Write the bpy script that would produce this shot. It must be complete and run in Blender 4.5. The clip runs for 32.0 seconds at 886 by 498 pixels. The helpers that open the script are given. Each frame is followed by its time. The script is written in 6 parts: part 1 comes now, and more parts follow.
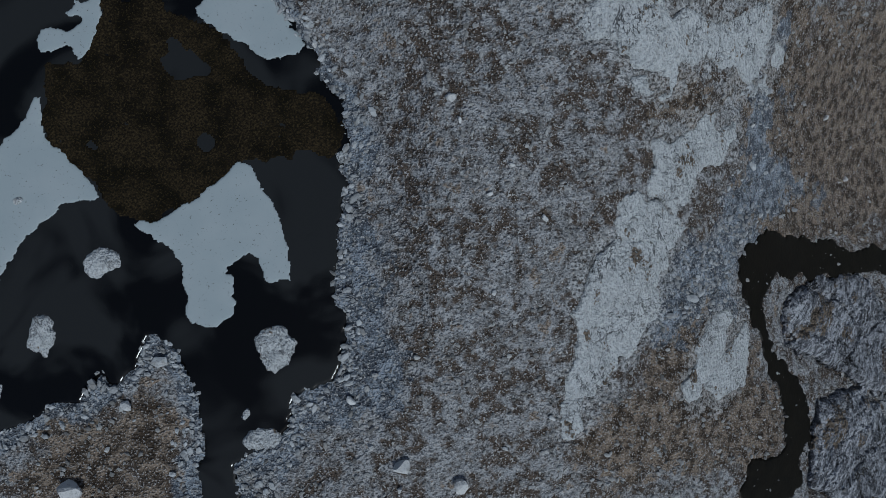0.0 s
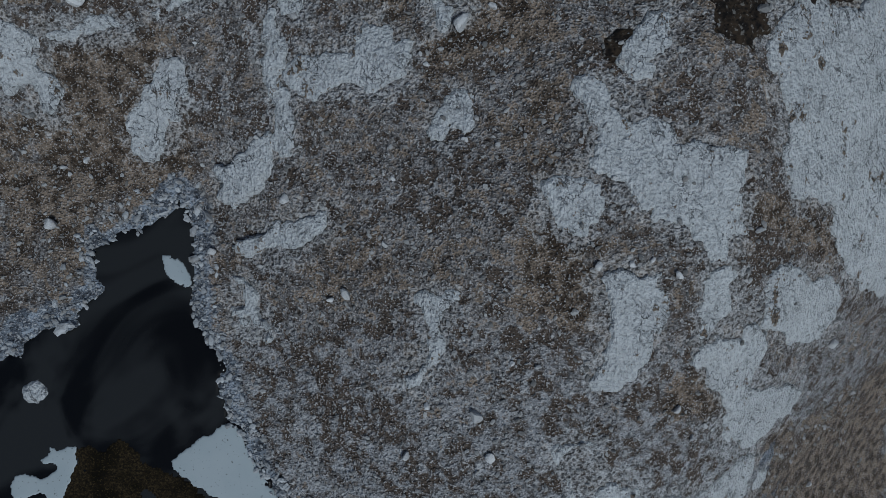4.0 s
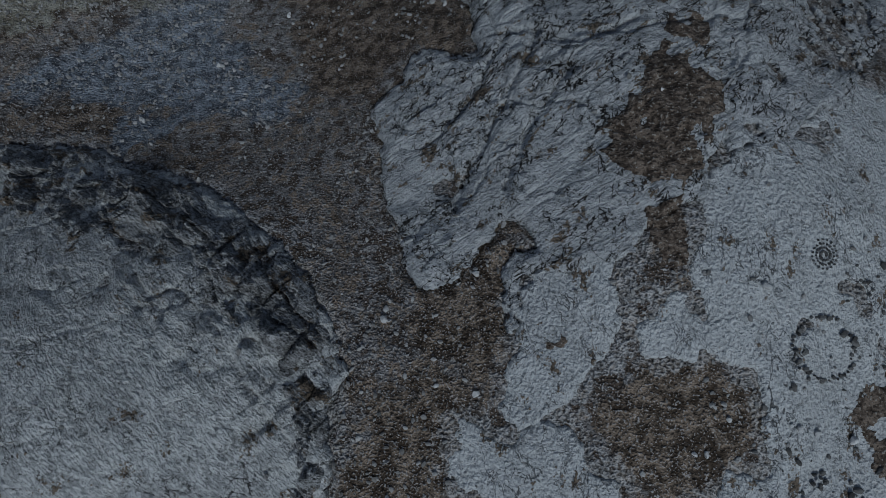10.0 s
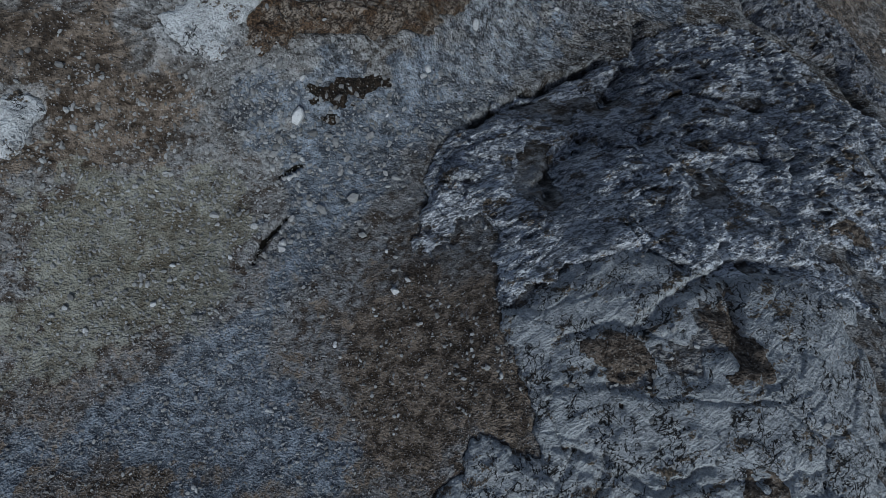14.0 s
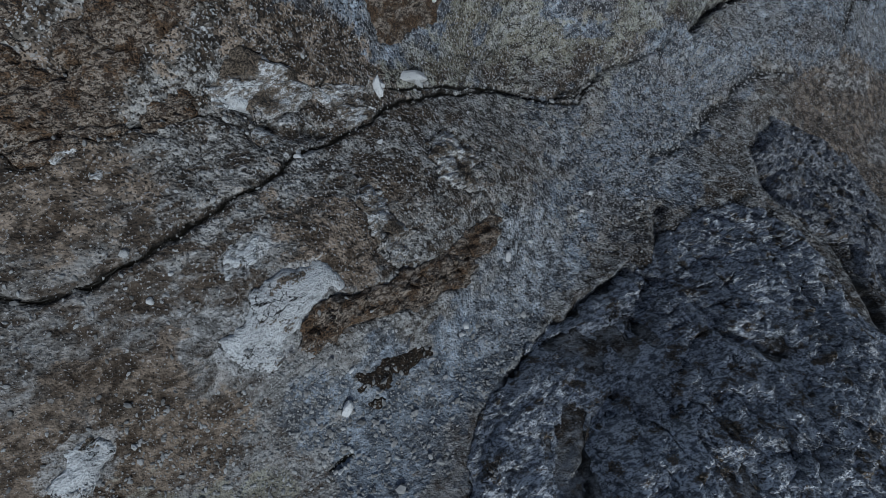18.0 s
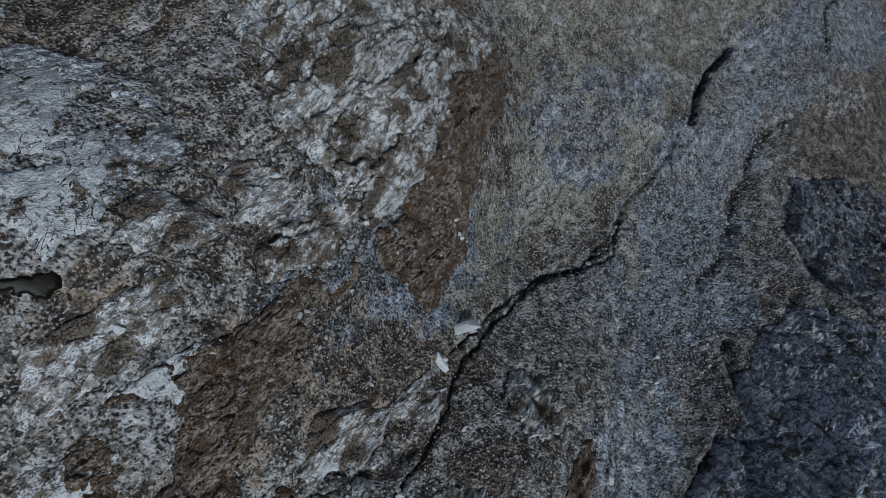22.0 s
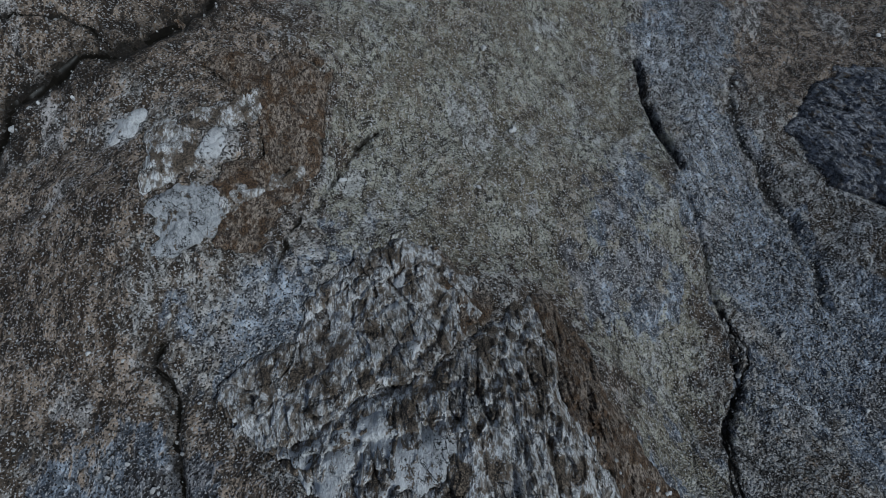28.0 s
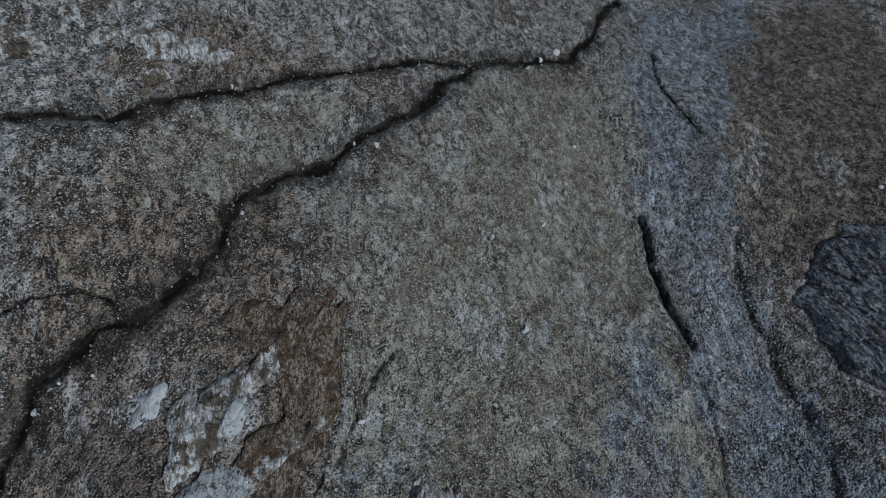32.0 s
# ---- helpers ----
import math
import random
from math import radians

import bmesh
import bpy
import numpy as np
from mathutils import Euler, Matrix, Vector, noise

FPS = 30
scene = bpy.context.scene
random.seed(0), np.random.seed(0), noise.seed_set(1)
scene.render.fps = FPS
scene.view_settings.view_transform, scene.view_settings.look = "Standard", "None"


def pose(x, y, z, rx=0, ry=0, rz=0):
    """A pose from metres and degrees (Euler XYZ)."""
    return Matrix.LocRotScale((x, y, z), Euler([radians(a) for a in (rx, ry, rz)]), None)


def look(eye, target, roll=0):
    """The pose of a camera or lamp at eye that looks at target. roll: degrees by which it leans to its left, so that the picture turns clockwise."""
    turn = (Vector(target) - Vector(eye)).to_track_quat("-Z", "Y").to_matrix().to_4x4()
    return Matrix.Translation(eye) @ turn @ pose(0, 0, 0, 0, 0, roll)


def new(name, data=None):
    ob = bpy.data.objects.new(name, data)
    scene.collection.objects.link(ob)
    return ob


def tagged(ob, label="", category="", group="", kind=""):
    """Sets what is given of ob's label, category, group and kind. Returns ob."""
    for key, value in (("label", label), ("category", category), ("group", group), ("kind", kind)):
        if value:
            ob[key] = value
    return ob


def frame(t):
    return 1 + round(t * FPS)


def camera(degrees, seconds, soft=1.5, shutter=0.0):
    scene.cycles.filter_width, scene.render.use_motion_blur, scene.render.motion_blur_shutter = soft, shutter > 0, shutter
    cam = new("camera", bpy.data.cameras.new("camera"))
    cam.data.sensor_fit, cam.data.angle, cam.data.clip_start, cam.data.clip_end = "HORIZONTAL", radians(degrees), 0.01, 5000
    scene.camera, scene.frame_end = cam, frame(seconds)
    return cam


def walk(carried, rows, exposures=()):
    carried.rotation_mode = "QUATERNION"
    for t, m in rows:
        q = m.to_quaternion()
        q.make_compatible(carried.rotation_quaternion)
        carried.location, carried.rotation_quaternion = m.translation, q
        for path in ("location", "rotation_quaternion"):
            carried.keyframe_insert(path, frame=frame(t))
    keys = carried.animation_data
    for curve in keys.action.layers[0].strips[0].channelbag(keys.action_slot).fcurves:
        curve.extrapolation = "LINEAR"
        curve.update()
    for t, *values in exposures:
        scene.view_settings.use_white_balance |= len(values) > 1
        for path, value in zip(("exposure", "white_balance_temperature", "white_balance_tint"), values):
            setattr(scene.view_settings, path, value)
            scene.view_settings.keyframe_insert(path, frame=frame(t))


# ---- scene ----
cam = camera(73.0, 32.0, soft=0.8)
PATH = [
    (0.0, pose(-0.00, 0.00, 40.00, -0.00, -0.05, -0.00)),
    (0.5, pose(0.44, 3.60, 40.16, 0.03, -0.04, -0.26)),
    (1.0, pose(0.80, 7.32, 40.20, 0.06, 0.00, -0.60)),
    (1.5, pose(1.12, 11.16, 40.20, 0.05, 0.03, -0.84)),
    (2.0, pose(1.32, 15.00, 40.20, 0.12, 0.07, -0.22)),
    (2.5, pose(1.36, 18.96, 40.16, 0.08, 0.03, 0.30)),
    (3.0, pose(1.32, 22.96, 40.04, 0.01, 0.00, 0.44)),
    (3.5, pose(1.16, 26.96, 39.80, 0.02, 0.01, 1.48)),
    (5.5, pose(-0.80, 42.72, 39.64, 0.16, -0.02, 7.33)),
    (6.0, pose(-1.56, 46.60, 39.56, 0.01, -0.02, 10.31)),
    (6.5, pose(-2.52, 50.32, 39.40, 0.08, -0.02, 12.98)),
    (7.0, pose(-3.60, 54.00, 39.36, 0.08, 0.00, 13.56)),
    (7.5, pose(-4.84, 57.68, 39.16, 0.02, 0.00, 13.78)),
    (8.0, pose(-6.16, 61.28, 39.08, 0.02, 0.02, 13.82)),
    (8.5, pose(-7.60, 64.88, 39.00, 0.00, -0.03, 13.86)),
    (9.0, pose(-9.08, 68.48, 38.84, 0.02, -0.04, 13.77)),
    (9.5, pose(-10.52, 72.08, 38.72, 0.04, 0.02, 13.73)),
    (10.0, pose(-12.00, 75.68, 38.68, 0.03, 0.04, 13.61)),
    (10.5, pose(-13.48, 79.28, 38.52, 0.03, 0.04, 13.46)),
    (11.0, pose(-14.96, 82.84, 38.36, 0.03, 0.01, 13.31)),
    (11.5, pose(-16.40, 86.32, 38.20, 0.04, 0.03, 13.19)),
    (12.0, pose(-17.84, 89.84, 38.16, 0.02, 0.00, 12.88)),
    (12.5, pose(-19.24, 93.36, 38.08, -0.03, -0.02, 12.61)),
    (13.0, pose(-20.52, 96.84, 38.00, -0.05, -0.03, 12.31)),
    (13.5, pose(-21.80, 100.24, 37.88, -0.02, -0.03, 12.04)),
    (14.0, pose(-23.00, 103.60, 37.84, 0.04, 0.02, 11.82)),
    (14.5, pose(-24.24, 107.00, 38.04, 0.05, 0.02, 11.54)),
    (16.5, pose(-29.68, 121.76, 41.68, 0.09, -0.19, 11.82)),
    (17.0, pose(-31.20, 125.52, 41.40, 0.12, -0.16, 11.77)),
    (17.5, pose(-32.76, 129.40, 41.04, 0.09, -0.15, 11.78)),
    (18.0, pose(-34.32, 133.40, 40.64, 0.08, -0.17, 11.71)),
    (18.5, pose(-35.84, 137.44, 40.40, 0.08, -0.12, 11.63)),
    (19.0, pose(-37.32, 141.76, 40.32, 0.03, -0.04, 11.64)),
    (19.5, pose(-38.76, 146.16, 40.24, -0.04, 0.05, 11.65)),
    (20.0, pose(-40.36, 150.56, 40.16, -0.09, 0.08, 10.39)),
    (20.5, pose(-41.88, 154.84, 40.12, -0.06, 0.06, 6.62)),
    (21.0, pose(-43.40, 159.24, 39.88, -0.09, 0.01, 1.86)),
    (21.5, pose(-44.64, 163.68, 39.72, -0.09, 0.04, -1.59)),
    (22.0, pose(-45.64, 168.12, 39.44, -0.08, 0.07, -4.18)),
    (22.5, pose(-46.44, 172.52, 39.12, -0.03, 0.08, -6.59)),
    (23.0, pose(-47.00, 177.04, 39.00, -0.02, 0.10, -8.81)),
    (23.5, pose(-47.24, 181.36, 38.96, 0.14, 0.14, -10.78)),
    (24.0, pose(-47.28, 185.88, 39.00, 0.14, 0.17, -12.84)),
    (24.5, pose(-47.32, 190.40, 38.92, 0.11, 0.06, -17.46)),
    (25.0, pose(-47.04, 194.96, 38.84, 0.00, -0.01, -24.91)),
    (25.5, pose(-46.40, 199.20, 38.84, -0.07, -0.02, -35.10)),
    (26.0, pose(-45.56, 203.24, 38.88, -0.07, -0.05, -44.30)),
    (26.5, pose(-44.04, 207.08, 38.88, -0.12, 0.01, -47.71)),
    (28.5, pose(-35.12, 221.32, 39.80, -0.02, 0.08, -49.17)),
    (29.0, pose(-32.16, 225.00, 40.04, -0.00, 0.02, -49.85)),
    (29.5, pose(-28.76, 228.72, 40.08, 0.02, -0.03, -50.36)),
    (30.0, pose(-25.12, 232.36, 40.20, 0.05, -0.08, -50.75)),
    (30.5, pose(-21.04, 235.96, 40.40, -0.01, -0.07, -51.06)),
    (31.0, pose(-16.80, 239.56, 40.44, -0.03, -0.05, -51.17)),
    (31.5, pose(-12.52, 243.08, 40.32, -0.03, -0.05, -51.23)),
    (32.0, pose(-8.08, 246.56, 40.24, -0.03, -0.03, -51.19)),
]
walk(cam, PATH, [(0, -0.38), (4, -0.42), (7, -0.8), (10, -0.72), (12, -0.28), (13, -0.2), (17, -0.12), (22, -0.14), (26, -0.14), (29, -0.2), (32, -0.2)])
# ---- light: an overcast sky, a little brighter to the south ----
world = bpy.data.worlds.new("world")
scene.world = world
world.use_nodes = True
sky = world.node_tree.nodes.new("ShaderNodeTexSky")
sky.sky_type, sky.sun_disc = "NISHITA", False
sky.sun_elevation, sky.sun_rotation = radians(58), radians(154)
backdrop_node = world.node_tree.nodes["Background"]
backdrop_node.inputs["Strength"].default_value = 0.07
world.node_tree.links.new(sky.outputs["Color"], backdrop_node.inputs["Color"])
sun = new("sun", bpy.data.lights.new("sun", "SUN"))
sun.data.energy, sun.data.angle, sun.data.color = 2.62, radians(10), (0.855, 0.975, 1.05)
sun.matrix_world = look((20, -42, 74), (0, 0, 0))


# ---- numbers over the plan: noise, ground heights, outlines ----
SHUFFLE = np.random.RandomState(17).permutation(4096).astype(np.int32)
SHUFFLED = np.random.RandomState(18).uniform(0, 1, 4096)


def lattice(i, j, seed):
    row = SHUFFLE[(i.astype(np.int32) + 131 * seed) & 4095]
    return SHUFFLED[(row + j.astype(np.int32) * 7) & 4095]


def wave(x, y, seed=0):
    """Smooth noise from 0 to 1 with cells one unit wide."""
    i, j = np.floor(x), np.floor(y)
    u, v = x - i, y - j
    u, v = u * u * (3 - 2 * u), v * v * (3 - 2 * v)
    i, j = i.astype(np.int32), j.astype(np.int32) * 7
    here, after = SHUFFLE[(i + 131 * seed) & 4095], SHUFFLE[(i + 1 + 131 * seed) & 4095]
    a = SHUFFLED[(here + j) & 4095]
    a = a + (SHUFFLED[(after + j) & 4095] - a) * u
    b = SHUFFLED[(here + j + 7) & 4095]
    b = b + (SHUFFLED[(after + j + 7) & 4095] - b) * u
    return a + (b - a) * v


def rough(x, y, size, octaves=4, seed=0):
    """Fractal noise from about -0.5 to 0.5; size is its largest cell in metres."""
    total, weight = 0.0, 0.5
    for n in range(octaves):
        turn = 0.6 + n
        p, q = x * math.cos(turn) - y * math.sin(turn), x * math.sin(turn) + y * math.cos(turn)
        total = total + (wave(p / size + 7.3 * n, q / size - 3.1 * n, seed + n) - 0.5) * weight * 2
        size, weight = size / 2.03, weight * 0.52
    return total * 0.5


def ridged(x, y, size, octaves=4, seed=0):
    total, weight = 0.0, 0.55
    for n in range(octaves):
        turn = 0.3 * n
        p, q = x * math.cos(turn) - y * math.sin(turn), x * math.sin(turn) + y * math.cos(turn)
        total = total + (1 - np.abs(2 * wave(p / size + 5.7 * n, q / size + 1.3 * n, seed + n) - 1)) * weight
        size, weight = size / 2.1, weight * 0.5
    return total


HILL = {}
HILL[-64] = (2.0, 2.1, 2.2, 2.2, 2.1, 1.6, 0.7, -0.9, -3.2, -5.9, -8.8, -11.4, -14.3, -17.6, -21.3, -25.1, -28.9, -32.3, -35.7)
HILL[-48] = (2.0, 2.0, 2.0, 1.8, 1.5, 1.1, 0.6, -0.4, -1.8, -4.0, -7.2, -10.9, -15.4, -20.3, -25.3, -29.9, -34.3, -38.4, -42.6)
HILL[-32] = (1.9, 1.9, 1.8, 1.5, 1.1, 0.6, 0.1, -0.2, -0.6, -1.9, -5.3, -10.7, -17.0, -23.4, -29.1, -34.4, -39.5, -44.6, -49.6)
HILL[-16] = (2.0, 1.9, 1.7, 1.4, 0.8, 0.0, -0.5, -0.5, -0.0, 1.2, -2.6, -11.6, -19.7, -26.7, -32.8, -38.6, -44.5, -50.7, -56.8)
HILL[0] = (2.2, 1.9, 1.6, 1.3, 0.7, -0.2, -1.2, -1.5, -0.4, 3.7, -0.1, -15.7, -23.7, -29.4, -35.5, -42.1, -49.2, -56.8, -64.4)
HILL[16] = (2.9, 2.1, 1.4, 1.0, 0.6, 0.0, -1.3, -2.7, -1.8, 2.2, 3.3, -12.5, -22.7, -29.3, -36.8, -45.0, -53.9, -63.2, -72.5)
HILL[32] = (4.2, 2.6, 1.1, 0.1, 0.0, 0.6, 0.5, -1.4, -1.3, 5.7, 9.4, -0.2, -14.4, -26.1, -36.9, -47.7, -58.6, -69.8, -81.0)
HILL[48] = (6.2, 3.5, 0.9, -1.1, -1.8, -0.3, 3.5, 7.1, 2.0, 5.4, 7.1, 2.0, -9.8, -23.4, -37.2, -50.6, -63.8, -76.7, -89.7)
HILL[64] = (8.6, 4.8, 1.3, -2.1, -4.8, -5.0, 0.7, 10.5, 2.4, 5.1, 6.7, 1.2, -9.8, -24.1, -39.3, -54.6, -69.4, -84.0, -98.4)
HILL[80] = (11.2, 6.5, 2.0, -2.5, -7.2, -13.1, -14.6, -11.6, -5.7, 9.0, 3.8, -2.6, -14.1, -28.5, -44.3, -60.3, -76.0, -91.5, -106.9)
HILL[96] = (13.7, 8.1, 2.6, -2.7, -7.6, -14.0, -21.4, -18.7, -7.9, 2.9, -2.5, -10.3, -22.5, -36.7, -52.2, -68.0, -83.8, -99.4, -115.0)
HILL[112] = (15.5, 9.3, 2.9, -3.5, -9.1, -13.2, -23.3, -31.2, -22.0, -13.2, -15.7, -23.0, -34.5, -48.2, -62.7, -77.6, -92.7, -107.8, -122.8)
HILL[128] = (15.9, 9.9, 3.3, -4.6, -13.5, -19.3, -17.6, -35.2, -52.6, -41.2, -30.5, -38.1, -49.6, -61.9, -75.1, -88.6, -102.4, -116.4, -130.5)
HILL[144] = (14.4, 9.2, 3.4, -4.1, -14.3, -25.1, -33.7, -36.2, -57.4, -62.2, -58.3, -58.8, -67.0, -77.6, -88.7, -100.4, -112.7, -125.4, -138.4)
HILL[160] = (11.0, 6.8, 2.3, -3.3, -10.9, -16.2, -48.2, -63.3, -66.3, -70.5, -76.5, -75.9, -84.3, -93.8, -102.3, -112.0, -123.0, -134.7, -146.5)
HILL[176] = (6.4, 2.4, -0.9, -2.1, -6.1, -21.6, -37.6, -68.7, -70.4, -83.9, -90.6, -93.2, -101.8, -108.6, -114.3, -122.4, -132.9, -144.0, -154.7)
HILL[192] = (1.1, -3.7, -8.6, -13.1, -23.1, -26.7, -19.5, -67.1, -71.0, -81.5, -91.1, -100.0, -108.0, -115.4, -123.8, -132.2, -142.8, -153.3, -163.3)
HILL[208] = (-4.6, -10.9, -18.0, -26.7, -31.3, -25.9, -44.1, -72.8, -75.2, -88.7, -103.1, -108.7, -111.4, -118.7, -132.5, -142.7, -152.5, -162.2, -171.7)
HILL[224] = (-10.6, -18.1, -26.2, -35.1, -39.6, -47.7, -55.2, -67.8, -77.4, -90.3, -103.7, -113.5, -118.0, -125.5, -139.1, -150.4, -160.4, -170.1, -179.7)
HILL[240] = (-16.5, -24.3, -31.9, -38.2, -40.2, -45.7, -60.4, -74.6, -80.6, -90.4, -100.5, -111.2, -121.9, -132.3, -144.0, -155.6, -166.4, -176.8, -187.1)
HILL[256] = (-21.5, -28.9, -35.9, -41.3, -43.6, -40.7, -50.6, -61.6, -77.9, -90.6, -100.6, -112.2, -124.5, -136.1, -147.9, -159.6, -171.2, -182.4, -193.6)
HILL[272] = (-25.1, -31.6, -37.9, -43.9, -50.4, -54.4, -57.9, -66.3, -82.0, -92.7, -103.3, -115.5, -126.6, -138.4, -150.5, -162.8, -175.1, -187.3, -199.4)
HILL[288] = (-27.1, -32.7, -38.1, -43.5, -48.9, -52.3, -53.5, -68.8, -83.1, -92.1, -103.7, -115.5, -127.3, -139.6, -152.5, -165.5, -178.4, -191.3, -204.3)
HILL[304] = (-27.6, -32.4, -37.1, -41.7, -45.8, -48.9, -52.1, -65.0, -78.7, -90.6, -103.1, -115.4, -127.9, -140.8, -154.1, -167.6, -181.2, -194.9, -208.7)
HILL[320] = (-26.8, -31.1, -35.3, -39.5, -43.5, -47.9, -53.8, -63.8, -76.1, -88.9, -101.9, -115.0, -128.2, -141.6, -155.5, -169.6, -183.9, -198.2, -212.7)
HILL[336] = (-25.3, -29.3, -33.3, -37.4, -41.9, -47.2, -54.2, -63.3, -74.6, -87.1, -100.5, -114.2, -128.1, -142.2, -156.7, -171.4, -186.4, -201.4, -216.4)
HILL[352] = (-23.2, -27.2, -31.2, -35.5, -40.5, -46.5, -53.8, -62.8, -73.5, -85.7, -99.1, -113.2, -127.8, -142.7, -157.9, -173.3, -188.8, -204.4, -220.1)
HILL[368] = (-20.9, -24.9, -29.1, -33.7, -39.3, -45.7, -53.3, -62.2, -72.5, -84.3, -97.7, -112.1, -127.4, -143.1, -159.0, -175.1, -191.2, -207.5, -223.7)
HILL_GRID, HILL_X, HILL_Y = 16.0, -144.0, -64.0
KNOTS = np.array([HILL[y] for y in sorted(HILL)])


def hill(x, y):
    """Height of the hillside: a smooth sheet over knots 16 m apart."""
    x, y = np.asarray(x, float), np.asarray(y, float)
    i, j = (x - HILL_X) / HILL_GRID, (y - HILL_Y) / HILL_GRID
    i, j = np.clip(i, 0, KNOTS.shape[1] - 1.001), np.clip(j, 0, KNOTS.shape[0] - 1.001)
    fi, fj = np.floor(i).astype(int), np.floor(j).astype(int)
    wide, high = blend(i - fi), blend(j - fj)
    cols = [np.clip(fi - 1 + p, 0, KNOTS.shape[1] - 1) for p in range(4)]
    total = 0.0
    for q in range(4):
        row = np.clip(fj - 1 + q, 0, KNOTS.shape[0] - 1)
        total = total + sum(KNOTS[row, cols[p]] * wide[p] for p in range(4)) * high[q]
    return total


def blend(u):
    uu = u * u
    uuu = uu * u
    return ((1 - u) * (1 - 2 * u + uu) / 6, (3 * uuu - 6 * uu + 4) / 6, (-3 * uuu + 3 * uu + 3 * u + 1) / 6, uuu / 6)


def inside(x, y, outline):
    """Signed distance in metres to an outline, positive inside it."""
    pts = np.asarray(outline, float)
    far, odd = np.full(np.shape(x), 1e9), np.zeros(np.shape(x), bool)
    for a, b in zip(pts, np.roll(pts, -1, 0)):
        d = b - a
        s = np.clip(((x - a[0]) * d[0] + (y - a[1]) * d[1]) / (d @ d + 1e-9), 0, 1)
        far = np.minimum(far, np.hypot(x - a[0] - s * d[0], y - a[1] - s * d[1]))
        if a[1] != b[1]:
            odd ^= ((a[1] > y) != (b[1] > y)) & (x < d[0] * (y - a[1]) / d[1] + a[0])
    return np.where(odd, far, -far)


def near_line(x, y, line):
    """Distance in metres to an open line."""
    pts, far = np.asarray(line, float), np.full(np.shape(x), 1e9)
    for a, b in zip(pts[:-1], pts[1:]):
        d = b - a
        s = np.clip(((x - a[0]) * d[0] + (y - a[1]) * d[1]) / (d @ d + 1e-9), 0, 1)
        far = np.minimum(far, np.hypot(x - a[0] - s * d[0], y - a[1] - s * d[1]))
    return far


# ---- materials ----
def tree(name, rough_value=0.9):
    m = bpy.data.materials.new(name)
    m.use_nodes = True
    t = m.node_tree
    bsdf = t.nodes["Principled BSDF"]
    bsdf.inputs["Roughness"].default_value = rough_value
    bsdf.inputs["Specular IOR Level"].default_value = 0.25
    place = t.nodes.new("ShaderNodeTexCoord").outputs["Object"]
    return m, t, bsdf, place


def turned(t, place, angle, scale):
    for key, value in (("Rotation", (0, 0, radians(angle))), ("Scale", scale)):
        n = t.nodes.new("ShaderNodeMapping")
        n.inputs[key].default_value = value
        t.links.new(place, n.inputs["Vector"])
        place = n.outputs["Vector"]
    return place


def noise_of(t, place, scale, detail=5.0, roughness=0.6, distortion=0.0):
    n = t.nodes.new("ShaderNodeTexNoise")
    for key, value in (("Scale", scale), ("Detail", detail), ("Roughness", roughness), ("Distortion", distortion)):
        n.inputs[key].default_value = value
    t.links.new(place, n.inputs["Vector"])
    return n.outputs["Fac"]


def cells_of(t, place, scale, feature="F1", out="Distance"):
    n = t.nodes.new("ShaderNodeTexVoronoi")
    n.feature = feature
    n.inputs["Scale"].default_value = scale
    t.links.new(place, n.inputs["Vector"])
    return n.outputs[out]


def steps_of(t, value, low, high, start=0.0, end=1.0):
    n = t.nodes.new("ShaderNodeMapRange")
    n.interpolation_type = "SMOOTHSTEP"
    for key, v in (("From Min", low), ("From Max", high), ("To Min", start), ("To Max", end)):
        n.inputs[key].default_value = v
    t.links.new(value, n.inputs["Value"])
    return n.outputs["Result"]


def sums(t, op, a, b):
    n = t.nodes.new("ShaderNodeMath")
    n.operation = op
    for socket, v in zip(n.inputs, (a, b)):
        if isinstance(v, (int, float)):
            socket.default_value = v
        else:
            t.links.new(v, socket)
    return n.outputs[0]


def mixed(t, fac, a, b):
    n = t.nodes.new("ShaderNodeMix")
    n.data_type = "RGBA"
    for socket, v in ((n.inputs[0], fac), (n.inputs[6], a), (n.inputs[7], b)):
        if isinstance(v, tuple):
            socket.default_value = (*v, 1)
        elif isinstance(v, (int, float)):
            socket.default_value = v
        else:
            t.links.new(v, socket)
    return n.outputs[2]


def scaled(t, colour, value):
    """A colour made darker or lighter by a value round one."""
    n = t.nodes.new("ShaderNodeMix")
    n.data_type, n.blend_type = "RGBA", "MULTIPLY"
    n.inputs[0].default_value = 1.0
    t.links.new(colour, n.inputs[6]), t.links.new(value, n.inputs[7])
    return n.outputs[2]


def relief(t, bsdf, height, distance, strength=1.0):
    n = t.nodes.new("ShaderNodeBump")
    n.inputs["Distance"].default_value, n.inputs["Strength"].default_value = distance, strength
    t.links.new(height, n.inputs["Height"])
    t.links.new(n.outputs["Normal"], bsdf.inputs["Normal"])


def warped(t, place, scale, amount):
    """Places pushed about by noise, so that what is laid on them is uneven."""
    n = t.nodes.new("ShaderNodeTexNoise")
    n.inputs["Scale"].default_value, n.inputs["Detail"].default_value = scale, 4
    t.links.new(place, n.inputs["Vector"])
    push = t.nodes.new("ShaderNodeVectorMath")
    push.operation = "MULTIPLY_ADD"
    push.inputs[1].default_value = (amount, amount, 0)
    t.links.new(n.outputs["Color"], push.inputs[0]), t.links.new(place, push.inputs[2])
    return push.outputs[0]


def painted(t, key):
    n = t.nodes.new("ShaderNodeAttribute")
    n.attribute_name = key
    return n


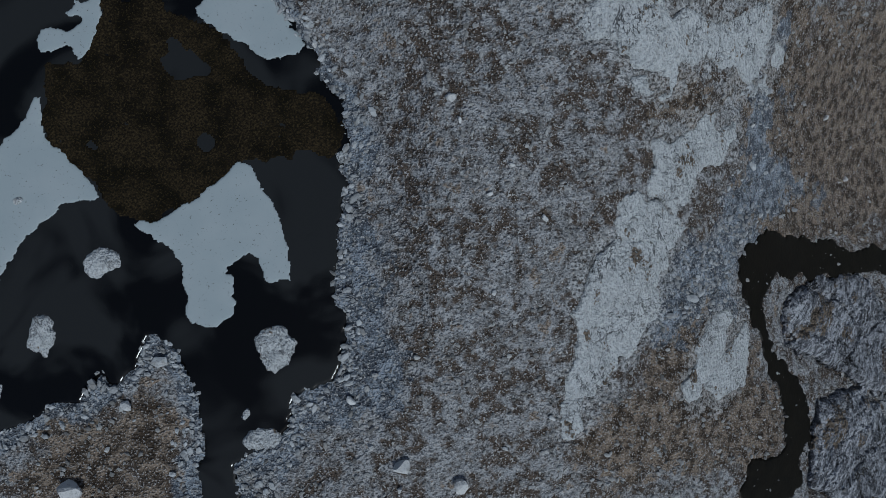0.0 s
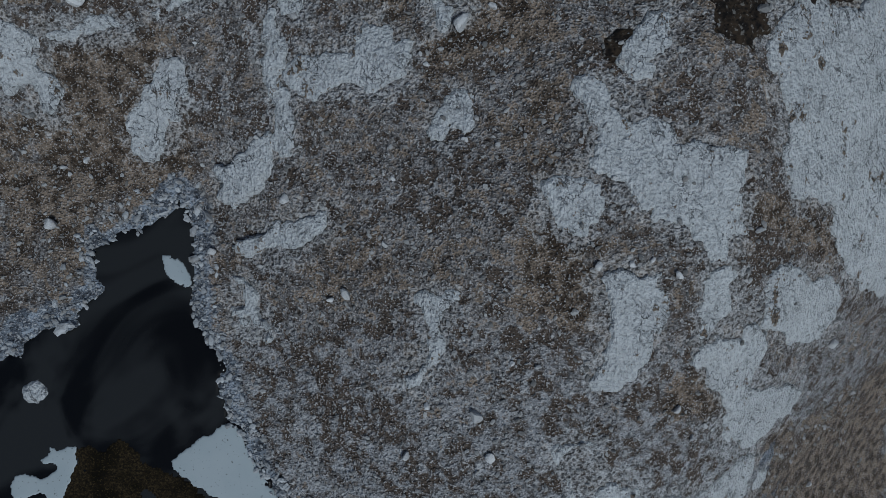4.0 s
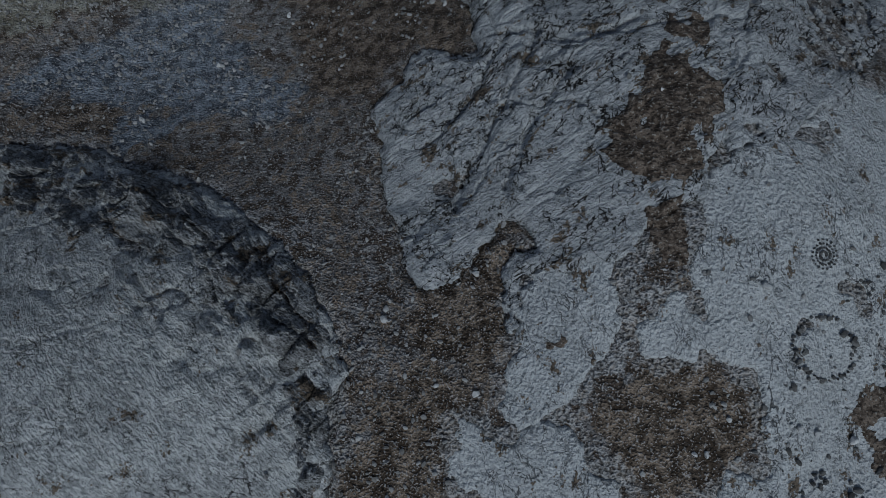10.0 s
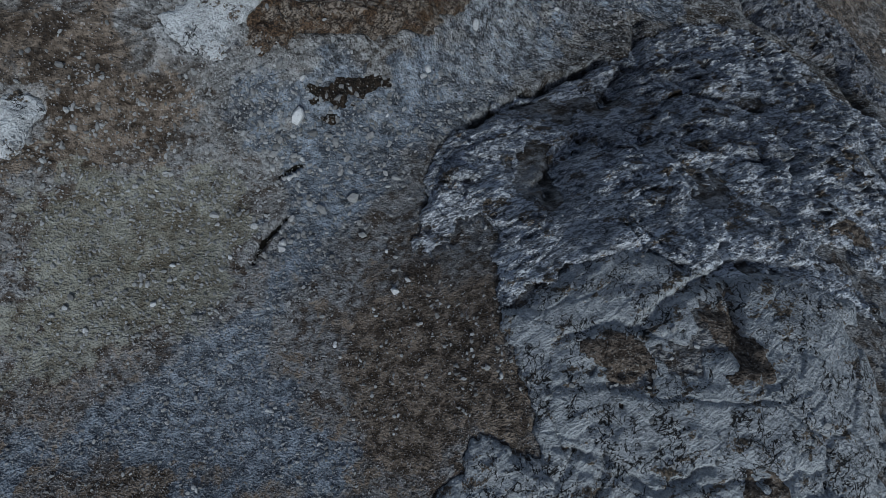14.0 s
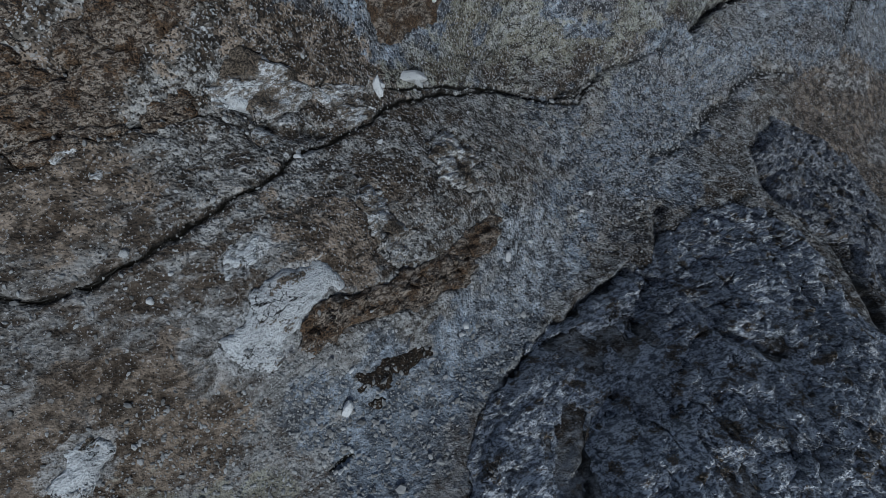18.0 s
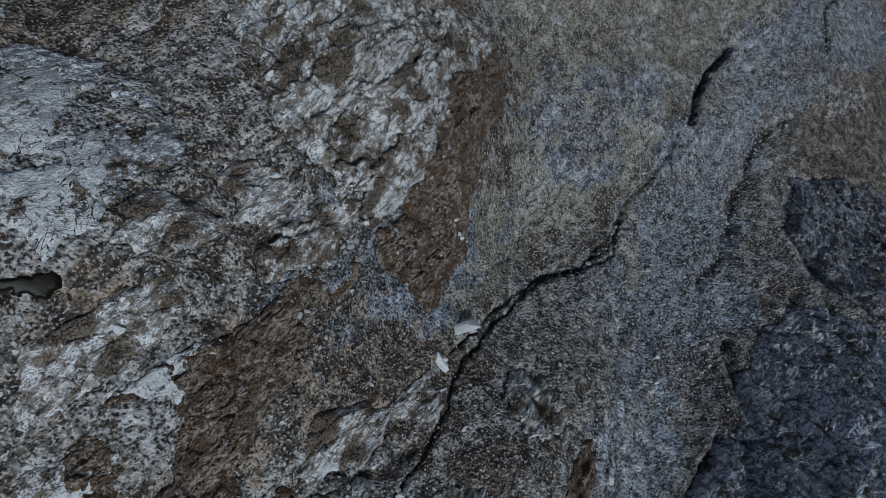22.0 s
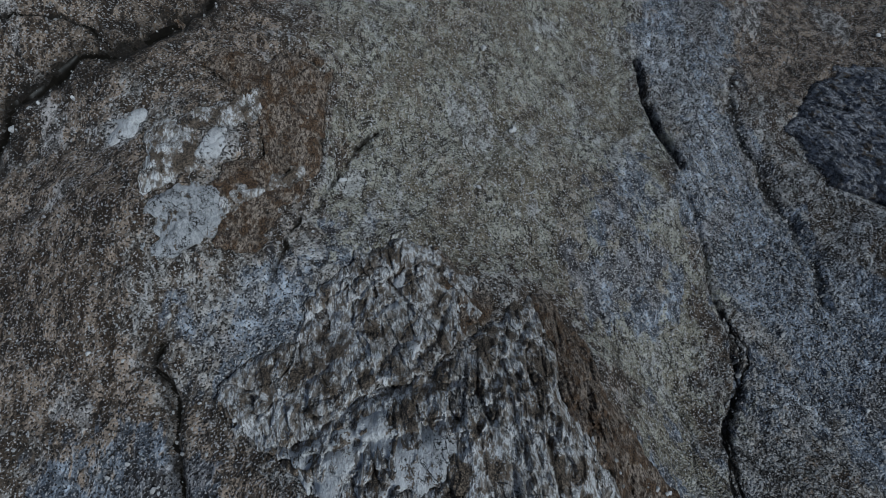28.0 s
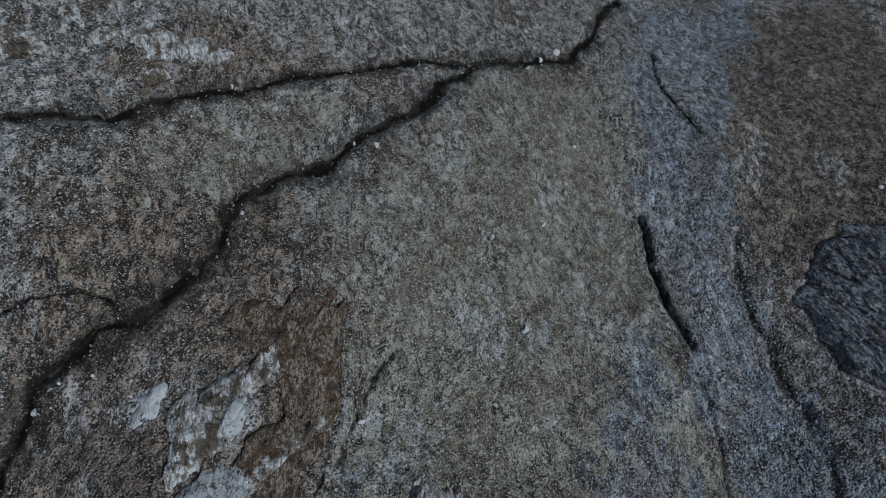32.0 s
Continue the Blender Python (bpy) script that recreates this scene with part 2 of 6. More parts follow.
def rock_material(name, pale, dark, soil, grain, size, soil_share, crack=1.0, stretch=3.0, speck=0.7):
    """Bedrock: pale and dark streaks along its grain, lichen stains, soil in patches, cracks with their shade painted
    in; size is its scale in metres.
    """
    m, t, bsdf, place = tree(name, 0.85)
    along = turned(t, place, -grain, (1.0, stretch, 1.0))
    streak = noise_of(t, along, 1.3 / size, 4, 0.6, 0.5)
    stain = noise_of(t, place, 0.22 / size, 5, 0.6)
    fine = noise_of(t, place, 4.6 / min(size, 1.0), 1.5, 0.5)
    colour = mixed(t, steps_of(t, streak, 0.40, 0.56), dark, pale)
    colour = mixed(t, steps_of(t, stain, 0.46, 0.64, 0.0, 0.45), colour, dark)
    colour = mixed(t, steps_of(t, fine, 0.35, 0.41, speck, 0.0), colour, tuple(0.4 * v for v in dark))
    colour = mixed(t, steps_of(t, fine, 0.62, 0.68, 0.0, 0.4), colour, (0.62, 0.63, 0.62))
    # thin crevices along the grain, their shade put into the colour
    fibre = noise_of(t, turned(t, place, -grain, (1.0, 1.6 * stretch, 1.0)), 2.4 / size, 3, 0.6, 0.3)
    colour = mixed(t, steps_of(t, fibre, 0.41, 0.45, 1.3 * speck - 0.5, 0.0), colour, tuple(0.45 * v for v in dark))
    bare = sums(t, "ADD", noise_of(t, turned(t, place, -grain, (1.0, 1.5, 1.0)), 0.40 / size, 6, 0.66), sums(t, "MULTIPLY", fine, 0.25))
    earth = steps_of(t, bare, 0.745 - soil_share, 0.80 - soil_share)
    colour = mixed(t, earth, colour, mixed(t, steps_of(t, fine, 0.40, 0.60), tuple(0.5 * v for v in soil), tuple(1.9 * v for v in soil)))
    # cracks as near-black lines: the shade inside them is painted
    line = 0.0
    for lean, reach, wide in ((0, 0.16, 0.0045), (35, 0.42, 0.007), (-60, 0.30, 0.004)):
        crack_noise = noise_of(t, turned(t, place, -grain - lean, (1.0, stretch, 1.0)), reach / size, 5, 0.55, 0.4)
        off = sums(t, "ABSOLUTE", sums(t, "SUBTRACT", crack_noise, 0.5), 0)
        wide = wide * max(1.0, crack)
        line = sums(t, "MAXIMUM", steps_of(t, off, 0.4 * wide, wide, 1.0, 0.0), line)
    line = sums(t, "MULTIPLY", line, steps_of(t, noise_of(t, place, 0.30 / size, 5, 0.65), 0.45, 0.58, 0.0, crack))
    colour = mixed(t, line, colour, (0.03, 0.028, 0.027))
    t.links.new(colour, bsdf.inputs["Base Color"])
    height = sums(t, "ADD", sums(t, "MULTIPLY", streak, 0.55), sums(t, "MULTIPLY", sums(t, "ADD", fine, fibre), 0.5))
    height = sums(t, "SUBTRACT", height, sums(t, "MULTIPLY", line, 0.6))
    relief(t, bsdf, height, 0.55 * min(size, 1.0))
    return m


def ground_material():
    m, t, bsdf, place = tree("hillside_ground", 0.95)
    cover, wet_and_shade = painted(t, "cover"), painted(t, "wet_and_shade").outputs["Fac"]
    split = t.nodes.new("ShaderNodeSeparateColor")
    t.links.new(cover.outputs["Color"], split.inputs["Color"])
    far = painted(t, "coarse").outputs["Fac"]

    def at_both(near_scale, far_scale, detail=5, roughness=0.65):
        a, b = noise_of(t, place, near_scale, detail, roughness), noise_of(t, place, far_scale, detail, roughness)
        n = t.nodes.new("ShaderNodeMix")
        t.links.new(far, n.inputs[0]), t.links.new(a, n.inputs[2]), t.links.new(b, n.inputs[3])
        return n.outputs[0]

    def flowing(value, scale):
        n = t.nodes.new("ShaderNodeMix")
        t.links.new(far, n.inputs[0]), t.links.new(value, n.inputs[2])
        t.links.new(noise_of(t, turned(t, place, -38, (0.45, 1.0, 1.0)), scale, 4, 0.62, 0.6), n.inputs[3])
        return n.outputs[0]

    clump, blot, fine = flowing(noise_of(t, place, 1.1, 4, 0.62), 0.55), flowing(noise_of(t, place, 0.22, 6, 0.68, 0.6), 0.10), at_both(4.6, 2.1, 1.5, 0.5)
    colour = mixed(t, steps_of(t, sums(t, "ADD", clump, sums(t, "MULTIPLY", blot, 0.7)), 0.74, 0.96), mixed(t, far, (0.075, 0.056, 0.044), (0.058, 0.043, 0.031)), mixed(t, far, (0.285, 0.288, 0.297), (0.30, 0.287, 0.268)))
    moss = mixed(t, steps_of(t, clump, 0.40, 0.60), (0.044, 0.030, 0.020), (0.205, 0.158, 0.122))
    grass = mixed(t, steps_of(t, sums(t, "ADD", sums(t, "MULTIPLY", clump, 0.5), sums(t, "MULTIPLY", blot, 0.5)), 0.42, 0.58), (0.118, 0.100, 0.072), (0.262, 0.253, 0.210))
    scree = mixed(t, steps_of(t, clump, 0.38, 0.60), (0.072, 0.082, 0.098), (0.238, 0.268, 0.306))
    flow = noise_of(t, turned(t, place, -55, (0.10, 1.0, 1.0)), 0.5, 4, 0.6, 0.4)
    scree = scaled(t, scree, sums(t, "ADD", 1.0, sums(t, "MULTIPLY", far, steps_of(t, flow, 0.36, 0.64, -0.42, 0.34))))
    ragged = sums(t, "ADD", sums(t, "MULTIPLY", sums(t, "SUBTRACT", clump, 0.5), 1.3), sums(t, "MULTIPLY", sums(t, "SUBTRACT", blot, 0.5), 1.5))
    edges = []
    for channel in range(3):
        share = sums(t, "ADD", split.outputs[channel], ragged if channel != 2 else sums(t, "MULTIPLY", ragged, -1.0))
        edges.append(sums(t, "MULTIPLY", steps_of(t, share, 0.40, 0.60), steps_of(t, split.outputs[channel], 0.02, 0.25)))
    colour = mixed(t, edges[0], colour, moss)
    colour = mixed(t, edges[1], colour, grass)
    colour = mixed(t, edges[2], colour, scree)
    patch = noise_of(t, turned(t, place, -38, (0.5, 1.0, 1.0)), 0.05, 8, 0.72, 0.8)
    colour = mixed(t, sums(t, "MULTIPLY", steps_of(t, patch, 0.52, 0.56, 0.0, 0.5), far), colour, mixed(t, steps_of(t, clump, 0.42, 0.60), (0.038, 0.026, 0.017), (0.190, 0.148, 0.115)))
    colour = mixed(t, sums(t, "MULTIPLY", steps_of(t, patch, 0.42, 0.45, 0.5, 0.0), far), colour, mixed(t, steps_of(t, clump, 0.42, 0.56), (0.09, 0.085, 0.08), (0.42, 0.42, 0.42)))
    # grooves of the far slope, put into the colour only, without relief
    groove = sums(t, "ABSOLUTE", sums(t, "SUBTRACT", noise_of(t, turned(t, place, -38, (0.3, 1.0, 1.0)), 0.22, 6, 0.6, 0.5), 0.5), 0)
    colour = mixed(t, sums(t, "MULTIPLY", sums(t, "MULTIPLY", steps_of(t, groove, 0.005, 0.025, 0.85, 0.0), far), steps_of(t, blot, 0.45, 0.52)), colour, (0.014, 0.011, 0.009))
    beside = painted(t, "beside_rock").outputs["Fac"]
    dust = steps_of(t, sums(t, "ADD", beside, sums(t, "MULTIPLY", sums(t, "SUBTRACT", clump, 0.5), 2.6)), 0.46, 0.66, 0.0, 0.55)
    colour = mixed(t, sums(t, "MULTIPLY", dust, steps_of(t, beside, 0.02, 0.2)), colour, mixed(t, steps_of(t, fine, 0.38, 0.6), (0.14, 0.138, 0.135), (0.46, 0.46, 0.46)))
    calm = sums(t, "MULTIPLY", sums(t, "SUBTRACT", 1.0, sums(t, "MULTIPLY", edges[1], 0.2)), sums(t, "ADD", 0.62, sums(t, "MULTIPLY", far, 0.38)))
    grit = at_both(8.5, 3.5, 0.6, 0.5)
    for cell_scale, here in ((1.9, sums(t, "SUBTRACT", 1.0, far)), (1.0, sums(t, "MULTIPLY", far, 1.55))):
        tone = t.nodes.new("ShaderNodeSeparateColor")
        t.links.new(cells_of(t, warped(t, place, 1.6 * cell_scale, 0.8 / cell_scale), cell_scale, out="Color"), tone.inputs["Color"])
        colour = scaled(t, colour, sums(t, "ADD", 1.0, sums(t, "MULTIPLY", here, sums(t, "MULTIPLY", sums(t, "MULTIPLY", sums(t, "SUBTRACT", tone.outputs[0], 0.5), calm), 0.65))))
    # near-black specks: shade of pits and gaps between stones, put into the colour
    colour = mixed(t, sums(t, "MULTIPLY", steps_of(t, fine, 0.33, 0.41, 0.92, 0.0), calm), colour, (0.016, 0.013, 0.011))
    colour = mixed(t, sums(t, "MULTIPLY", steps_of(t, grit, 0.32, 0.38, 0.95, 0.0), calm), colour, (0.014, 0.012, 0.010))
    colour = mixed(t, steps_of(t, grit, 0.62, 0.68, 0.0, 0.6), colour, (0.42, 0.398, 0.395))
    bright = sums(t, "MULTIPLY", steps_of(t, fine, 0.62, 0.68, 0.0, 0.8), sums(t, "SUBTRACT", 1.0, sums(t, "MULTIPLY", edges[0], 0.55)))
    colour = mixed(t, bright, colour, (0.42, 0.415, 0.41))
    for pebble_scale, amount, here in ((2.6, 0.55, sums(t, "SUBTRACT", 1.0, far)), (1.2, 0.75, far)):
        spot = warped(t, place, pebble_scale, 0.9 / pebble_scale)
        shape, tone = cells_of(t, spot, pebble_scale), cells_of(t, spot, pebble_scale, out="Color")
        lone = t.nodes.new("ShaderNodeSeparateColor")
        t.links.new(tone, lone.inputs["Color"])
        chosen = steps_of(t, sums(t, "ADD", lone.outputs[0], sums(t, "MULTIPLY", sums(t, "SUBTRACT", blot, 0.5), 3.0)), 0.80, 0.90, 0.0, amount)
        chosen = sums(t, "MULTIPLY", sums(t, "MULTIPLY", chosen, here), steps_of(t, sums(t, "MAXIMUM", edges[0], edges[1]), 0.3, 0.9, 1.0, 0.1))
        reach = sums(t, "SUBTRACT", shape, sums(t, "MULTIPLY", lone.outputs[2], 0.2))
        # a dark gap painted round each pebble as its shade
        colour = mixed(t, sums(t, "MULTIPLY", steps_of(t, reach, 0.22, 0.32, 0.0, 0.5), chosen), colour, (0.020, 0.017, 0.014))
        colour = mixed(t, sums(t, "MULTIPLY", steps_of(t, reach, 0.14, 0.22, 1.0, 0.0), chosen), colour, mixed(t, lone.outputs[1], (0.20, 0.195, 0.19), (0.52, 0.515, 0.51)))
    # wet stream beds, and the shade of dry clefts put into the colour
    colour = mixed(t, wet_and_shade, colour, (0.010, 0.008, 0.006))
    t.links.new(colour, bsdf.inputs["Base Color"])
    relief(t, bsdf, sums(t, "MULTIPLY", sums(t, "ADD", sums(t, "MULTIPLY", clump, 0.8), sums(t, "ADD", fine, sums(t, "MULTIPLY", grit, 0.5))), sums(t, "ADD", 1.0, sums(t, "MULTIPLY", far, 0.5))), 0.34)
    return m


def turf_material(name, dark, pale, scale=2.2, speck=0.55):
    m, t, bsdf, place = tree(name, 0.95)
    clump, fine = noise_of(t, place, scale, 4, 0.6), noise_of(t, place, scale * 2.6, 1.5, 0.5)
    colour = mixed(t, steps_of(t, clump, 0.36, 0.64), dark, pale)
    colour = mixed(t, steps_of(t, fine, 0.32, 0.42, 0.8, 0.0), colour, tuple(0.3 * v for v in dark))
    colour = mixed(t, steps_of(t, fine, 0.60, 0.68, 0.0, speck), colour, (0.36, 0.34, 0.31))
    t.links.new(colour, bsdf.inputs["Base Color"])
    relief(t, bsdf, sums(t, "ADD", clump, fine), 0.2)
    return m


def stone_material(name, low, high):
    m, t, bsdf, place = tree(name, 0.85)
    info = t.nodes.new("ShaderNodeObjectInfo").outputs["Random"]
    island = t.nodes.new("ShaderNodeNewGeometry").outputs["Random Per Island"]
    tone = sums(t, "FRACT", sums(t, "ADD", info, island), 0)
    stain, fine = noise_of(t, place, 1.3, 5, 0.6), noise_of(t, place, 9.0, 4, 0.7)
    colour = mixed(t, tone, low, high)
    colour = mixed(t, steps_of(t, stain, 0.50, 0.66, 0.0, 0.6), colour, (0.16, 0.145, 0.13))
    colour = mixed(t, steps_of(t, fine, 0.33, 0.47, 0.5, 0.0), colour, (0.12, 0.11, 0.10))
    t.links.new(colour, bsdf.inputs["Base Color"])
    relief(t, bsdf, fine, 0.05)
    return m


def ice_material():
    m, t, bsdf, place = tree("pale_ice", 0.6)
    stain, speck = noise_of(t, place, 0.4, 4, 0.5), noise_of(t, place, 5.5, 3, 0.7)
    colour = mixed(t, steps_of(t, stain, 0.35, 0.7), (0.275, 0.315, 0.328), (0.30, 0.335, 0.347))
    colour = mixed(t, steps_of(t, speck, 0.645, 0.70), colour, (0.05, 0.045, 0.04))
    t.links.new(colour, bsdf.inputs["Base Color"])
    relief(t, bsdf, stain, 0.02)
    return m


def water_material():
    m, t, bsdf, place = tree("dark_water", 0.12)
    deep = noise_of(t, place, 0.10, 3, 0.5, 1.2)
    t.links.new(mixed(t, steps_of(t, deep, 0.42, 0.56), (0.0025, 0.0025, 0.0025), (0.017, 0.0178, 0.0178)), bsdf.inputs["Base Color"])
    relief(t, bsdf, noise_of(t, place, 3.0, 3, 0.5), 0.004)
    return m


def peat_water_material():
    m, t, bsdf, place = tree("peat_water", 0.35)
    bsdf.inputs["Specular IOR Level"].default_value = 0.06
    t.links.new(mixed(t, noise_of(t, place, 1.2, 3, 0.6), (0.002, 0.0018, 0.0015), (0.012, 0.010, 0.007)), bsdf.inputs["Base Color"])
    relief(t, bsdf, noise_of(t, place, 4.0, 3, 0.5), 0.01)
    return m


def weed_material():
    m, t, bsdf, place = tree("brown_waterweed", 0.9)
    bsdf.inputs["Specular IOR Level"].default_value = 0.0
    clump, fine = noise_of(t, place, 0.5, 4, 0.6), noise_of(t, place, 7.0, 3, 0.65)
    colour = mixed(t, steps_of(t, clump, 0.35, 0.62), (0.007, 0.006, 0.004), (0.026, 0.019, 0.011))
    colour = mixed(t, steps_of(t, fine, 0.40, 0.55, 0.85, 0.0), colour, (0.008, 0.007, 0.006))
    colour = mixed(t, steps_of(t, fine, 0.54, 0.68, 0.0, 0.6), colour, (0.056, 0.041, 0.022))
    t.links.new(colour, bsdf.inputs["Base Color"])
    relief(t, bsdf, fine, 0.06)
    return m


SOIL, RUST = (0.085, 0.066, 0.050), (0.070, 0.043, 0.026)
GROUND, STONE, ICE, WATER, WEED = ground_material(), stone_material("loose_stone", (0.12, 0.117, 0.114), (0.37, 0.366, 0.36)), ice_material(), water_material(), weed_material()
PEAT_WATER = peat_water_material()
BOULDER = stone_material("boulder_stone", (0.38, 0.377, 0.375), (0.58, 0.575, 0.57))
SHORE_STONE = stone_material("shore_stone", (0.22, 0.226, 0.232), (0.44, 0.45, 0.46))
# dark stones, made darker still to carry the shadows round them
DARK_STONE = stone_material("dark_stone", (0.045, 0.044, 0.044), (0.13, 0.128, 0.126))
SLAB = rock_material("pale_bedrock", (0.50, 0.51, 0.515), (0.42, 0.43, 0.435), SOIL, 100, 0.9, 0.02, 0.75, 1.8, 0.45)
SLAB_FAR = rock_material("pale_bedrock_far", (0.58, 0.585, 0.59), (0.43, 0.43, 0.43), SOIL, 50, 1.5, 0.05, 1.5, 2.6, 0.35)
DOME = rock_material("dome_bedrock", (0.53, 0.535, 0.53), (0.33, 0.335, 0.335), SOIL, 145, 0.9, 0.015, 0.95, 2.2, 0.6)
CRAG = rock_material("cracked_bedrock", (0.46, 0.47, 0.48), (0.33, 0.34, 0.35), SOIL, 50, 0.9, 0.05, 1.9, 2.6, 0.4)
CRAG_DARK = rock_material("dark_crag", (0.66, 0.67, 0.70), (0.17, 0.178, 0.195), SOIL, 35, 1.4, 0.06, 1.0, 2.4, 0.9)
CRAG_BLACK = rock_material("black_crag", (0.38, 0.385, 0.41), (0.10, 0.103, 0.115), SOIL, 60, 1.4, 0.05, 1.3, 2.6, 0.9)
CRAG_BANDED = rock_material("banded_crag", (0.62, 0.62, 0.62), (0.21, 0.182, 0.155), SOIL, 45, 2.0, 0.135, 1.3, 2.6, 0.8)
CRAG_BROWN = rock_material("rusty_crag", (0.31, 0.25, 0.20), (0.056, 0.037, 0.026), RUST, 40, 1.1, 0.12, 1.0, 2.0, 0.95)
TURF = turf_material("heath_turf", (0.045, 0.032, 0.024), (0.16, 0.125, 0.10))
BOG = turf_material("bog_turf", (0.006, 0.004, 0.003), (0.032, 0.021, 0.013), 1.6, 0.3)
# darker copy of the dome rock; the north-facing brow's shade is in its colour
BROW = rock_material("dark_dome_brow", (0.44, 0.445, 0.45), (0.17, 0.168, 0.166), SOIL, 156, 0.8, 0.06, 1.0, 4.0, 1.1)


# ---- meshes ----
def mesh_of(name, co, faces, material, smooth=True):
    """A mesh from arrays of corners and of faces with the same number of corners each."""
    me = bpy.data.meshes.new(name)
    co, faces = np.asarray(co, np.float32), np.asarray(faces, np.int32)
    me.vertices.add(len(co)), me.loops.add(faces.size), me.polygons.add(len(faces))
    me.vertices.foreach_set("co", co.ravel())
    me.loops.foreach_set("vertex_index", faces.ravel())
    me.polygons.foreach_set("loop_start", np.arange(len(faces), dtype=np.int32) * faces.shape[1])
    me.polygons.foreach_set("use_smooth", np.full(len(faces), smooth))
    me.materials.append(material)
    me.update(calc_edges=True)
    me.validate()
    return me


def rounded(outline):
    pts = np.asarray(outline, float)
    after = np.roll(pts, -1, 0)
    return np.stack([0.8 * pts + 0.2 * after, 0.2 * pts + 0.8 * after], 1).reshape(-1, 2)


SHEETS, CARVED, POND = [], [], []


def coarse(y):
    """0 on the near plateau, 1 on the far slopes: how large the ground's forms are."""
    return np.clip((np.asarray(y, float) - 75) / 70, 0, 1)


def broad(x, y):
    return hill(x, y) + rough(x, y, 11.0, 3, 11) * (0.5 + 0.9 * np.clip((np.asarray(y, float) - 18) / 14, 0, 1) + 0.9 * coarse(y))


def bumps(x, y):
    c = coarse(y)
    return rough(x, y, 1.5, 3, 5) * 0.34 * (1 - c) + (rough(x, y, 3.6, 4, 6) * 1.1 + (ridged(x * 0.8 + y * 0.5, y * 0.4 - x * 0.3, 5.0, 4, 8) - 0.55) * 0.9) * c


def pieces_of(faces, owner):
    """Numbers the faces by the connected piece of one block that each belongs to."""
    corner = faces.ravel().astype(np.int64) * 64 + np.repeat(owner, 4)
    key, corner = np.unique(corner, return_inverse=True)
    corner = corner.reshape(-1, 4)
    mark = np.arange(len(key))
    while True:
        low = mark[corner].min(1)
        after = mark.copy()
        for k in range(4):
            np.minimum.at(after, corner[:, k], low)
        after = after[after]
        if np.array_equal(after, mark):
            return low
        mark = after


class Sheet:
    """A skin of rock, turf, ice or stones over an outline in plan, thick in its middle and dipping into the ground at its edge."""

    def __init__(self, outline, step, rise, edge, warp, seed, form=None, level=None, over=False, holes=0.0, hole_size=None):
        self.outline, self.step, self.rise, self.edge, self.warp, self.seed = rounded(outline), step, rise, edge, warp, seed
        self.form, self.level, self.over, self.holes = form, level, over, holes
        self.hole_size = hole_size or 9.0 * warp + 0.5
        self.joints = []
        self.low, self.high = self.outline.min(0) - 3 * warp - 0.5, self.outline.max(0) + 3 * warp + 0.5

    def depth(self, x, y):
        k = self.warp
        dx = rough(x, y, 7.0 * k + 0.3, 5, self.seed) * 5.0 * k
        dy = rough(x, y, 7.0 * k + 0.3, 5, self.seed + 50) * 5.0 * k
        d = inside(x + dx, y + dy, self.outline) + rough(x, y, 2.4 * k + 0.2, 5, self.seed + 90) * 3.6 * k + 0.35 * k
        if self.holes:
            bare = self.holes - rough(x, y, self.hole_size, 5, self.seed + 20)
            d = np.minimum(d, bare * 9 * k)
        return d

    def height(self, x, y, d):
        if self.level is None:
            base = surface(x, y, turf=False) if self.over else broad(x, y)
        else:
            base = self.level
        z = base + self.rise * (1 - np.exp(-np.maximum(d, 0) / self.edge))
        if self.form:
            z = z + self.form(x, y) * np.clip(d / (2.0 * self.edge), 0, 1)
        if self.joints:
            z = z - self.rise * 0.3 * np.exp(-((self.block(x, y)[1] / (1.3 * self.step)) ** 2))
        if self.level is None and not self.over:
            z = z - carved(x, y)
        return z - np.where(d < 0, 0.25 + self.rise * 0.6, 0.0)

    def mesh(self, name, material):
        xs = np.arange(self.low[0], self.high[0] + self.step, self.step)
        ys = np.arange(self.low[1], self.high[1] + self.step, self.step)
        x, y = np.meshgrid(xs, ys)
        d = self.depth(x, y)
        keep = d > 0
        cell = keep[:-1, :-1] | keep[1:, :-1] | keep[:-1, 1:] | keep[1:, 1:]
        number = np.arange(x.size).reshape(x.shape)
        faces = np.stack([number[:-1, :-1], number[:-1, 1:], number[1:, 1:], number[1:, :-1]], -1)[cell]
        if self.over or name in ("ice_sheet", "waterweed", "water", "bog_patch", "dark_water_sheet"):
            return [self.part(name, x, y, d, faces, material)]
        owner = self.block(x, y)[0].ravel()[faces[:, 0]] if self.joints else np.zeros(len(faces), int)
        piece = pieces_of(faces, owner)
        numbers, counts = np.unique(piece, return_counts=True)
        return [self.part(name, x, y, d, faces[piece == n], material) for n, size in zip(numbers, counts) if size > 11]

    def part(self, name, x, y, d, faces, material):
        used, faces = np.unique(faces, return_inverse=True)
        x, y, d = x.ravel()[used], y.ravel()[used], d.ravel()[used]
        return mesh_of(name, np.stack([x, y, self.height(x, y, d)], -1), faces.reshape(-1, 4), material, smooth=name != "crag")

    def block(self, x, y):
        """Which block of the jointed rock a place lies in, and how far from the joint round it."""
        k = 3 * self.warp
        px, py = x + rough(x, y, 4 * k, 4, 61) * 3 * k, y + rough(x, y, 4 * k, 4, 62) * 3 * k
        far = np.stack([np.hypot(px - a, py - b) for a, b in self.joints], -1)
        ranked = np.sort(far, -1)
        return np.argmin(far, -1), ranked[..., 1] - ranked[..., 0]


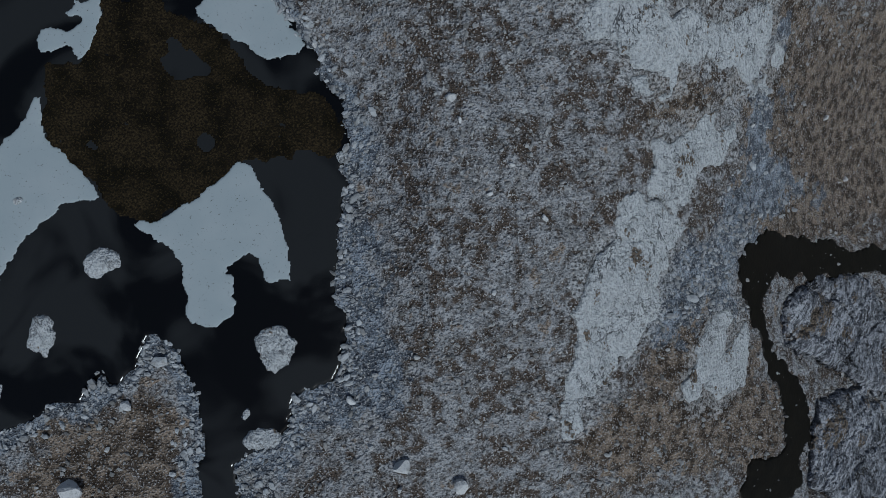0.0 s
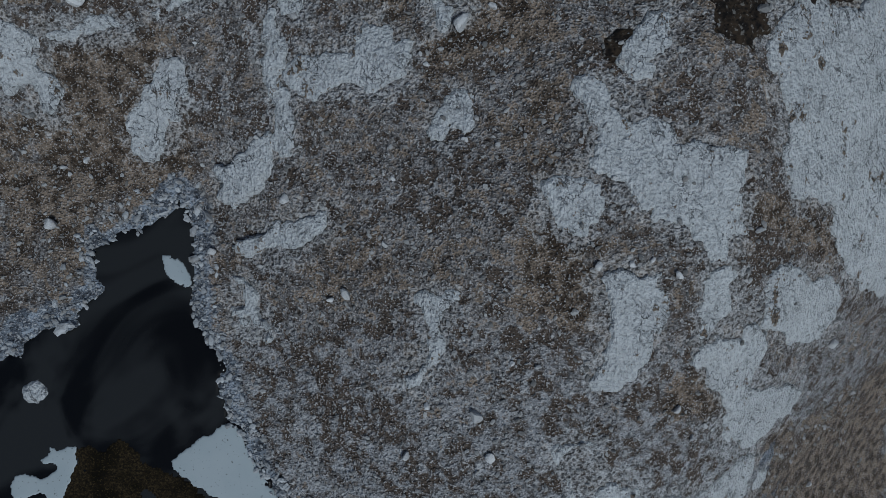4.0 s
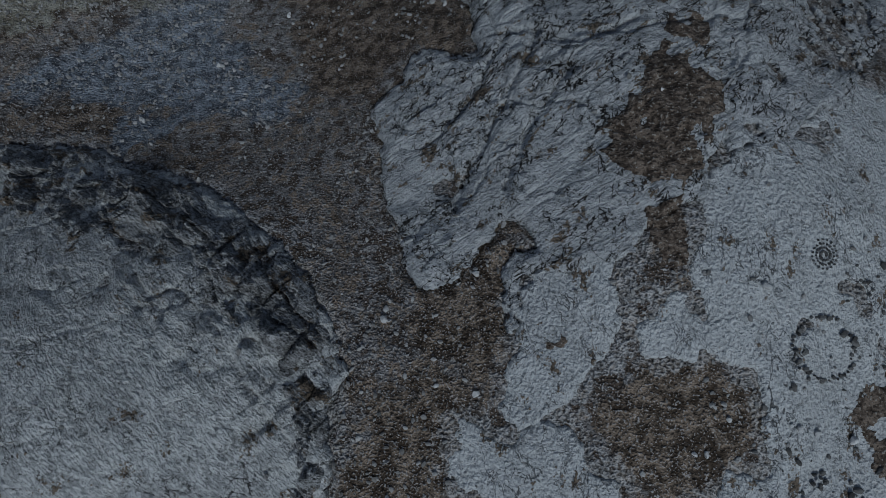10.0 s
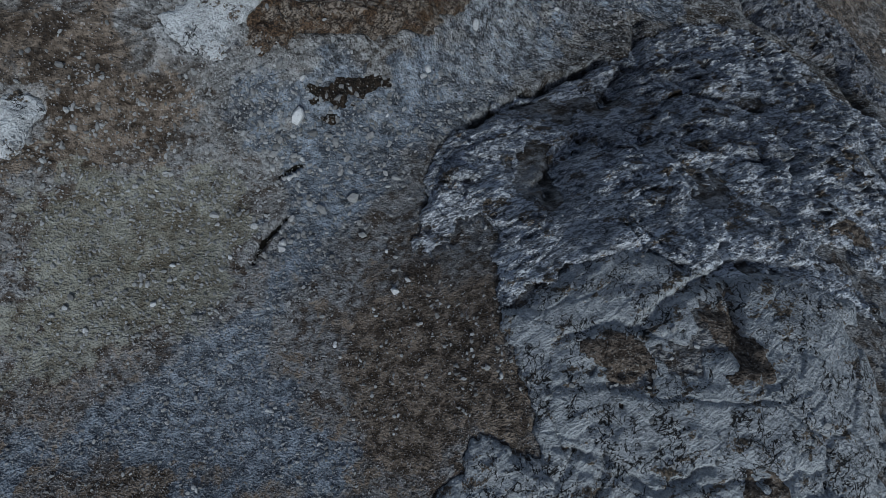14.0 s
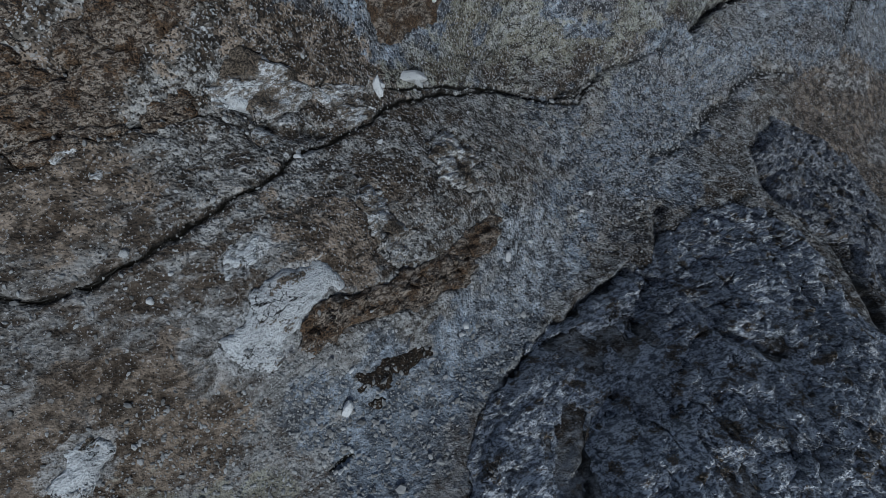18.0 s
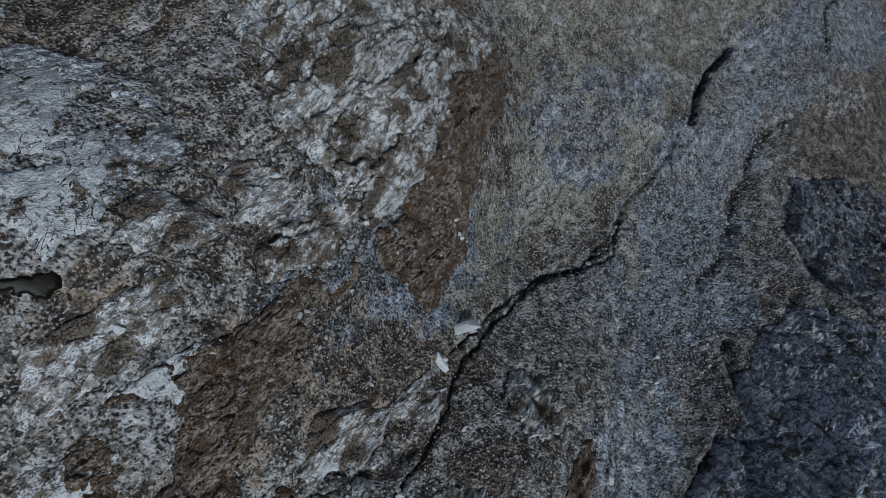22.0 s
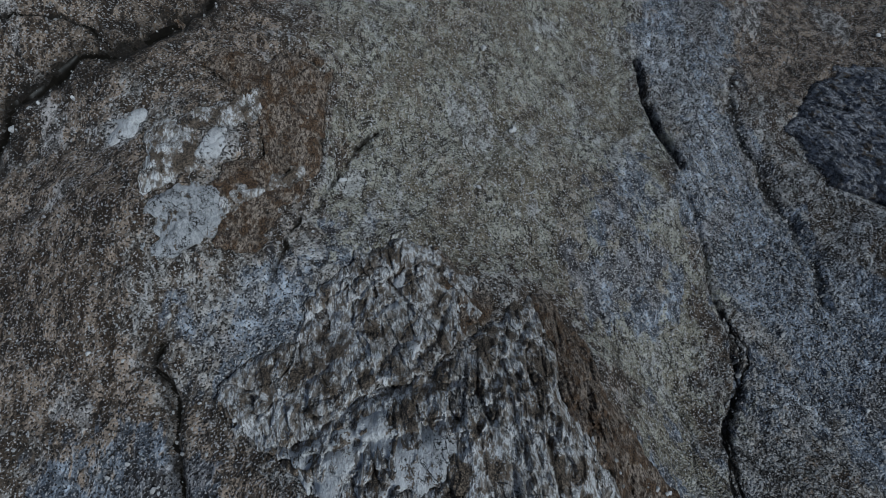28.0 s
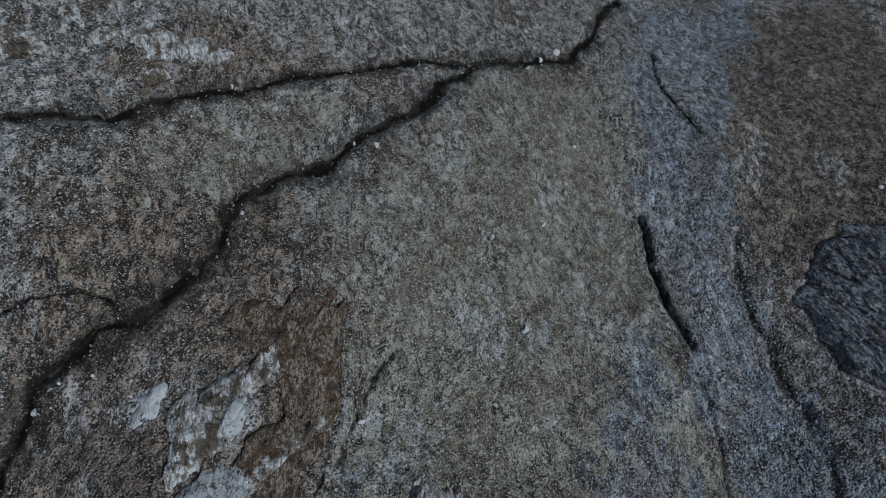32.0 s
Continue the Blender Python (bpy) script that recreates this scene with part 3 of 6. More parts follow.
def carved(x, y):
    """How deep brooks and clefts cut in at places of the plan."""
    cut = np.zeros(np.shape(x))
    low, high = (x.min(), y.min()), (x.max(), y.max())
    for line, width, deep in CARVED:
        pts = np.asarray(line)
        left, right = pts.min(0) - 4 * width, pts.max(0) + 4 * width
        if left[0] > high[0] or left[1] > high[1] or right[0] < low[0] or right[1] < low[1]:
            continue
        m = (x > left[0]) & (x < right[0]) & (y > left[1]) & (y < right[1])
        if m.any():
            far = near_line(x[m] + rough(x[m], y[m], 5 * width, 4, 31) * 4 * width, y[m] + rough(x[m], y[m], 5 * width, 4, 32) * 4 * width, pts)
            cut[m] += deep * np.exp(-((far / width) ** 2))
    return cut


def surface(x, y, turf=True):
    """Height of whatever lies uppermost at places of the plan."""
    x, y = np.atleast_1d(np.asarray(x, float)), np.atleast_1d(np.asarray(y, float))
    z = ground_height(x, y)
    for s in SHEETS:
        if s.over and not turf:
            continue
        m = (x > s.low[0]) & (x < s.high[0]) & (y > s.low[1]) & (y < s.high[1])
        if m.any():
            d = s.depth(x[m], y[m])
            z[m] = np.where(d > 0, np.maximum(z[m], s.height(x[m], y[m], d)), z[m])
    return z


def ground_height(x, y):
    z = broad(x, y) + bumps(x, y)
    for s in SHEETS:
        if s.over or s.level is not None:
            continue
        m = (x > s.low[0]) & (x < s.high[0]) & (y > s.low[1]) & (y < s.high[1])
        if m.any():
            d = s.depth(x[m], y[m])
            z[m] -= np.clip(d / 0.6, 0, 1) * (0.5 + s.rise) + 0.3 * s.rise * np.exp(-(((d + s.step) / (1.2 * s.step)) ** 2))
    z = z - carved(x, y)
    for s in POND:
        m = (x > s.low[0] - 6) & (x < s.high[0] + 6) & (y > s.low[1] - 6) & (y < s.high[1] + 6)
        d = s.depth(x[m], y[m])
        near = np.clip(1 + d / 6, 0, 1)
        bank = np.maximum(z[m] * (1 - near) + near * (0.10 + bumps(x[m], y[m])), 0.05 + 0.10 * np.minimum(-d, 2))
        z[m] = np.where(d > 0, -0.08 - 0.3 * np.minimum(d, 3), np.where(d > -6, bank, z[m]))
    return z


# ---- forms of the rock ----
def foliated(grain, size, amount):
    """Relief in long ribs along the grain, broken by cross joints."""
    c, s = math.cos(radians(grain)), math.sin(radians(grain))

    def form(x, y):
        a, b = (x * c + y * s) / size, (-x * s + y * c) / size
        a, b = a + rough(x, y, 6 * size, 3, 71) * 2.5, b + rough(x, y, 6 * size, 3, 72) * 2.5
        ribs = ridged(a * 0.28, b, 2.4, 5, 73) - 0.55
        joint = np.floor(a * 0.35 + wave(b * 0.7, a * 0.1, 75) * 1.6)
        shelf = lattice(joint, np.floor(b * 0.45 + wave(a * 0.4, b * 0.1, 76) * 1.3), 74) - 0.5
        cleft = np.exp(-(((wave(a * 0.10, b * 0.34, 78) - 0.5) / 0.035) ** 2)) + 0.8 * np.exp(-(((wave(a * 0.30, b * 0.12, 79) - 0.5) / 0.03) ** 2))
        return amount * (ribs * 1.3 + shelf * 1.1 + rough(x, y, 7 * size, 3, 77) * 1.2 - 0.8 * cleft)

    return form


def smooth_rock(grain, amount):
    c, s = math.cos(radians(grain)), math.sin(radians(grain))

    def form(x, y):
        a, b = x * c + y * s, -x * s + y * c
        return amount * (rough(x, y, 4.0, 3, 81) * 0.8 + rough(a * 0.3, b, 0.9, 3, 82) * 0.35)

    return form


def bedrock(name, outline, label, material, step, rise, edge, warp, form, seed, category="bedrock", holes=0.25, hole_size=None):
    s = Sheet(outline, step, rise, edge, warp, seed, form, holes=holes, hole_size=hole_size)
    if name != "bedrock_slab":
        pick, span = random.Random(seed), s.high - s.low
        tries = [(s.low[0] + span[0] * pick.random(), s.low[1] + span[1] * pick.random()) for _ in range(60)]
        s.joints = [p for p in tries if inside(np.array([p[0]]), np.array([p[1]]), s.outline)[0] > 0][: 5 + int(span.max() / 12)]
    SHEETS.append(s)
    QUEUE.append((s, name, material, label, category, ""))


QUEUE = []


def step_at(far):
    return min(max(far * 0.0031, 0.13), 0.42)


def slab(outline, far, label, seed):
    bedrock("bedrock_slab", outline, label, SLAB, step_at(far), 0.15, 0.16, 0.6, smooth_rock(100, 0.6), seed, holes=0.16 if np.ptp(np.asarray(outline), 0).max() < 13 else 0.27)


def far_slab(outline, far, label, seed, rise=0.7):
    plain, ribs = smooth_rock(50, 1.0), foliated(50, 0.9, 0.3)

    def blended(x, y):
        return plain(x, y) + ribs(x, y)

    bedrock("bedrock_slab", outline, label, SLAB_FAR, step_at(far), rise, 0.8, 0.8, blended, seed, holes=0.09, hole_size=4.5)


def dome(outline, far, label, seed):
    plain, ribs = smooth_rock(145, 0.5), foliated(145, 0.55, 1.05)

    def form(x, y):
        brow = np.clip((y + 0.35 * x - 52) / 14, 0.0, 1)
        return plain(x, y) + ribs(x, y) * brow

    bedrock("bedrock_dome", outline, label, DOME, step_at(far), 0.5, 0.4, 0.4, form, seed, holes=0.22)


def crag(outline, far, label, material, grain, amount, seed, holes=0.2):
    size = 0.25 + far / 190
    bedrock("crag", outline, label, material, step_at(far), 0.5 + far / 90, 0.6 + far / 200, 0.25 + far / 160, foliated(grain, size, amount * (0.4 + far / 85)), seed, "rock outcrop", holes=holes)


def turf(outline, far, seed):
    k = far / 45
    s = Sheet(outline, step_at(far), 0.12 * k, 0.3 * k, 0.85 * k, seed, lambda x, y: rough(x, y, 0.9 * k, 3, 91) * 0.3 * k, over=True, holes=0.1, hole_size=2.4 * k)
    SHEETS.append(s)
    QUEUE.append((s, "heath_patch", TURF, "patch of brown heath growing on bare rock", "heath", "stuff"))


def bog(outline, far, seed, holes=0.12):
    s = Sheet(outline, step_at(far), 0.10, 0.4, 0.6, seed, lambda x, y: rough(x, y, 0.8, 3, 92) * 0.2, holes=holes, hole_size=1.6)
    BOGS.append(outline)
    SHEETS.append(s)
    QUEUE.append((s, "bog_patch", BOG, "dark wet peat patch between pale stones", "bog", "stuff"))


def pool(outline, far, seed):
    s = Sheet(outline, step_at(far), 0.06, 0.3, 0.6, seed)
    SHEETS.append(s)
    QUEUE.append((s, "dark_water_sheet", PEAT_WATER, "narrow sheet of dark water below the rock edge", "pool", "structure"))


def pond(outline):
    s = Sheet(outline, 0.2, 0.0, 0.3, 0.22, 3, level=0.0)
    POND.append(s)
    QUEUE.append((s, "water", WATER, "still dark water of a mountain pond", "pond", "structure"))


def ice(outline, seed):
    s = Sheet(outline, 0.08, 0.05, 0.2, 0.16, seed, level=0.012)
    SHEETS.append(s)
    QUEUE.append((s, "ice_sheet", ICE, "thin pale ice sheet floating on dark water", "ice", ""))


def weed(outline, seed):
    s = Sheet(outline, 0.13, 0.03, 0.5, 0.55, seed, lambda x, y: rough(x, y, 0.7, 3, 94) * 0.10, level=0.0, holes=0.2)
    SHEETS.append(s)
    QUEUE.append((s, "waterweed", WEED, "mat of brown waterweed just under the surface", "waterweed", "stuff"))


def islet(outline, seed):
    s = Sheet(outline, 0.12, 0.42, 0.35, 0.16, seed, lambda x, y: rough(x, y, 0.8, 4, 95) * 0.45, level=-0.06)
    SHEETS.append(s)
    QUEUE.append((s, "islet", SLAB, "small pale rock islet standing in dark water", "islet", ""))


def brook(line, width, seed):
    CARVED.append((line, width, 0.45 + width * 0.8))
    BROOKS.append((line, width))


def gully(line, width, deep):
    """A dry cleft in the slope, with shade painted along its bottom."""
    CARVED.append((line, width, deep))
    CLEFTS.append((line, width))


BROOKS, CLEFTS, BOGS = [], [], []
COVER = {"moss": [], "grass": [], "scree": [], "stones": []}


def moss(outline):
    COVER["moss"].append(outline)


def grass(outline):
    COVER["grass"].append(outline)


def scree(outline):
    COVER["scree"].append(outline)


def stones(outline):
    COVER["stones"].append(outline)


# ---- rock, water and turf, from the pond to the valley ----
EAST_SHORE = [(-8.6, 11.7), (-7.5, 10.5), (-6.7, 9.2), (-6.4, 7.2), (-6.7, 6.2), (-6.5, 4.0), (-7.0, 1.5), (-7.1, -1.0), (-7.4, -3.2), (-6.5, -4.3), (-6.7, -7.3), (-7.8, -9.1), (-10.1, -10.3), (-10.7, -12.6), (-14.4, -14.4), (-13.3, -17.2), (-15.9, -17.3), (-16.3, -15.0), (-16.0, -12.0), (-16.6, -9.3), (-17.2, -7.8), (-18.2, -6.4), (-19.6, -5.6), (-20.3, -6.4), (-20.1, -8.1), (-22.3, -9.1), (-22.9, -7.9), (-23.7, -9.3), (-24.4, -10.2)]
WEST_SHORE = [(-26.2, -10.1), (-27.5, -11.4), (-29.9, -12.5), (-33.3, -12.9), (-34.7, 5.5), (-33.6, 19.5), (-31.4, 20.0), (-29.0, 22.0), (-27.2, 22.6), (-26.6, 23.2), (-24.9, 24.4), (-23.5, 24.5), (-22.9, 26.0), (-21.5, 27.2), (-22.1, 28.7), (-22.4, 30.0), (-20.6, 30.9), (-19.0, 31.5), (-17.8, 32.4), (-16.4, 33.8), (-15.8, 30.9), (-15.7, 28.4), (-15.6, 26.6), (-14.7, 24.4), (-13.6, 23.3), (-13.4, 20.7), (-12.7, 18.7), (-11.2, 16.5), (-9.8, 14.6), (-8.0, 12.0)]
pond(EAST_SHORE + WEST_SHORE)
ice([(-21.0, 1.6), (-18.8, 2.1), (-16.4, 3.4), (-15.3, 4.3), (-13.9, 5.7), (-13.1, 5.6), (-12.3, 4.1), (-10.9, 2.6), (-10.5, 0.4), (-10.1, -1.8), (-11.1, -2.2), (-11.8, -1.8), (-12.1, -0.9), (-13.1, -0.3), (-13.9, -0.5), (-14.3, -1.4), (-13.8, -2.2), (-13.9, -3.9), (-15.2, -5.5), (-16.8, -5.2), (-17.1, -3.9), (-17.2, -1.5), (-18.2, 0.0), (-19.6, 1.0)], 2)
ice([(-33.2, 5.1), (-30.4, 5.9), (-28.7, 7.8), (-26.8, 10.6), (-26.8, 8.2), (-25.6, 6.4), (-23.7, 4.6), (-22.8, 3.4), (-24.7, 3.1), (-26.3, 2.2), (-28.0, 0.8), (-29.0, -1.1), (-30.1, -2.8), (-32.8, -4.6)], 3)
ice([(-26.9, 14.4), (-26.3, 14.9), (-24.9, 14.3), (-23.8, 15.2), (-25.2, 15.6), (-24.6, 16.4), (-23.0, 16.7), (-22.9, 15.5), (-23.3, 13.9), (-24.1, 12.5), (-24.9, 13.8), (-26.0, 13.3), (-26.9, 13.2)], 4)
ice([(-16.8, 15.8), (-14.8, 17.5), (-12.8, 18.7), (-11.8, 18.3), (-11.1, 16.1), (-9.8, 14.7), (-9.2, 13.7), (-9.7, 13.0), (-11.5, 12.6), (-12.9, 13.4), (-14.7, 14.5)], 5)
ice([(-18.0, 29.8), (-17.3, 29.8), (-15.7, 28.6), (-15.8, 27.7), (-16.6, 27.8), (-17.3, 28.6)], 6)
weed([(-22.9, 16.2), (-18.3, 17.5), (-16.3, 15.1), (-12.3, 12.2), (-8.8, 10.2), (-7.1, 8.7), (-7.0, 6.5), (-11.1, 6.3), (-13.1, 5.8), (-16.3, 4.2), (-17.0, 2.3), (-21.0, 1.6), (-23.1, 3.9), (-25.6, 6.2), (-26.6, 8.2), (-26.5, 12.1), (-24.9, 12.8), (-23.3, 14.7)], 7)
islet([(-24.0, -0.9), (-23.2, 0.0), (-22.0, 0.1), (-21.1, -0.9), (-22.0, -1.5), (-23.0, -2.1), (-23.8, -1.9)], 8)
islet([(-27.9, -5.7), (-27.1, -4.2), (-26.1, -4.5), (-25.8, -5.9), (-26.4, -7.3), (-27.6, -6.8)], 9)
islet([(-12.7, -5.9), (-11.9, -5.1), (-10.4, -5.1), (-9.8, -6.6), (-10.4, -7.7), (-11.2, -8.5), (-12.3, -7.4)], 10)
islet([(-30.1, -9.3), (-29.4, -9.1), (-29.1, -9.9), (-29.5, -10.8), (-30.1, -10.7)], 11)
islet([(-13.5, -11.0), (-13.0, -10.7), (-12.7, -11.1), (-13.2, -11.4)], 12)
islet([(-13.4, -12.7), (-12.4, -11.9), (-10.9, -12.1), (-10.7, -12.8), (-11.7, -13.4), (-13.0, -13.4)], 13)
islet([(-7.3, 6.5), (-6.6, 6.9), (-6.1, 6.3), (-6.4, 5.6), (-7.0, 5.7)], 14)
islet([(-26.7, 20.7), (-25.8, 21.2), (-24.8, 20.6), (-25.1, 19.6), (-26.4, 19.9)], 15)
islet([(-24.7, 24.8), (-24.0, 25.2), (-23.4, 24.7), (-23.8, 24.1), (-24.5, 24.2)], 16)
islet([(-29.1, 3.5), (-28.3, 3.8), (-27.7, 3.5), (-28.3, 3.1)], 17)
slab([(13.9, 7.3), (16.6, 8.5), (20.5, 9.8), (22.1, 8.8), (21.3, 7.6), (19.5, 6.6), (17.8, 5.4), (17.2, 4.0), (15.6, 3.6), (14.8, 4.8), (14.5, 6.3)], 40, "pale smooth bedrock slab among stony heath", 18)
slab([(9.3, -2.1), (10.0, 0.0), (12.3, 0.4), (15.8, -0.2), (15.7, -1.9), (14.7, -4.5), (13.9, -6.0), (11.9, -7.1), (11.2, -9.4), (9.8, -10.1), (9.3, -12.4), (8.7, -12.4), (8.8, -8.1), (9.7, -6.2), (9.4, -4.3)], 40, "pale smooth bedrock slab among stony heath", 19)
slab([(12.2, 2.6), (15.6, 2.7), (16.4, 1.6), (14.9, 0.0), (12.7, 0.4)], 40, "small pale bedrock slab showing through heath", 20)
slab([(12.3, 12.1), (14.5, 14.3), (15.7, 12.7), (15.2, 10.6), (13.5, 9.9)], 38, "small pale bedrock slab showing through heath", 21)
slab([(10.9, 16.9), (13.8, 17.0), (14.6, 14.6), (15.4, 12.6), (13.9, 12.0), (12.0, 13.7), (8.4, 13.8), (8.9, 15.5)], 37, "pale smooth bedrock slab among stony heath", 22)
slab([(20.5, 12.6), (23.1, 13.8), (25.3, 15.9), (25.7, 13.2), (22.3, 11.6), (20.2, 11.0)], 42, "small pale bedrock slab showing through heath", 23)
slab([(9.7, 30.1), (12.7, 30.1), (13.2, 28.0), (12.9, 25.6), (12.1, 23.9), (9.9, 23.9), (10.6, 25.9), (10.2, 27.9)], 35, "pale smooth bedrock slab among stony heath", 24)
slab([(16.2, 30.7), (18.1, 30.5), (19.2, 28.2), (20.9, 26.1), (21.8, 23.2), (26.0, 23.0), (27.2, 21.3), (25.6, 19.3), (22.2, 18.0), (20.1, 18.3), (19.0, 20.3), (20.1, 21.0), (18.2, 24.0), (16.0, 25.4), (16.3, 28.1)], 38, "pale smooth bedrock slab among stony heath", 25)
slab([(20.7, 29.9), (24.8, 30.5), (27.7, 28.5), (28.0, 26.1), (24.0, 25.8), (20.9, 27.5)], 39, "pale smooth bedrock slab among stony heath", 26)
slab([(6.3, 34.2), (7.4, 35.5), (9.1, 35.2), (9.3, 33.6), (8.6, 31.7), (7.5, 32.0), (6.7, 32.6)], 34, "small pale bedrock slab showing through heath", 27)
slab([(9.6, 37.7), (12.6, 37.4), (17.5, 36.0), (18.1, 33.4), (16.7, 31.1), (14.6, 32.6), (12.5, 33.1), (12.0, 35.0), (9.7, 35.8)], 34, "pale smooth bedrock slab among stony heath", 28)
slab([(19.5, 46.8), (21.6, 46.9), (23.1, 45.9), (26.1, 46.7), (31.1, 47.3), (49.2, 26.4), (32.7, 29.6), (27.8, 30.7), (24.7, 35.5), (21.0, 34.8), (20.1, 39.5), (19.0, 43.4)], 36, "pale smooth bedrock slab among stony heath", 29)
slab([(-11.6, 30.6), (-10.0, 32.0), (-8.1, 32.7), (-6.5, 33.0), (-6.3, 32.0), (-8.1, 30.6), (-9.3, 29.9), (-11.4, 29.9)], 37, "small pale bedrock slab showing through heath", 30)
slab([(-13.0, 33.4), (-13.1, 35.5), (-11.8, 37.1), (-10.7, 36.8), (-10.8, 35.1), (-11.9, 33.7)], 37, "small pale bedrock slab showing through heath", 31)
slab([(-0.3, 27.8), (1.7, 28.0), (1.4, 26.7), (0.7, 25.7), (1.1, 24.6), (-0.2, 22.9), (-1.3, 22.1), (-0.6, 23.9), (0.6, 25.0)], 36, "small pale bedrock slab showing through heath", 32)
slab([(-19.6, 36.9), (-18.9, 38.3), (-17.9, 40.3), (-16.8, 41.9), (-16.1, 41.2), (-16.3, 38.9), (-17.5, 36.9), (-18.5, 36.4)], 38, "small pale bedrock slab showing through heath", 33)
slab([(-13.0, 28.1), (-11.6, 28.5), (-11.4, 26.7), (-10.4, 24.9), (-12.0, 24.9)], 38, "small pale bedrock slab showing through heath", 34)
slab([(-9.2, 40.8), (-8.3, 42.1), (-6.2, 42.5), (-5.0, 43.3), (-4.9, 44.3), (-3.2, 44.3), (-3.1, 43.2), (-1.8, 42.9), (-1.9, 41.4), (-2.4, 40.2), (-3.2, 39.9), (-5.0, 40.7), (-6.6, 40.1), (-8.0, 39.9)], 35, "pale smooth bedrock slab among stony heath", 35)
slab([(-13.7, 35.5), (-12.9, 37.1), (-11.0, 36.8), (-11.2, 35.6), (-12.4, 34.3), (-13.4, 33.7)], 37, "small pale bedrock slab showing through heath", 36)
slab([(0.3, 38.4), (1.1, 39.6), (1.8, 39.6), (1.3, 38.4), (0.5, 37.8)], 34, "small pale bedrock slab showing through heath", 37)
slab([(-0.6, 45.1), (1.0, 45.3), (1.6, 44.6), (0.5, 44.0), (-0.5, 44.2)], 34, "small pale bedrock slab showing through heath", 38)
slab([(-11.4, 47.9), (-10.0, 48.4), (-9.3, 46.8), (-10.0, 45.4), (-11.2, 46.3)], 35, "small weathered bedrock slab in brown heath", 39)
slab([(-9.9, 45.4), (-8.7, 46.3), (-7.8, 45.9), (-8.5, 44.5), (-9.6, 44.4)], 35, "small weathered bedrock slab in brown heath", 40)
slab([(-6.9, 49.7), (-6.4, 50.9), (-5.4, 50.7), (-5.2, 49.6), (-6.0, 48.6)], 34, "small weathered bedrock slab in brown heath", 41)
slab([(-6.7, 59.7), (-5.3, 60.3), (-4.5, 58.6), (-2.0, 57.3), (1.4, 57.8), (1.6, 56.2), (0.9, 54.5), (1.9, 53.5), (2.8, 52.9), (3.1, 51.0), (2.7, 49.0), (1.2, 48.4), (-0.7, 48.1), (-2.3, 47.3), (-3.1, 48.3), (-2.9, 50.6), (-3.3, 52.2), (-4.7, 52.3), (-5.6, 51.8), (-6.1, 54.7), (-6.2, 57.0)], 34, "pale weathered bedrock slab with fine cracks", 42)
slab([(-28.6, 43.5), (-26.9, 43.6), (-26.0, 42.2), (-25.0, 40.9), (-24.4, 38.5), (-25.3, 38.3), (-26.1, 40.4), (-27.9, 40.4), (-28.6, 41.0)], 37, "small pale bedrock slab showing through heath", 43)
slab([(8.4, 40.2), (9.5, 41.0), (10.4, 39.2), (12.8, 38.2), (12.4, 36.2), (9.8, 36.5), (8.6, 38.3)], 33, "small pale bedrock slab showing through heath", 44)
slab([(11.0, 41.8), (11.7, 44.5), (12.4, 44.5), (12.2, 42.3), (11.5, 41.1)], 33, "small pale bedrock slab showing through heath", 45)
slab([(16.2, 49.9), (17.9, 51.0), (18.5, 49.6), (17.5, 48.8)], 34, "small weathered bedrock slab in brown heath", 46)
slab([(6.9, 54.5), (7.2, 55.9), (8.2, 55.4), (8.5, 54.5), (7.5, 53.9)], 33, "small weathered bedrock slab in brown heath", 47)
slab([(-10.6, 56.1), (-9.7, 57.6), (-8.7, 56.7), (-8.8, 54.3), (-10.0, 54.5)], 35, "small weathered bedrock slab in brown heath", 48)
slab([(-25.7, 50.1), (-25.3, 52.9), (-29.1, 51.8), (-31.2, 52.1), (-32.3, 57.4), (-22.9, 59.2), (-21.7, 57.0), (-21.7, 54.6), (-20.2, 54.8), (-21.2, 52.6), (-21.3, 50.6), (-19.1, 48.3), (-19.4, 46.5), (-20.9, 46.4), (-21.6, 49.2), (-24.2, 49.6)], 36, "pale weathered bedrock slab with fine cracks", 49)
slab([(1.4, 81.9), (2.3, 84.3), (5.3, 87.0), (7.7, 89.3), (20.2, 96.8), (19.9, 77.0), (23.4, 60.8), (16.7, 58.0), (6.9, 58.5), (6.3, 59.3), (7.2, 61.1), (8.1, 63.9), (7.4, 65.6), (6.1, 63.0), (5.3, 61.0), (3.9, 60.3), (2.8, 61.2), (2.5, 62.4), (4.7, 63.9), (5.9, 66.5), (7.6, 67.5), (8.1, 69.5), (6.9, 72.1), (5.4, 73.3), (3.4, 74.5), (2.6, 73.0), (0.9, 72.6), (0.0, 73.7), (0.6, 75.5), (2.3, 76.2), (3.8, 76.6), (2.3, 77.9)], 33, "pale weathered bedrock slab with fine cracks", 50)
slab([(-9.1, 64.8), (-8.7, 66.6), (-6.1, 65.3), (-5.0, 66.2), (-2.9, 67.1), (-1.0, 65.6), (0.5, 65.7), (0.6, 64.1), (-1.1, 63.4), (-3.9, 62.9), (-5.2, 61.6), (-7.0, 62.1), (-8.2, 63.0)], 34, "pale weathered bedrock slab with fine cracks", 51)
slab([(-7.0, 73.9), (-6.2, 76.3), (-3.9, 78.1), (-1.7, 81.8), (-1.1, 79.7), (-1.8, 77.0), (-1.2, 75.1), (-1.1, 71.8), (-2.5, 70.8), (-3.3, 68.6), (-4.7, 66.3), (-6.0, 67.9), (-5.5, 70.1), (-6.6, 71.9)], 35, "pale weathered bedrock slab with fine cracks", 52)
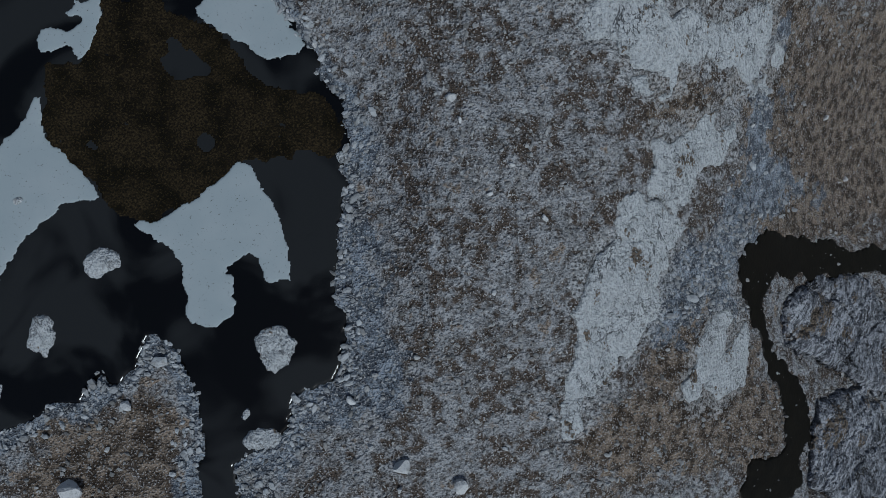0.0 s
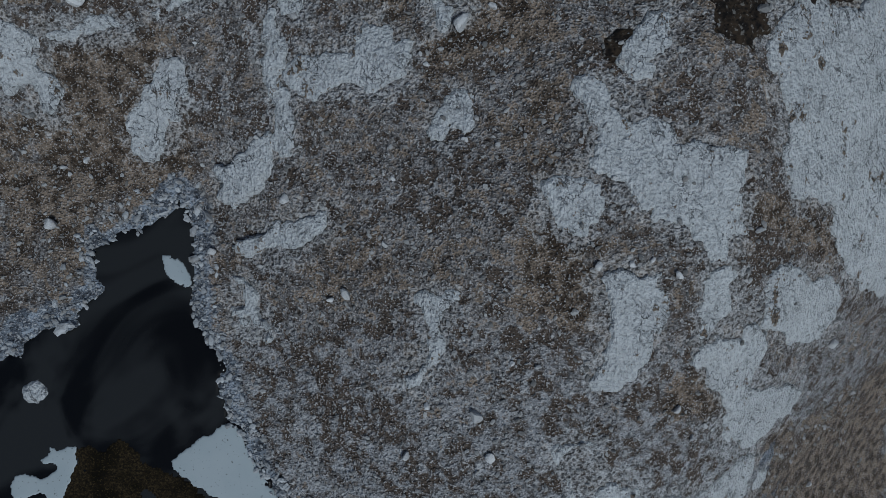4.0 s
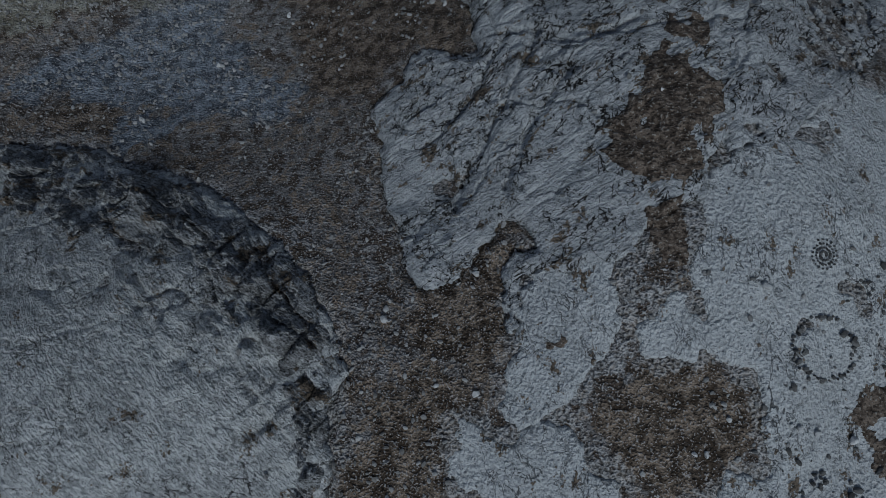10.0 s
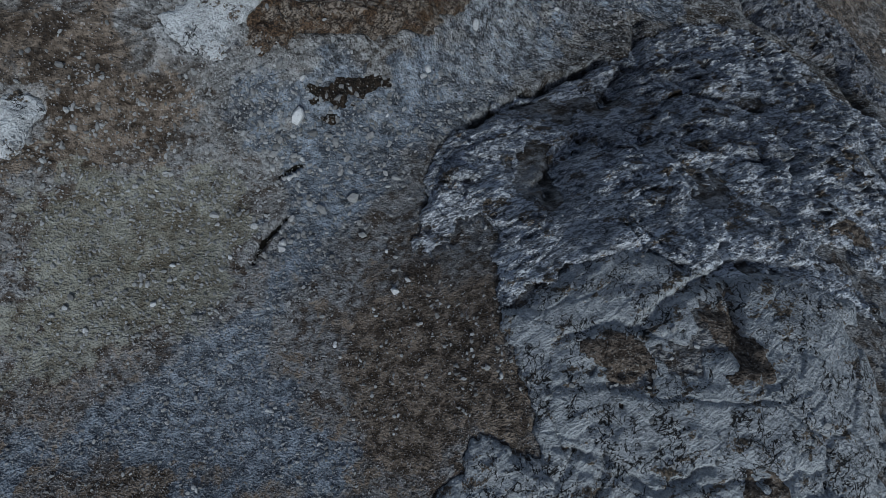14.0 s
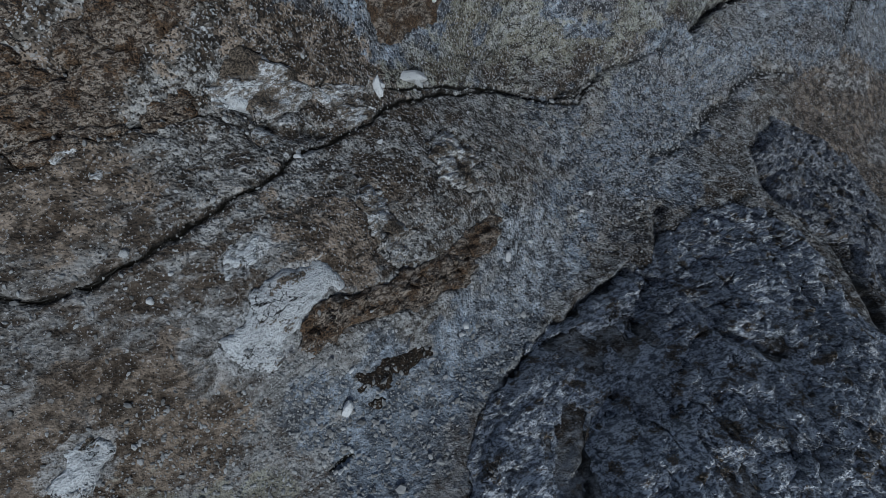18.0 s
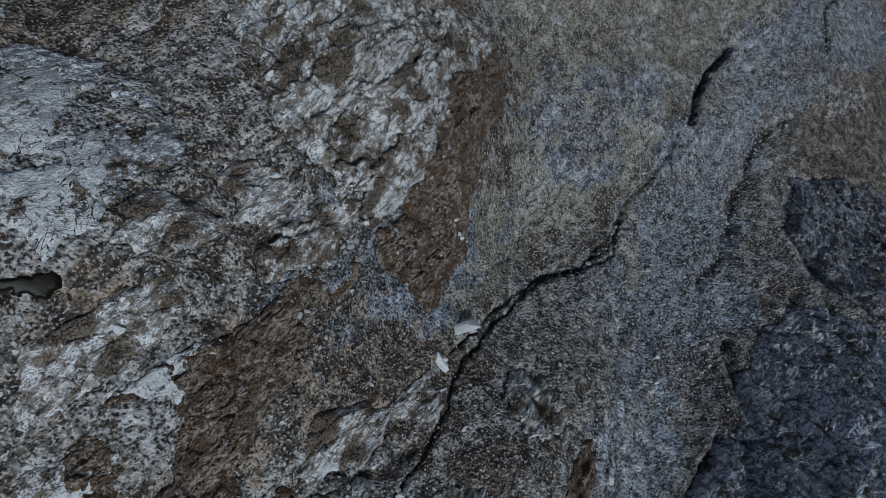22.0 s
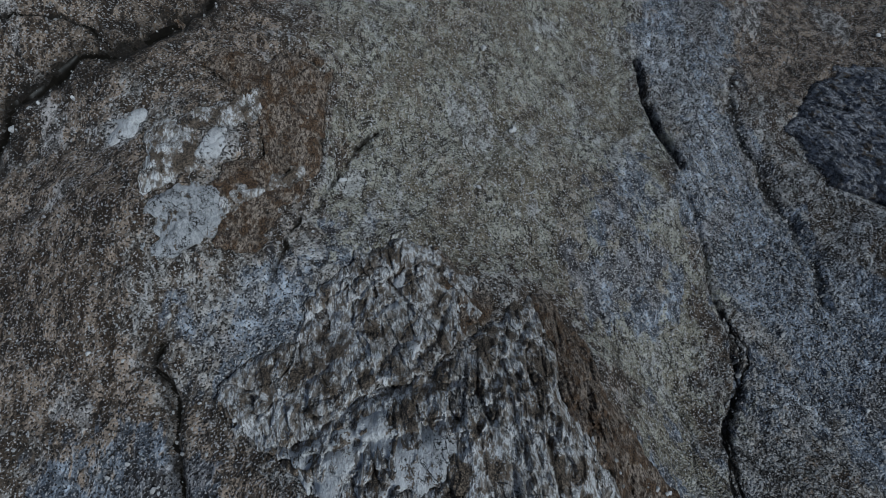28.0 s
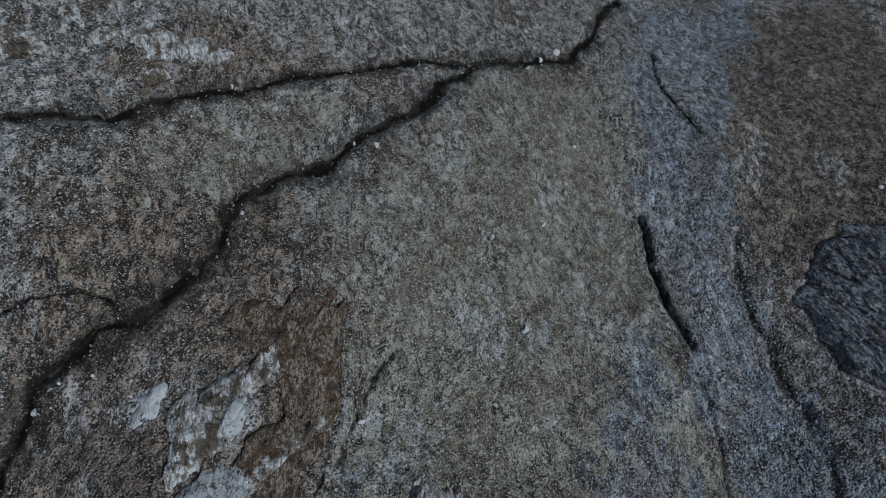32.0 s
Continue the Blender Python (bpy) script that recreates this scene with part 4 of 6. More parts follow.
slab([(-6.6, 57.9), (-5.5, 58.9), (-3.4, 58.2), (-2.4, 56.6), (-5.1, 54.5), (-6.4, 55.7)], 34, "small weathered bedrock slab in brown heath", 53)
slab([(-11.5, 55.9), (-10.8, 57.4), (-9.3, 58.1), (-8.4, 57.1), (-9.1, 54.6), (-11.1, 53.0)], 34, "small weathered bedrock slab in brown heath", 54)
slab([(-6.6, 60.3), (-5.7, 60.8), (-3.7, 59.3), (-2.6, 57.3), (-3.8, 55.4), (-6.1, 55.4), (-6.6, 57.6)], 34, "pale weathered bedrock slab with fine cracks", 55)
dome([(-51.3, 73.9), (-43.3, 76.2), (-39.6, 76.6), (-35.8, 75.6), (-30.3, 75.9), (-27.4, 74.7), (-24.0, 73.7), (-20.5, 71.1), (-18.4, 69.4), (-16.0, 64.7), (-15.7, 61.4), (-15.2, 58.5), (-16.9, 59.5), (-18.1, 58.8), (-15.8, 56.9), (-18.0, 56.2), (-20.3, 55.8), (-20.7, 53.2), (-21.6, 51.2), (-21.8, 52.2), (-19.4, 49.0), (-19.0, 47.0), (-21.0, 46.3), (-22.2, 49.0), (-25.2, 48.8), (-26.5, 50.7), (-29.0, 51.5), (-32.8, 51.2)], 35, "broad dome of pale bedrock with cracked dark brow", 56)
crag([(-20.2, 83.9), (-18.0, 87.5), (-16.1, 90.6), (-13.3, 89.8), (-13.4, 91.7), (-15.4, 95.3), (-16.8, 98.8), (-13.2, 104.0), (-7.0, 106.7), (-0.9, 106.3), (6.0, 106.8), (14.3, 105.1), (18.6, 105.4), (21.2, 103.7), (14.3, 97.4), (10.9, 90.4), (5.1, 86.3), (2.0, 85.5), (1.0, 82.7), (-0.9, 81.2), (-0.8, 78.3), (-6.0, 76.4), (-6.9, 74.5), (-6.9, 71.9), (-7.0, 73.9), (-7.1, 72.8), (-8.1, 75.5), (-7.0, 77.6), (-9.2, 78.9), (-9.4, 75.3), (-13.5, 72.6), (-15.9, 76.6), (-17.8, 80.0)], 40, "pale blue-grey cracked bedrock dropping over the edge", CRAG, 50, 0.33, 57)
crag([(-26.4, 106.5), (-26.7, 110.9), (-24.6, 116.2), (-22.3, 119.6), (-17.5, 125.6), (-10.0, 130.4), (-3.5, 137.4), (5.0, 145.8), (11.1, 151.5), (21.0, 152.3), (27.1, 149.4), (29.7, 141.1), (31.4, 133.8), (48.7, 131.4), (18.6, 105.4), (14.3, 105.1), (6.0, 106.8), (-0.9, 106.3), (-7.0, 106.7), (-13.2, 104.0), (-16.8, 98.8), (-17.8, 102.6), (-17.2, 105.6), (-19.1, 107.2), (-22.2, 106.4), (-23.9, 102.7), (-26.1, 103.5)], 64, "dark steep foliated crag falling to the valley", CRAG_DARK, 35, 1.2, 58)
crag([(31.6, 176.2), (35.9, 176.3), (46.5, 175.6), (49.5, 176.0), (59.4, 171.8), (63.5, 163.6), (26.1, 156.5), (24.9, 162.3), (34.4, 150.1), (28.4, 152.0), (26.7, 157.9), (23.7, 162.7)], 124, "dark rounded crag above the gully", CRAG_BLACK, 60, 0.9, 59)
crag([(26.3, 163.4), (34.0, 175.8), (46.6, 177.1), (59.8, 174.9), (60.9, 166.3), (52.0, 148.3), (52.3, 143.3), (37.2, 141.0), (38.2, 150.5), (31.0, 150.0), (27.3, 154.0)], 113, "dark narrow crag beside the larger cliff", CRAG_BLACK, 120, 0.9, 60)
far_slab([(-88.1, 187.0), (-85.7, 186.6), (-82.0, 187.6), (-80.0, 185.9), (-76.8, 182.2), (-75.0, 176.4), (-75.6, 172.6), (-77.6, 169.8), (-79.1, 169.1), (-81.2, 173.1), (-83.2, 173.6), (-85.2, 173.2)], 52, "pale bedrock slab on the mountainside", 61)
crag([(-89.2, 190.4), (-86.9, 190.2), (-83.8, 191.0), (-78.0, 189.2), (-73.1, 187.4), (-70.5, 181.3), (-69.4, 180.0), (-70.5, 178.0), (-73.6, 176.1), (-74.8, 173.4), (-74.9, 176.4), (-77.2, 182.3), (-80.0, 186.2), (-83.0, 188.0), (-86.1, 187.8), (-88.4, 188.0)], 54, "dark broken rock rim round a pale slab", CRAG_DARK, 10, 1.0, 62)
crag([(-73.7, 174.1), (-71.3, 175.6), (-68.9, 174.0), (-67.3, 172.0), (-68.6, 170.8), (-69.6, 170.0), (-71.2, 169.4), (-72.7, 170.4), (-74.2, 171.3)], 55, "round knob of broken grey rock", CRAG_BANDED, 60, 0.9, 63)
far_slab([(-68.7, 208.4), (-68.9, 215.1), (-58.9, 213.9), (-56.9, 205.1), (-55.8, 200.2), (-58.5, 195.0), (-61.9, 197.2), (-63.7, 198.8), (-66.6, 197.7)], 71, "pale bedrock slab on the mountainside", 64)
crag([(-38.8, 145.9), (-36.5, 149.9), (-32.8, 147.7), (-30.9, 142.4), (-34.6, 141.0)], 88, "small pale outcrop on the stony slope", CRAG_BANDED, 40, 0.7, 75)
crag([(-44.9, 137.8), (-43.5, 139.9), (-40.2, 137.2), (-38.1, 131.0), (-40.8, 131.7), (-43.6, 134.4)], 76, "small pale ribbed outcrop beside the stream", CRAG_BANDED, 110, 0.7, 76)
far_slab([(-53.9, 118.9), (-51.2, 125.6), (-50.3, 128.0), (-46.0, 128.9), (-44.8, 125.9), (-48.0, 120.7), (-49.5, 117.3), (-51.6, 117.5)], 66, "pale bedrock slab on the mountainside", 77)
crag([(-47.6, 120.8), (-45.3, 125.7), (-40.7, 128.9), (-32.4, 134.2), (-28.8, 140.4), (-27.1, 136.4), (-30.7, 129.8), (-36.8, 125.6), (-42.3, 122.4), (-46.0, 118.6)], 74, "rusty brown rock face with loose soil", CRAG_BROWN, 40, 0.9, 78)
far_slab([(-56.0, 127.3), (-54.0, 131.2), (-52.8, 129.5), (-54.3, 126.9)], 66, "small pale rock patch on the slope", 79)
far_slab([(-65.3, 105.3), (-64.1, 109.1), (-61.5, 110.1), (-61.1, 107.3), (-63.0, 103.9)], 56, "pale weathered bedrock slab with fine cracks", 80)
far_slab([(-62.5, 145.3), (-59.4, 147.6), (-56.6, 148.7), (-56.5, 146.4), (-59.7, 144.0)], 69, "small pale rock patch on the slope", 81)
crag([(-71.9, 151.8), (-69.4, 158.9), (-66.1, 162.3), (-61.8, 166.4), (-55.9, 167.3), (-59.0, 161.2), (-63.6, 155.0), (-67.2, 149.2), (-70.7, 141.7), (-74.2, 143.2), (-73.2, 147.5)], 60, "long outcrop of folded brown and pale rock", CRAG_BROWN, 60, 1.0, 83)
far_slab([(-82.1, 151.8), (-79.5, 152.2), (-77.5, 150.5), (-78.0, 146.8), (-79.6, 144.9), (-82.4, 144.3)], 52, "small pale rock patch on the slope", 84)
far_slab([(-77.3, 156.6), (-73.4, 158.2), (-70.9, 160.4), (-68.9, 160.5), (-69.8, 157.8), (-72.2, 152.9), (-73.5, 149.8), (-74.8, 154.1)], 56, "small pale rock patch on the slope", 85)
crag([(-63.5, 146.6), (-59.7, 151.1), (-55.3, 150.1), (-54.0, 147.4), (-55.5, 144.5), (-59.3, 143.2), (-62.9, 144.2)], 67, "outcrop of broken rock above the stream", CRAG_BANDED, 35, 0.9, 86)
turf([(-4.4, 54.3), (-3.3, 55.8), (-1.8, 56.0), (-1.0, 54.5), (-1.6, 53.1), (-3.8, 52.9)], 34, 87)
turf([(-2.6, 94.6), (-0.2, 94.6), (0.3, 90.8), (1.8, 88.6), (1.0, 86.3), (0.4, 83.1), (-1.0, 82.1), (-1.7, 82.9), (-3.6, 83.1), (-5.3, 84.1), (-3.3, 86.0), (-2.6, 88.4), (-2.1, 91.8)], 37, 88)
turf([(-11.7, 98.5), (-9.7, 99.3), (-7.0, 99.1), (-7.1, 97.4), (-8.9, 97.2), (-10.3, 96.6)], 45, 89)
turf([(-2.7, 104.9), (-0.3, 104.9), (0.8, 101.9), (1.2, 100.4), (-0.8, 100.4), (-2.2, 102.6)], 45, 90)
turf([(-5.1, 85.0), (0.8, 86.4), (1.2, 83.4), (1.0, 80.4), (2.0, 77.8), (0.3, 77.1), (-1.0, 79.3), (-1.2, 82.2), (-3.6, 83.5)], 35, 91)
turf([(-5.6, 73.5), (-4.4, 74.1), (-3.5, 72.6), (-5.0, 72.2)], 35, 92)
turf([(13.0, 73.3), (15.3, 74.8), (17.6, 69.8), (15.5, 68.7), (14.1, 71.6)], 34, 93)
turf([(-24.0, 61.4), (-22.7, 61.7), (-21.9, 60.8), (-22.9, 60.3)], 35, 94)
turf([(-18.1, 58.8), (-16.5, 59.2), (-15.7, 57.7), (-17.1, 57.7)], 35, 95)
turf([(-12.0, 99.1), (-8.9, 100.1), (-7.1, 99.2), (-7.7, 97.8), (-10.3, 97.3)], 46, 96)
turf([(10.5, 113.2), (13.5, 114.4), (14.6, 112.0), (12.2, 112.1)], 53, 97)
turf([(14.0, 74.6), (17.3, 74.3), (18.1, 71.8), (15.6, 69.3), (14.2, 71.3), (12.6, 72.5)], 34, 98)
bog([(18.7, 48.4), (20.0, 50.6), (22.6, 51.5), (24.3, 51.7), (25.1, 48.1), (23.5, 47.3), (19.5, 47.0), (29.5, 48.6)], 36, 147)
bog([(13.8, 47.5), (15.6, 48.6), (18.0, 48.7), (19.1, 47.1), (18.6, 44.8), (16.6, 42.9), (14.9, 44.5)], 34, 148, 0.0)
bog([(9.4, 43.2), (10.5, 43.9), (11.6, 43.3), (11.2, 42.0), (9.9, 42.1)], 34, 146, 0.0)
bog([(-40.6, 118.3), (-38.3, 118.2), (-35.5, 121.7), (-32.5, 122.5), (-35.8, 117.7), (-37.4, 114.5), (-39.4, 115.8)], 67, 149)
# a dark chasm under the rock edge, laid with an added sheet of water
pool([(22.7, 0.0), (29.0, 1.0), (42.3, 0.1), (49.3, -0.5), (49.2, -2.2), (34.2, -2.4), (27.7, -2.6), (26.4, -5.3), (26.8, -8.0), (30.8, -11.7), (31.4, -15.0), (30.0, -19.0), (30.1, -21.3), (23.9, -20.1), (23.5, -17.7), (28.1, -17.7), (28.6, -13.7), (25.8, -7.9), (23.9, -4.2)], 48, 150)
pool([(-81.7, 167.8), (-79.2, 168.4), (-78.6, 167.5), (-79.7, 166.7), (-81.4, 167.0)], 49, 151)
slab([(-10.8, 45.0), (-10.3, 45.0), (-9.6, 40.4), (-9.0, 36.6), (-9.4, 36.5), (-10.1, 40.6)], 36, "small pale bedrock slab showing through heath", 168)
slab([(-17.5, 45.4), (-15.1, 46.3), (-13.4, 46.8), (-13.0, 46.2), (-15.1, 45.8), (-17.2, 45.0)], 36, "small weathered bedrock slab in brown heath", 169)
slab([(-25.6, 43.1), (-22.8, 43.8), (-19.6, 44.0), (-19.6, 43.5), (-23.1, 43.1)], 37, "small pale bedrock slab showing through heath", 170)
slab([(18.8, -8.0), (20.7, -4.9), (22.8, -5.4), (22.4, -8.4), (20.6, -10.7), (18.6, -12.1), (17.9, -10.4)], 43, "pale smooth bedrock slab among stony heath", 173)
slab([(10.7, 13.3), (12.2, 14.8), (16.5, 15.9), (20.8, 15.6), (24.0, 17.0), (24.1, 15.2), (21.8, 12.9), (17.2, 12.9), (13.5, 11.5)], 39, "pale smooth bedrock slab among stony heath", 174)
crag([(-81.4, 163.0), (-76.1, 165.0), (-71.4, 168.7), (-69.3, 164.1), (-72.2, 160.3), (-77.0, 157.6), (-82.2, 154.2)], 52, "stony slope of folded grey and brown rock ribs", CRAG_BANDED, 60, 1.0, 175, 0.06)
crag([(-68.5, 176.9), (-62.4, 181.2), (-58.2, 186.1), (-47.6, 192.8), (-50.0, 180.8), (-55.9, 171.1), (-61.8, 166.4), (-65.4, 166.4), (-64.2, 172.3)], 63, "stony slope of folded grey and brown rock ribs", CRAG_BANDED, 50, 1.0, 176, 0.06)
crag([(-82.8, 143.3), (-78.1, 145.3), (-74.2, 142.1), (-69.9, 141.6), (-65.5, 146.2), (-63.4, 143.6), (-68.3, 138.1), (-73.7, 133.8), (-82.6, 135.4)], 57, "stony slope of folded grey and brown rock ribs", CRAG_BROWN, 40, 1.0, 177, 0.06)
crag([(-80.5, 152.0), (-74.0, 158.4), (-63.7, 164.0), (-58.7, 162.3), (-67.3, 150.9), (-73.3, 142.1), (-79.3, 138.8)], 58, "stony slope of folded grey and brown rock ribs", CRAG_BROWN, 60, 1.0, 178, 0.06)
crag([(-53.5, 264.2), (-43.8, 260.4), (-33.7, 256.6), (-35.8, 247.7), (-45.7, 243.2), (-56.8, 244.8), (-60.1, 255.6)], 98, "stony slope of folded grey and brown rock ribs", CRAG_BANDED, 70, 1.0, 179, 0.06)
crag([(-39.3, 277.7), (-32.4, 276.9), (-25.8, 262.1), (-29.3, 253.5), (-37.4, 253.1), (-42.1, 262.4)], 107, "stony slope of folded grey and brown rock ribs", CRAG_BROWN, 80, 1.0, 180, 0.06)
crag([(-29.4, 333.6), (-17.2, 327.2), (-6.6, 315.9), (-3.5, 306.5), (-20.6, 310.3), (-30.7, 320.7), (-34.8, 326.0)], 115, "stony slope of folded grey and brown rock ribs", CRAG_BANDED, 20, 1.0, 181, 0.06)
crag([(-58.5, 145.4), (-52.4, 150.4), (-45.1, 153.4), (-47.8, 147.3), (-53.2, 140.8), (-57.1, 140.5)], 73, "stony slope of folded grey and brown rock ribs", CRAG_BANDED, 30, 1.0, 182, 0.06)
crag([(-75.7, 133.7), (-71.1, 136.2), (-68.4, 135.5), (-70.8, 131.5), (-74.7, 130.0)], 58, "stony slope of folded grey and brown rock ribs", CRAG_BANDED, 30, 1.0, 183, 0.06)
slab([(21.0, 38.0), (30.5, 40.5), (35.6, 41.0), (40.2, 31.5), (31.6, 30.5), (29.2, 29.5), (26.6, 32.1), (25.0, 34.9), (21.6, 36.1)], 40, "pale smooth bedrock slab among stony heath", 189)
slab([(8.0, 19.7), (10.4, 20.0), (11.2, 17.5), (13.9, 17.1), (14.9, 13.8), (16.7, 12.1), (13.9, 10.1), (12.3, 11.0), (11.0, 14.3), (8.8, 17.6)], 37, "pale smooth bedrock slab among stony heath", 190)
slab([(18.4, 21.3), (22.1, 21.7), (26.6, 22.0), (25.9, 20.0), (22.2, 18.6), (19.5, 19.5)], 40, "pale smooth bedrock slab among stony heath", 191)
slab([(8.1, 36.5), (10.1, 37.2), (12.0, 36.6), (14.8, 34.5), (16.6, 34.0), (16.4, 32.4), (14.2, 32.6), (11.8, 33.8), (10.1, 35.3)], 34, "pale smooth bedrock slab among stony heath", 192)
crag([(-71.5, 216.1), (-67.8, 215.5), (-60.3, 213.5), (-54.2, 209.4), (-50.1, 207.6), (-43.4, 205.8), (-34.5, 201.4), (-36.1, 197.8), (-41.4, 192.6), (-43.7, 187.8), (-45.7, 181.7), (-49.5, 175.9), (-54.1, 169.4), (-61.2, 181.5), (-63.7, 188.4), (-66.2, 196.4), (-67.0, 201.3), (-69.0, 207.7)], 75, "large triangular crag of banded grey rock", CRAG_BANDED, 45, 1.1, 66, 0.3)
crag([(-34.5, 201.4), (-33.0, 195.6), (-35.8, 187.4), (-40.0, 176.3), (-43.5, 166.6), (-47.9, 159.4), (-54.1, 169.4), (-49.5, 175.9), (-45.7, 181.7), (-43.7, 187.8), (-41.4, 192.6), (-36.1, 197.8)], 78, "rusty brown rock face with loose soil", CRAG_BROWN, 40, 0.9, 67, 0.3)
far_slab([(-71.2, 215.8), (-67.6, 214.3), (-61.0, 212.3), (-56.1, 206.7), (-54.2, 200.4), (-55.4, 195.2), (-58.7, 193.6), (-60.1, 195.7), (-62.9, 198.3), (-66.6, 197.9), (-67.9, 204.5)], 72, "pale wedge of bedrock at the crag edge", 64, 2.3)
crag([(-56.7, 227.0), (-49.5, 227.6), (-43.1, 224.8), (-38.6, 219.0), (-37.9, 211.5), (-39.8, 207.0), (-43.4, 205.8), (-50.1, 207.6), (-59.2, 212.5), (-67.8, 215.5), (-71.5, 216.1), (-74.8, 226.5), (-70.6, 227.7), (-65.1, 226.7)], 85, "lobe of grey rock with thin turf", CRAG_BANDED, 70, 1.0, 68)
crag([(-38.6, 219.7), (-37.6, 210.5), (-39.8, 206.3), (-44.3, 206.0), (-43.7, 211.1), (-41.1, 215.5)], 88, "dark rusty rim of a grey rock lobe", CRAG_BROWN, 40, 0.8, 69)
crag([(-63.7, 253.1), (-57.9, 253.0), (-51.5, 251.5), (-53.0, 248.6), (-56.9, 245.8), (-59.6, 244.5), (-63.5, 245.8), (-65.3, 248.9)], 84, "pale block of bedrock on the mountainside", CRAG, 45, 0.6, 270, 0.16)
far_slab([(-51.8, 255.6), (-46.9, 256.4), (-45.3, 255.2), (-48.4, 253.0), (-52.0, 254.2)], 85, "small pale rock patch on the slope", 271)
far_slab([(-54.1, 223.9), (-49.0, 222.6), (-49.4, 219.5), (-54.0, 220.9)], 86, "small pale rock patch on the slope", 272, 2.4)
far_slab([(-51.7, 213.4), (-47.8, 212.9), (-48.4, 210.8), (-52.4, 211.8)], 87, "small pale rock patch on the slope", 273, 2.4)
far_slab([(-46.5, 219.9), (-41.9, 219.2), (-42.7, 216.6), (-46.7, 217.4)], 88, "small pale rock patch on the slope", 274, 2.4)
far_slab([(-48.0, 217.2), (-42.9, 215.3), (-43.2, 213.9), (-47.8, 216.3)], 89, "small pale rock patch on the slope", 275, 2.4)
far_slab([(-52.6, 212.3), (-48.6, 211.6), (-49.0, 210.2), (-52.3, 211.0)], 90, "small pale rock patch on the slope", 276, 2.4)
far_slab([(-58.9, 268.7), (-54.4, 268.8), (-52.9, 266.4), (-56.2, 264.9), (-58.9, 266.4)], 91, "small pale rock patch on the slope", 277)
far_slab([(-53.0, 255.9), (-47.5, 255.8), (-47.7, 254.0), (-50.0, 253.2)], 92, "small pale rock patch on the slope", 278)
crag([(-51.4, 251.1), (-45.7, 249.9), (-38.6, 249.1), (-37.6, 244.7), (-45.9, 242.3), (-53.3, 240.1), (-58.4, 239.7), (-60.2, 243.3), (-56.4, 246.0)], 94, "rusty brown rock face with loose soil", CRAG_BROWN, 40, 0.8, 70)
crag([(-33.3, 263.1), (-26.5, 260.1), (-28.5, 254.1), (-36.0, 248.2), (-43.0, 243.9), (-46.1, 247.4), (-43.0, 253.7), (-38.1, 260.1)], 101, "rusty brown rock face with loose soil", CRAG_BROWN, 80, 0.7, 74, 0.1)
crag([(-48.3, 75.4), (-43.6, 76.2), (-38.3, 76.2), (-32.6, 75.4), (-27.4, 74.4), (-24.0, 73.5), (-19.9, 70.8), (-17.0, 67.3), (-15.7, 64.3), (-15.5, 59.7), (-17.1, 59.4), (-18.3, 63.8), (-21.2, 67.1), (-25.0, 69.3), (-30.6, 70.9), (-37.1, 71.3), (-43.0, 70.5)], 42, "dark cracked brow of a pale rock dome", BROW, 150, 1.5, 280, 0.3)
crag([(28.7, -4.3), (33.9, -2.6), (45.0, -3.4), (42.7, -14.1), (37.6, -11.5), (33.8, -10.1), (29.3, -7.7)], 50, "dark blue-grey rock below the narrow chasm", CRAG_BLACK, 20, 0.22, 300)
crag([(33.8, -13.0), (37.4, -13.0), (42.4, -15.6), (41.1, -23.1), (32.5, -21.5), (31.4, -17.4)], 50, "dark blue-grey rock below the narrow chasm", CRAG_BLACK, 20, 0.22, 301)
slab([(20.8, -12.0), (19.6, -10.6), (22.2, -7.8), (23.5, -5.7), (24.3, -6.3), (23.5, -8.9), (22.2, -11.4)], 43, "pale smooth bedrock slab among stony heath", 302)
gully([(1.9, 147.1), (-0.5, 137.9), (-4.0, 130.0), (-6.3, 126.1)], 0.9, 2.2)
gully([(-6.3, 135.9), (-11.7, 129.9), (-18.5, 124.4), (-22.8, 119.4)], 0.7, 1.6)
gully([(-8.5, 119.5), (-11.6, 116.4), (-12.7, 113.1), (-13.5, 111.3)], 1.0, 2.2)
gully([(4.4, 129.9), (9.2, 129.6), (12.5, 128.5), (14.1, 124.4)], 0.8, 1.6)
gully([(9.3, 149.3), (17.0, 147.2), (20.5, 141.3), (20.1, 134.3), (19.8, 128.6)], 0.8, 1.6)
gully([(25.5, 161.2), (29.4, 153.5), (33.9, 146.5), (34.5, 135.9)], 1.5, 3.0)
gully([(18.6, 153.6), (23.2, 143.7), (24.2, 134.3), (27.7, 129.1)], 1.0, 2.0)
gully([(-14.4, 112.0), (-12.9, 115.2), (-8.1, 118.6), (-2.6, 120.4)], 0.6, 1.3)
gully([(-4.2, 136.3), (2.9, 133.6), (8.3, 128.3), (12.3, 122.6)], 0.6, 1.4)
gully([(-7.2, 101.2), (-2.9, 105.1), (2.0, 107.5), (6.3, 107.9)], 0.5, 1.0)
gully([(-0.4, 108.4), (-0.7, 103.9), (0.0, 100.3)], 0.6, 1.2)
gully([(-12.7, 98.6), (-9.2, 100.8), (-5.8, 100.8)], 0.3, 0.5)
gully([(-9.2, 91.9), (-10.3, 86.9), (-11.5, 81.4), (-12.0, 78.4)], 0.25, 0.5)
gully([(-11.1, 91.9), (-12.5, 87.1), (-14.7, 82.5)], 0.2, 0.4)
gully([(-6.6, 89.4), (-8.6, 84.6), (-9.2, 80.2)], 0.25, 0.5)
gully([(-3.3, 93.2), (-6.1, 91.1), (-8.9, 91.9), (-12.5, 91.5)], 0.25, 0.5)
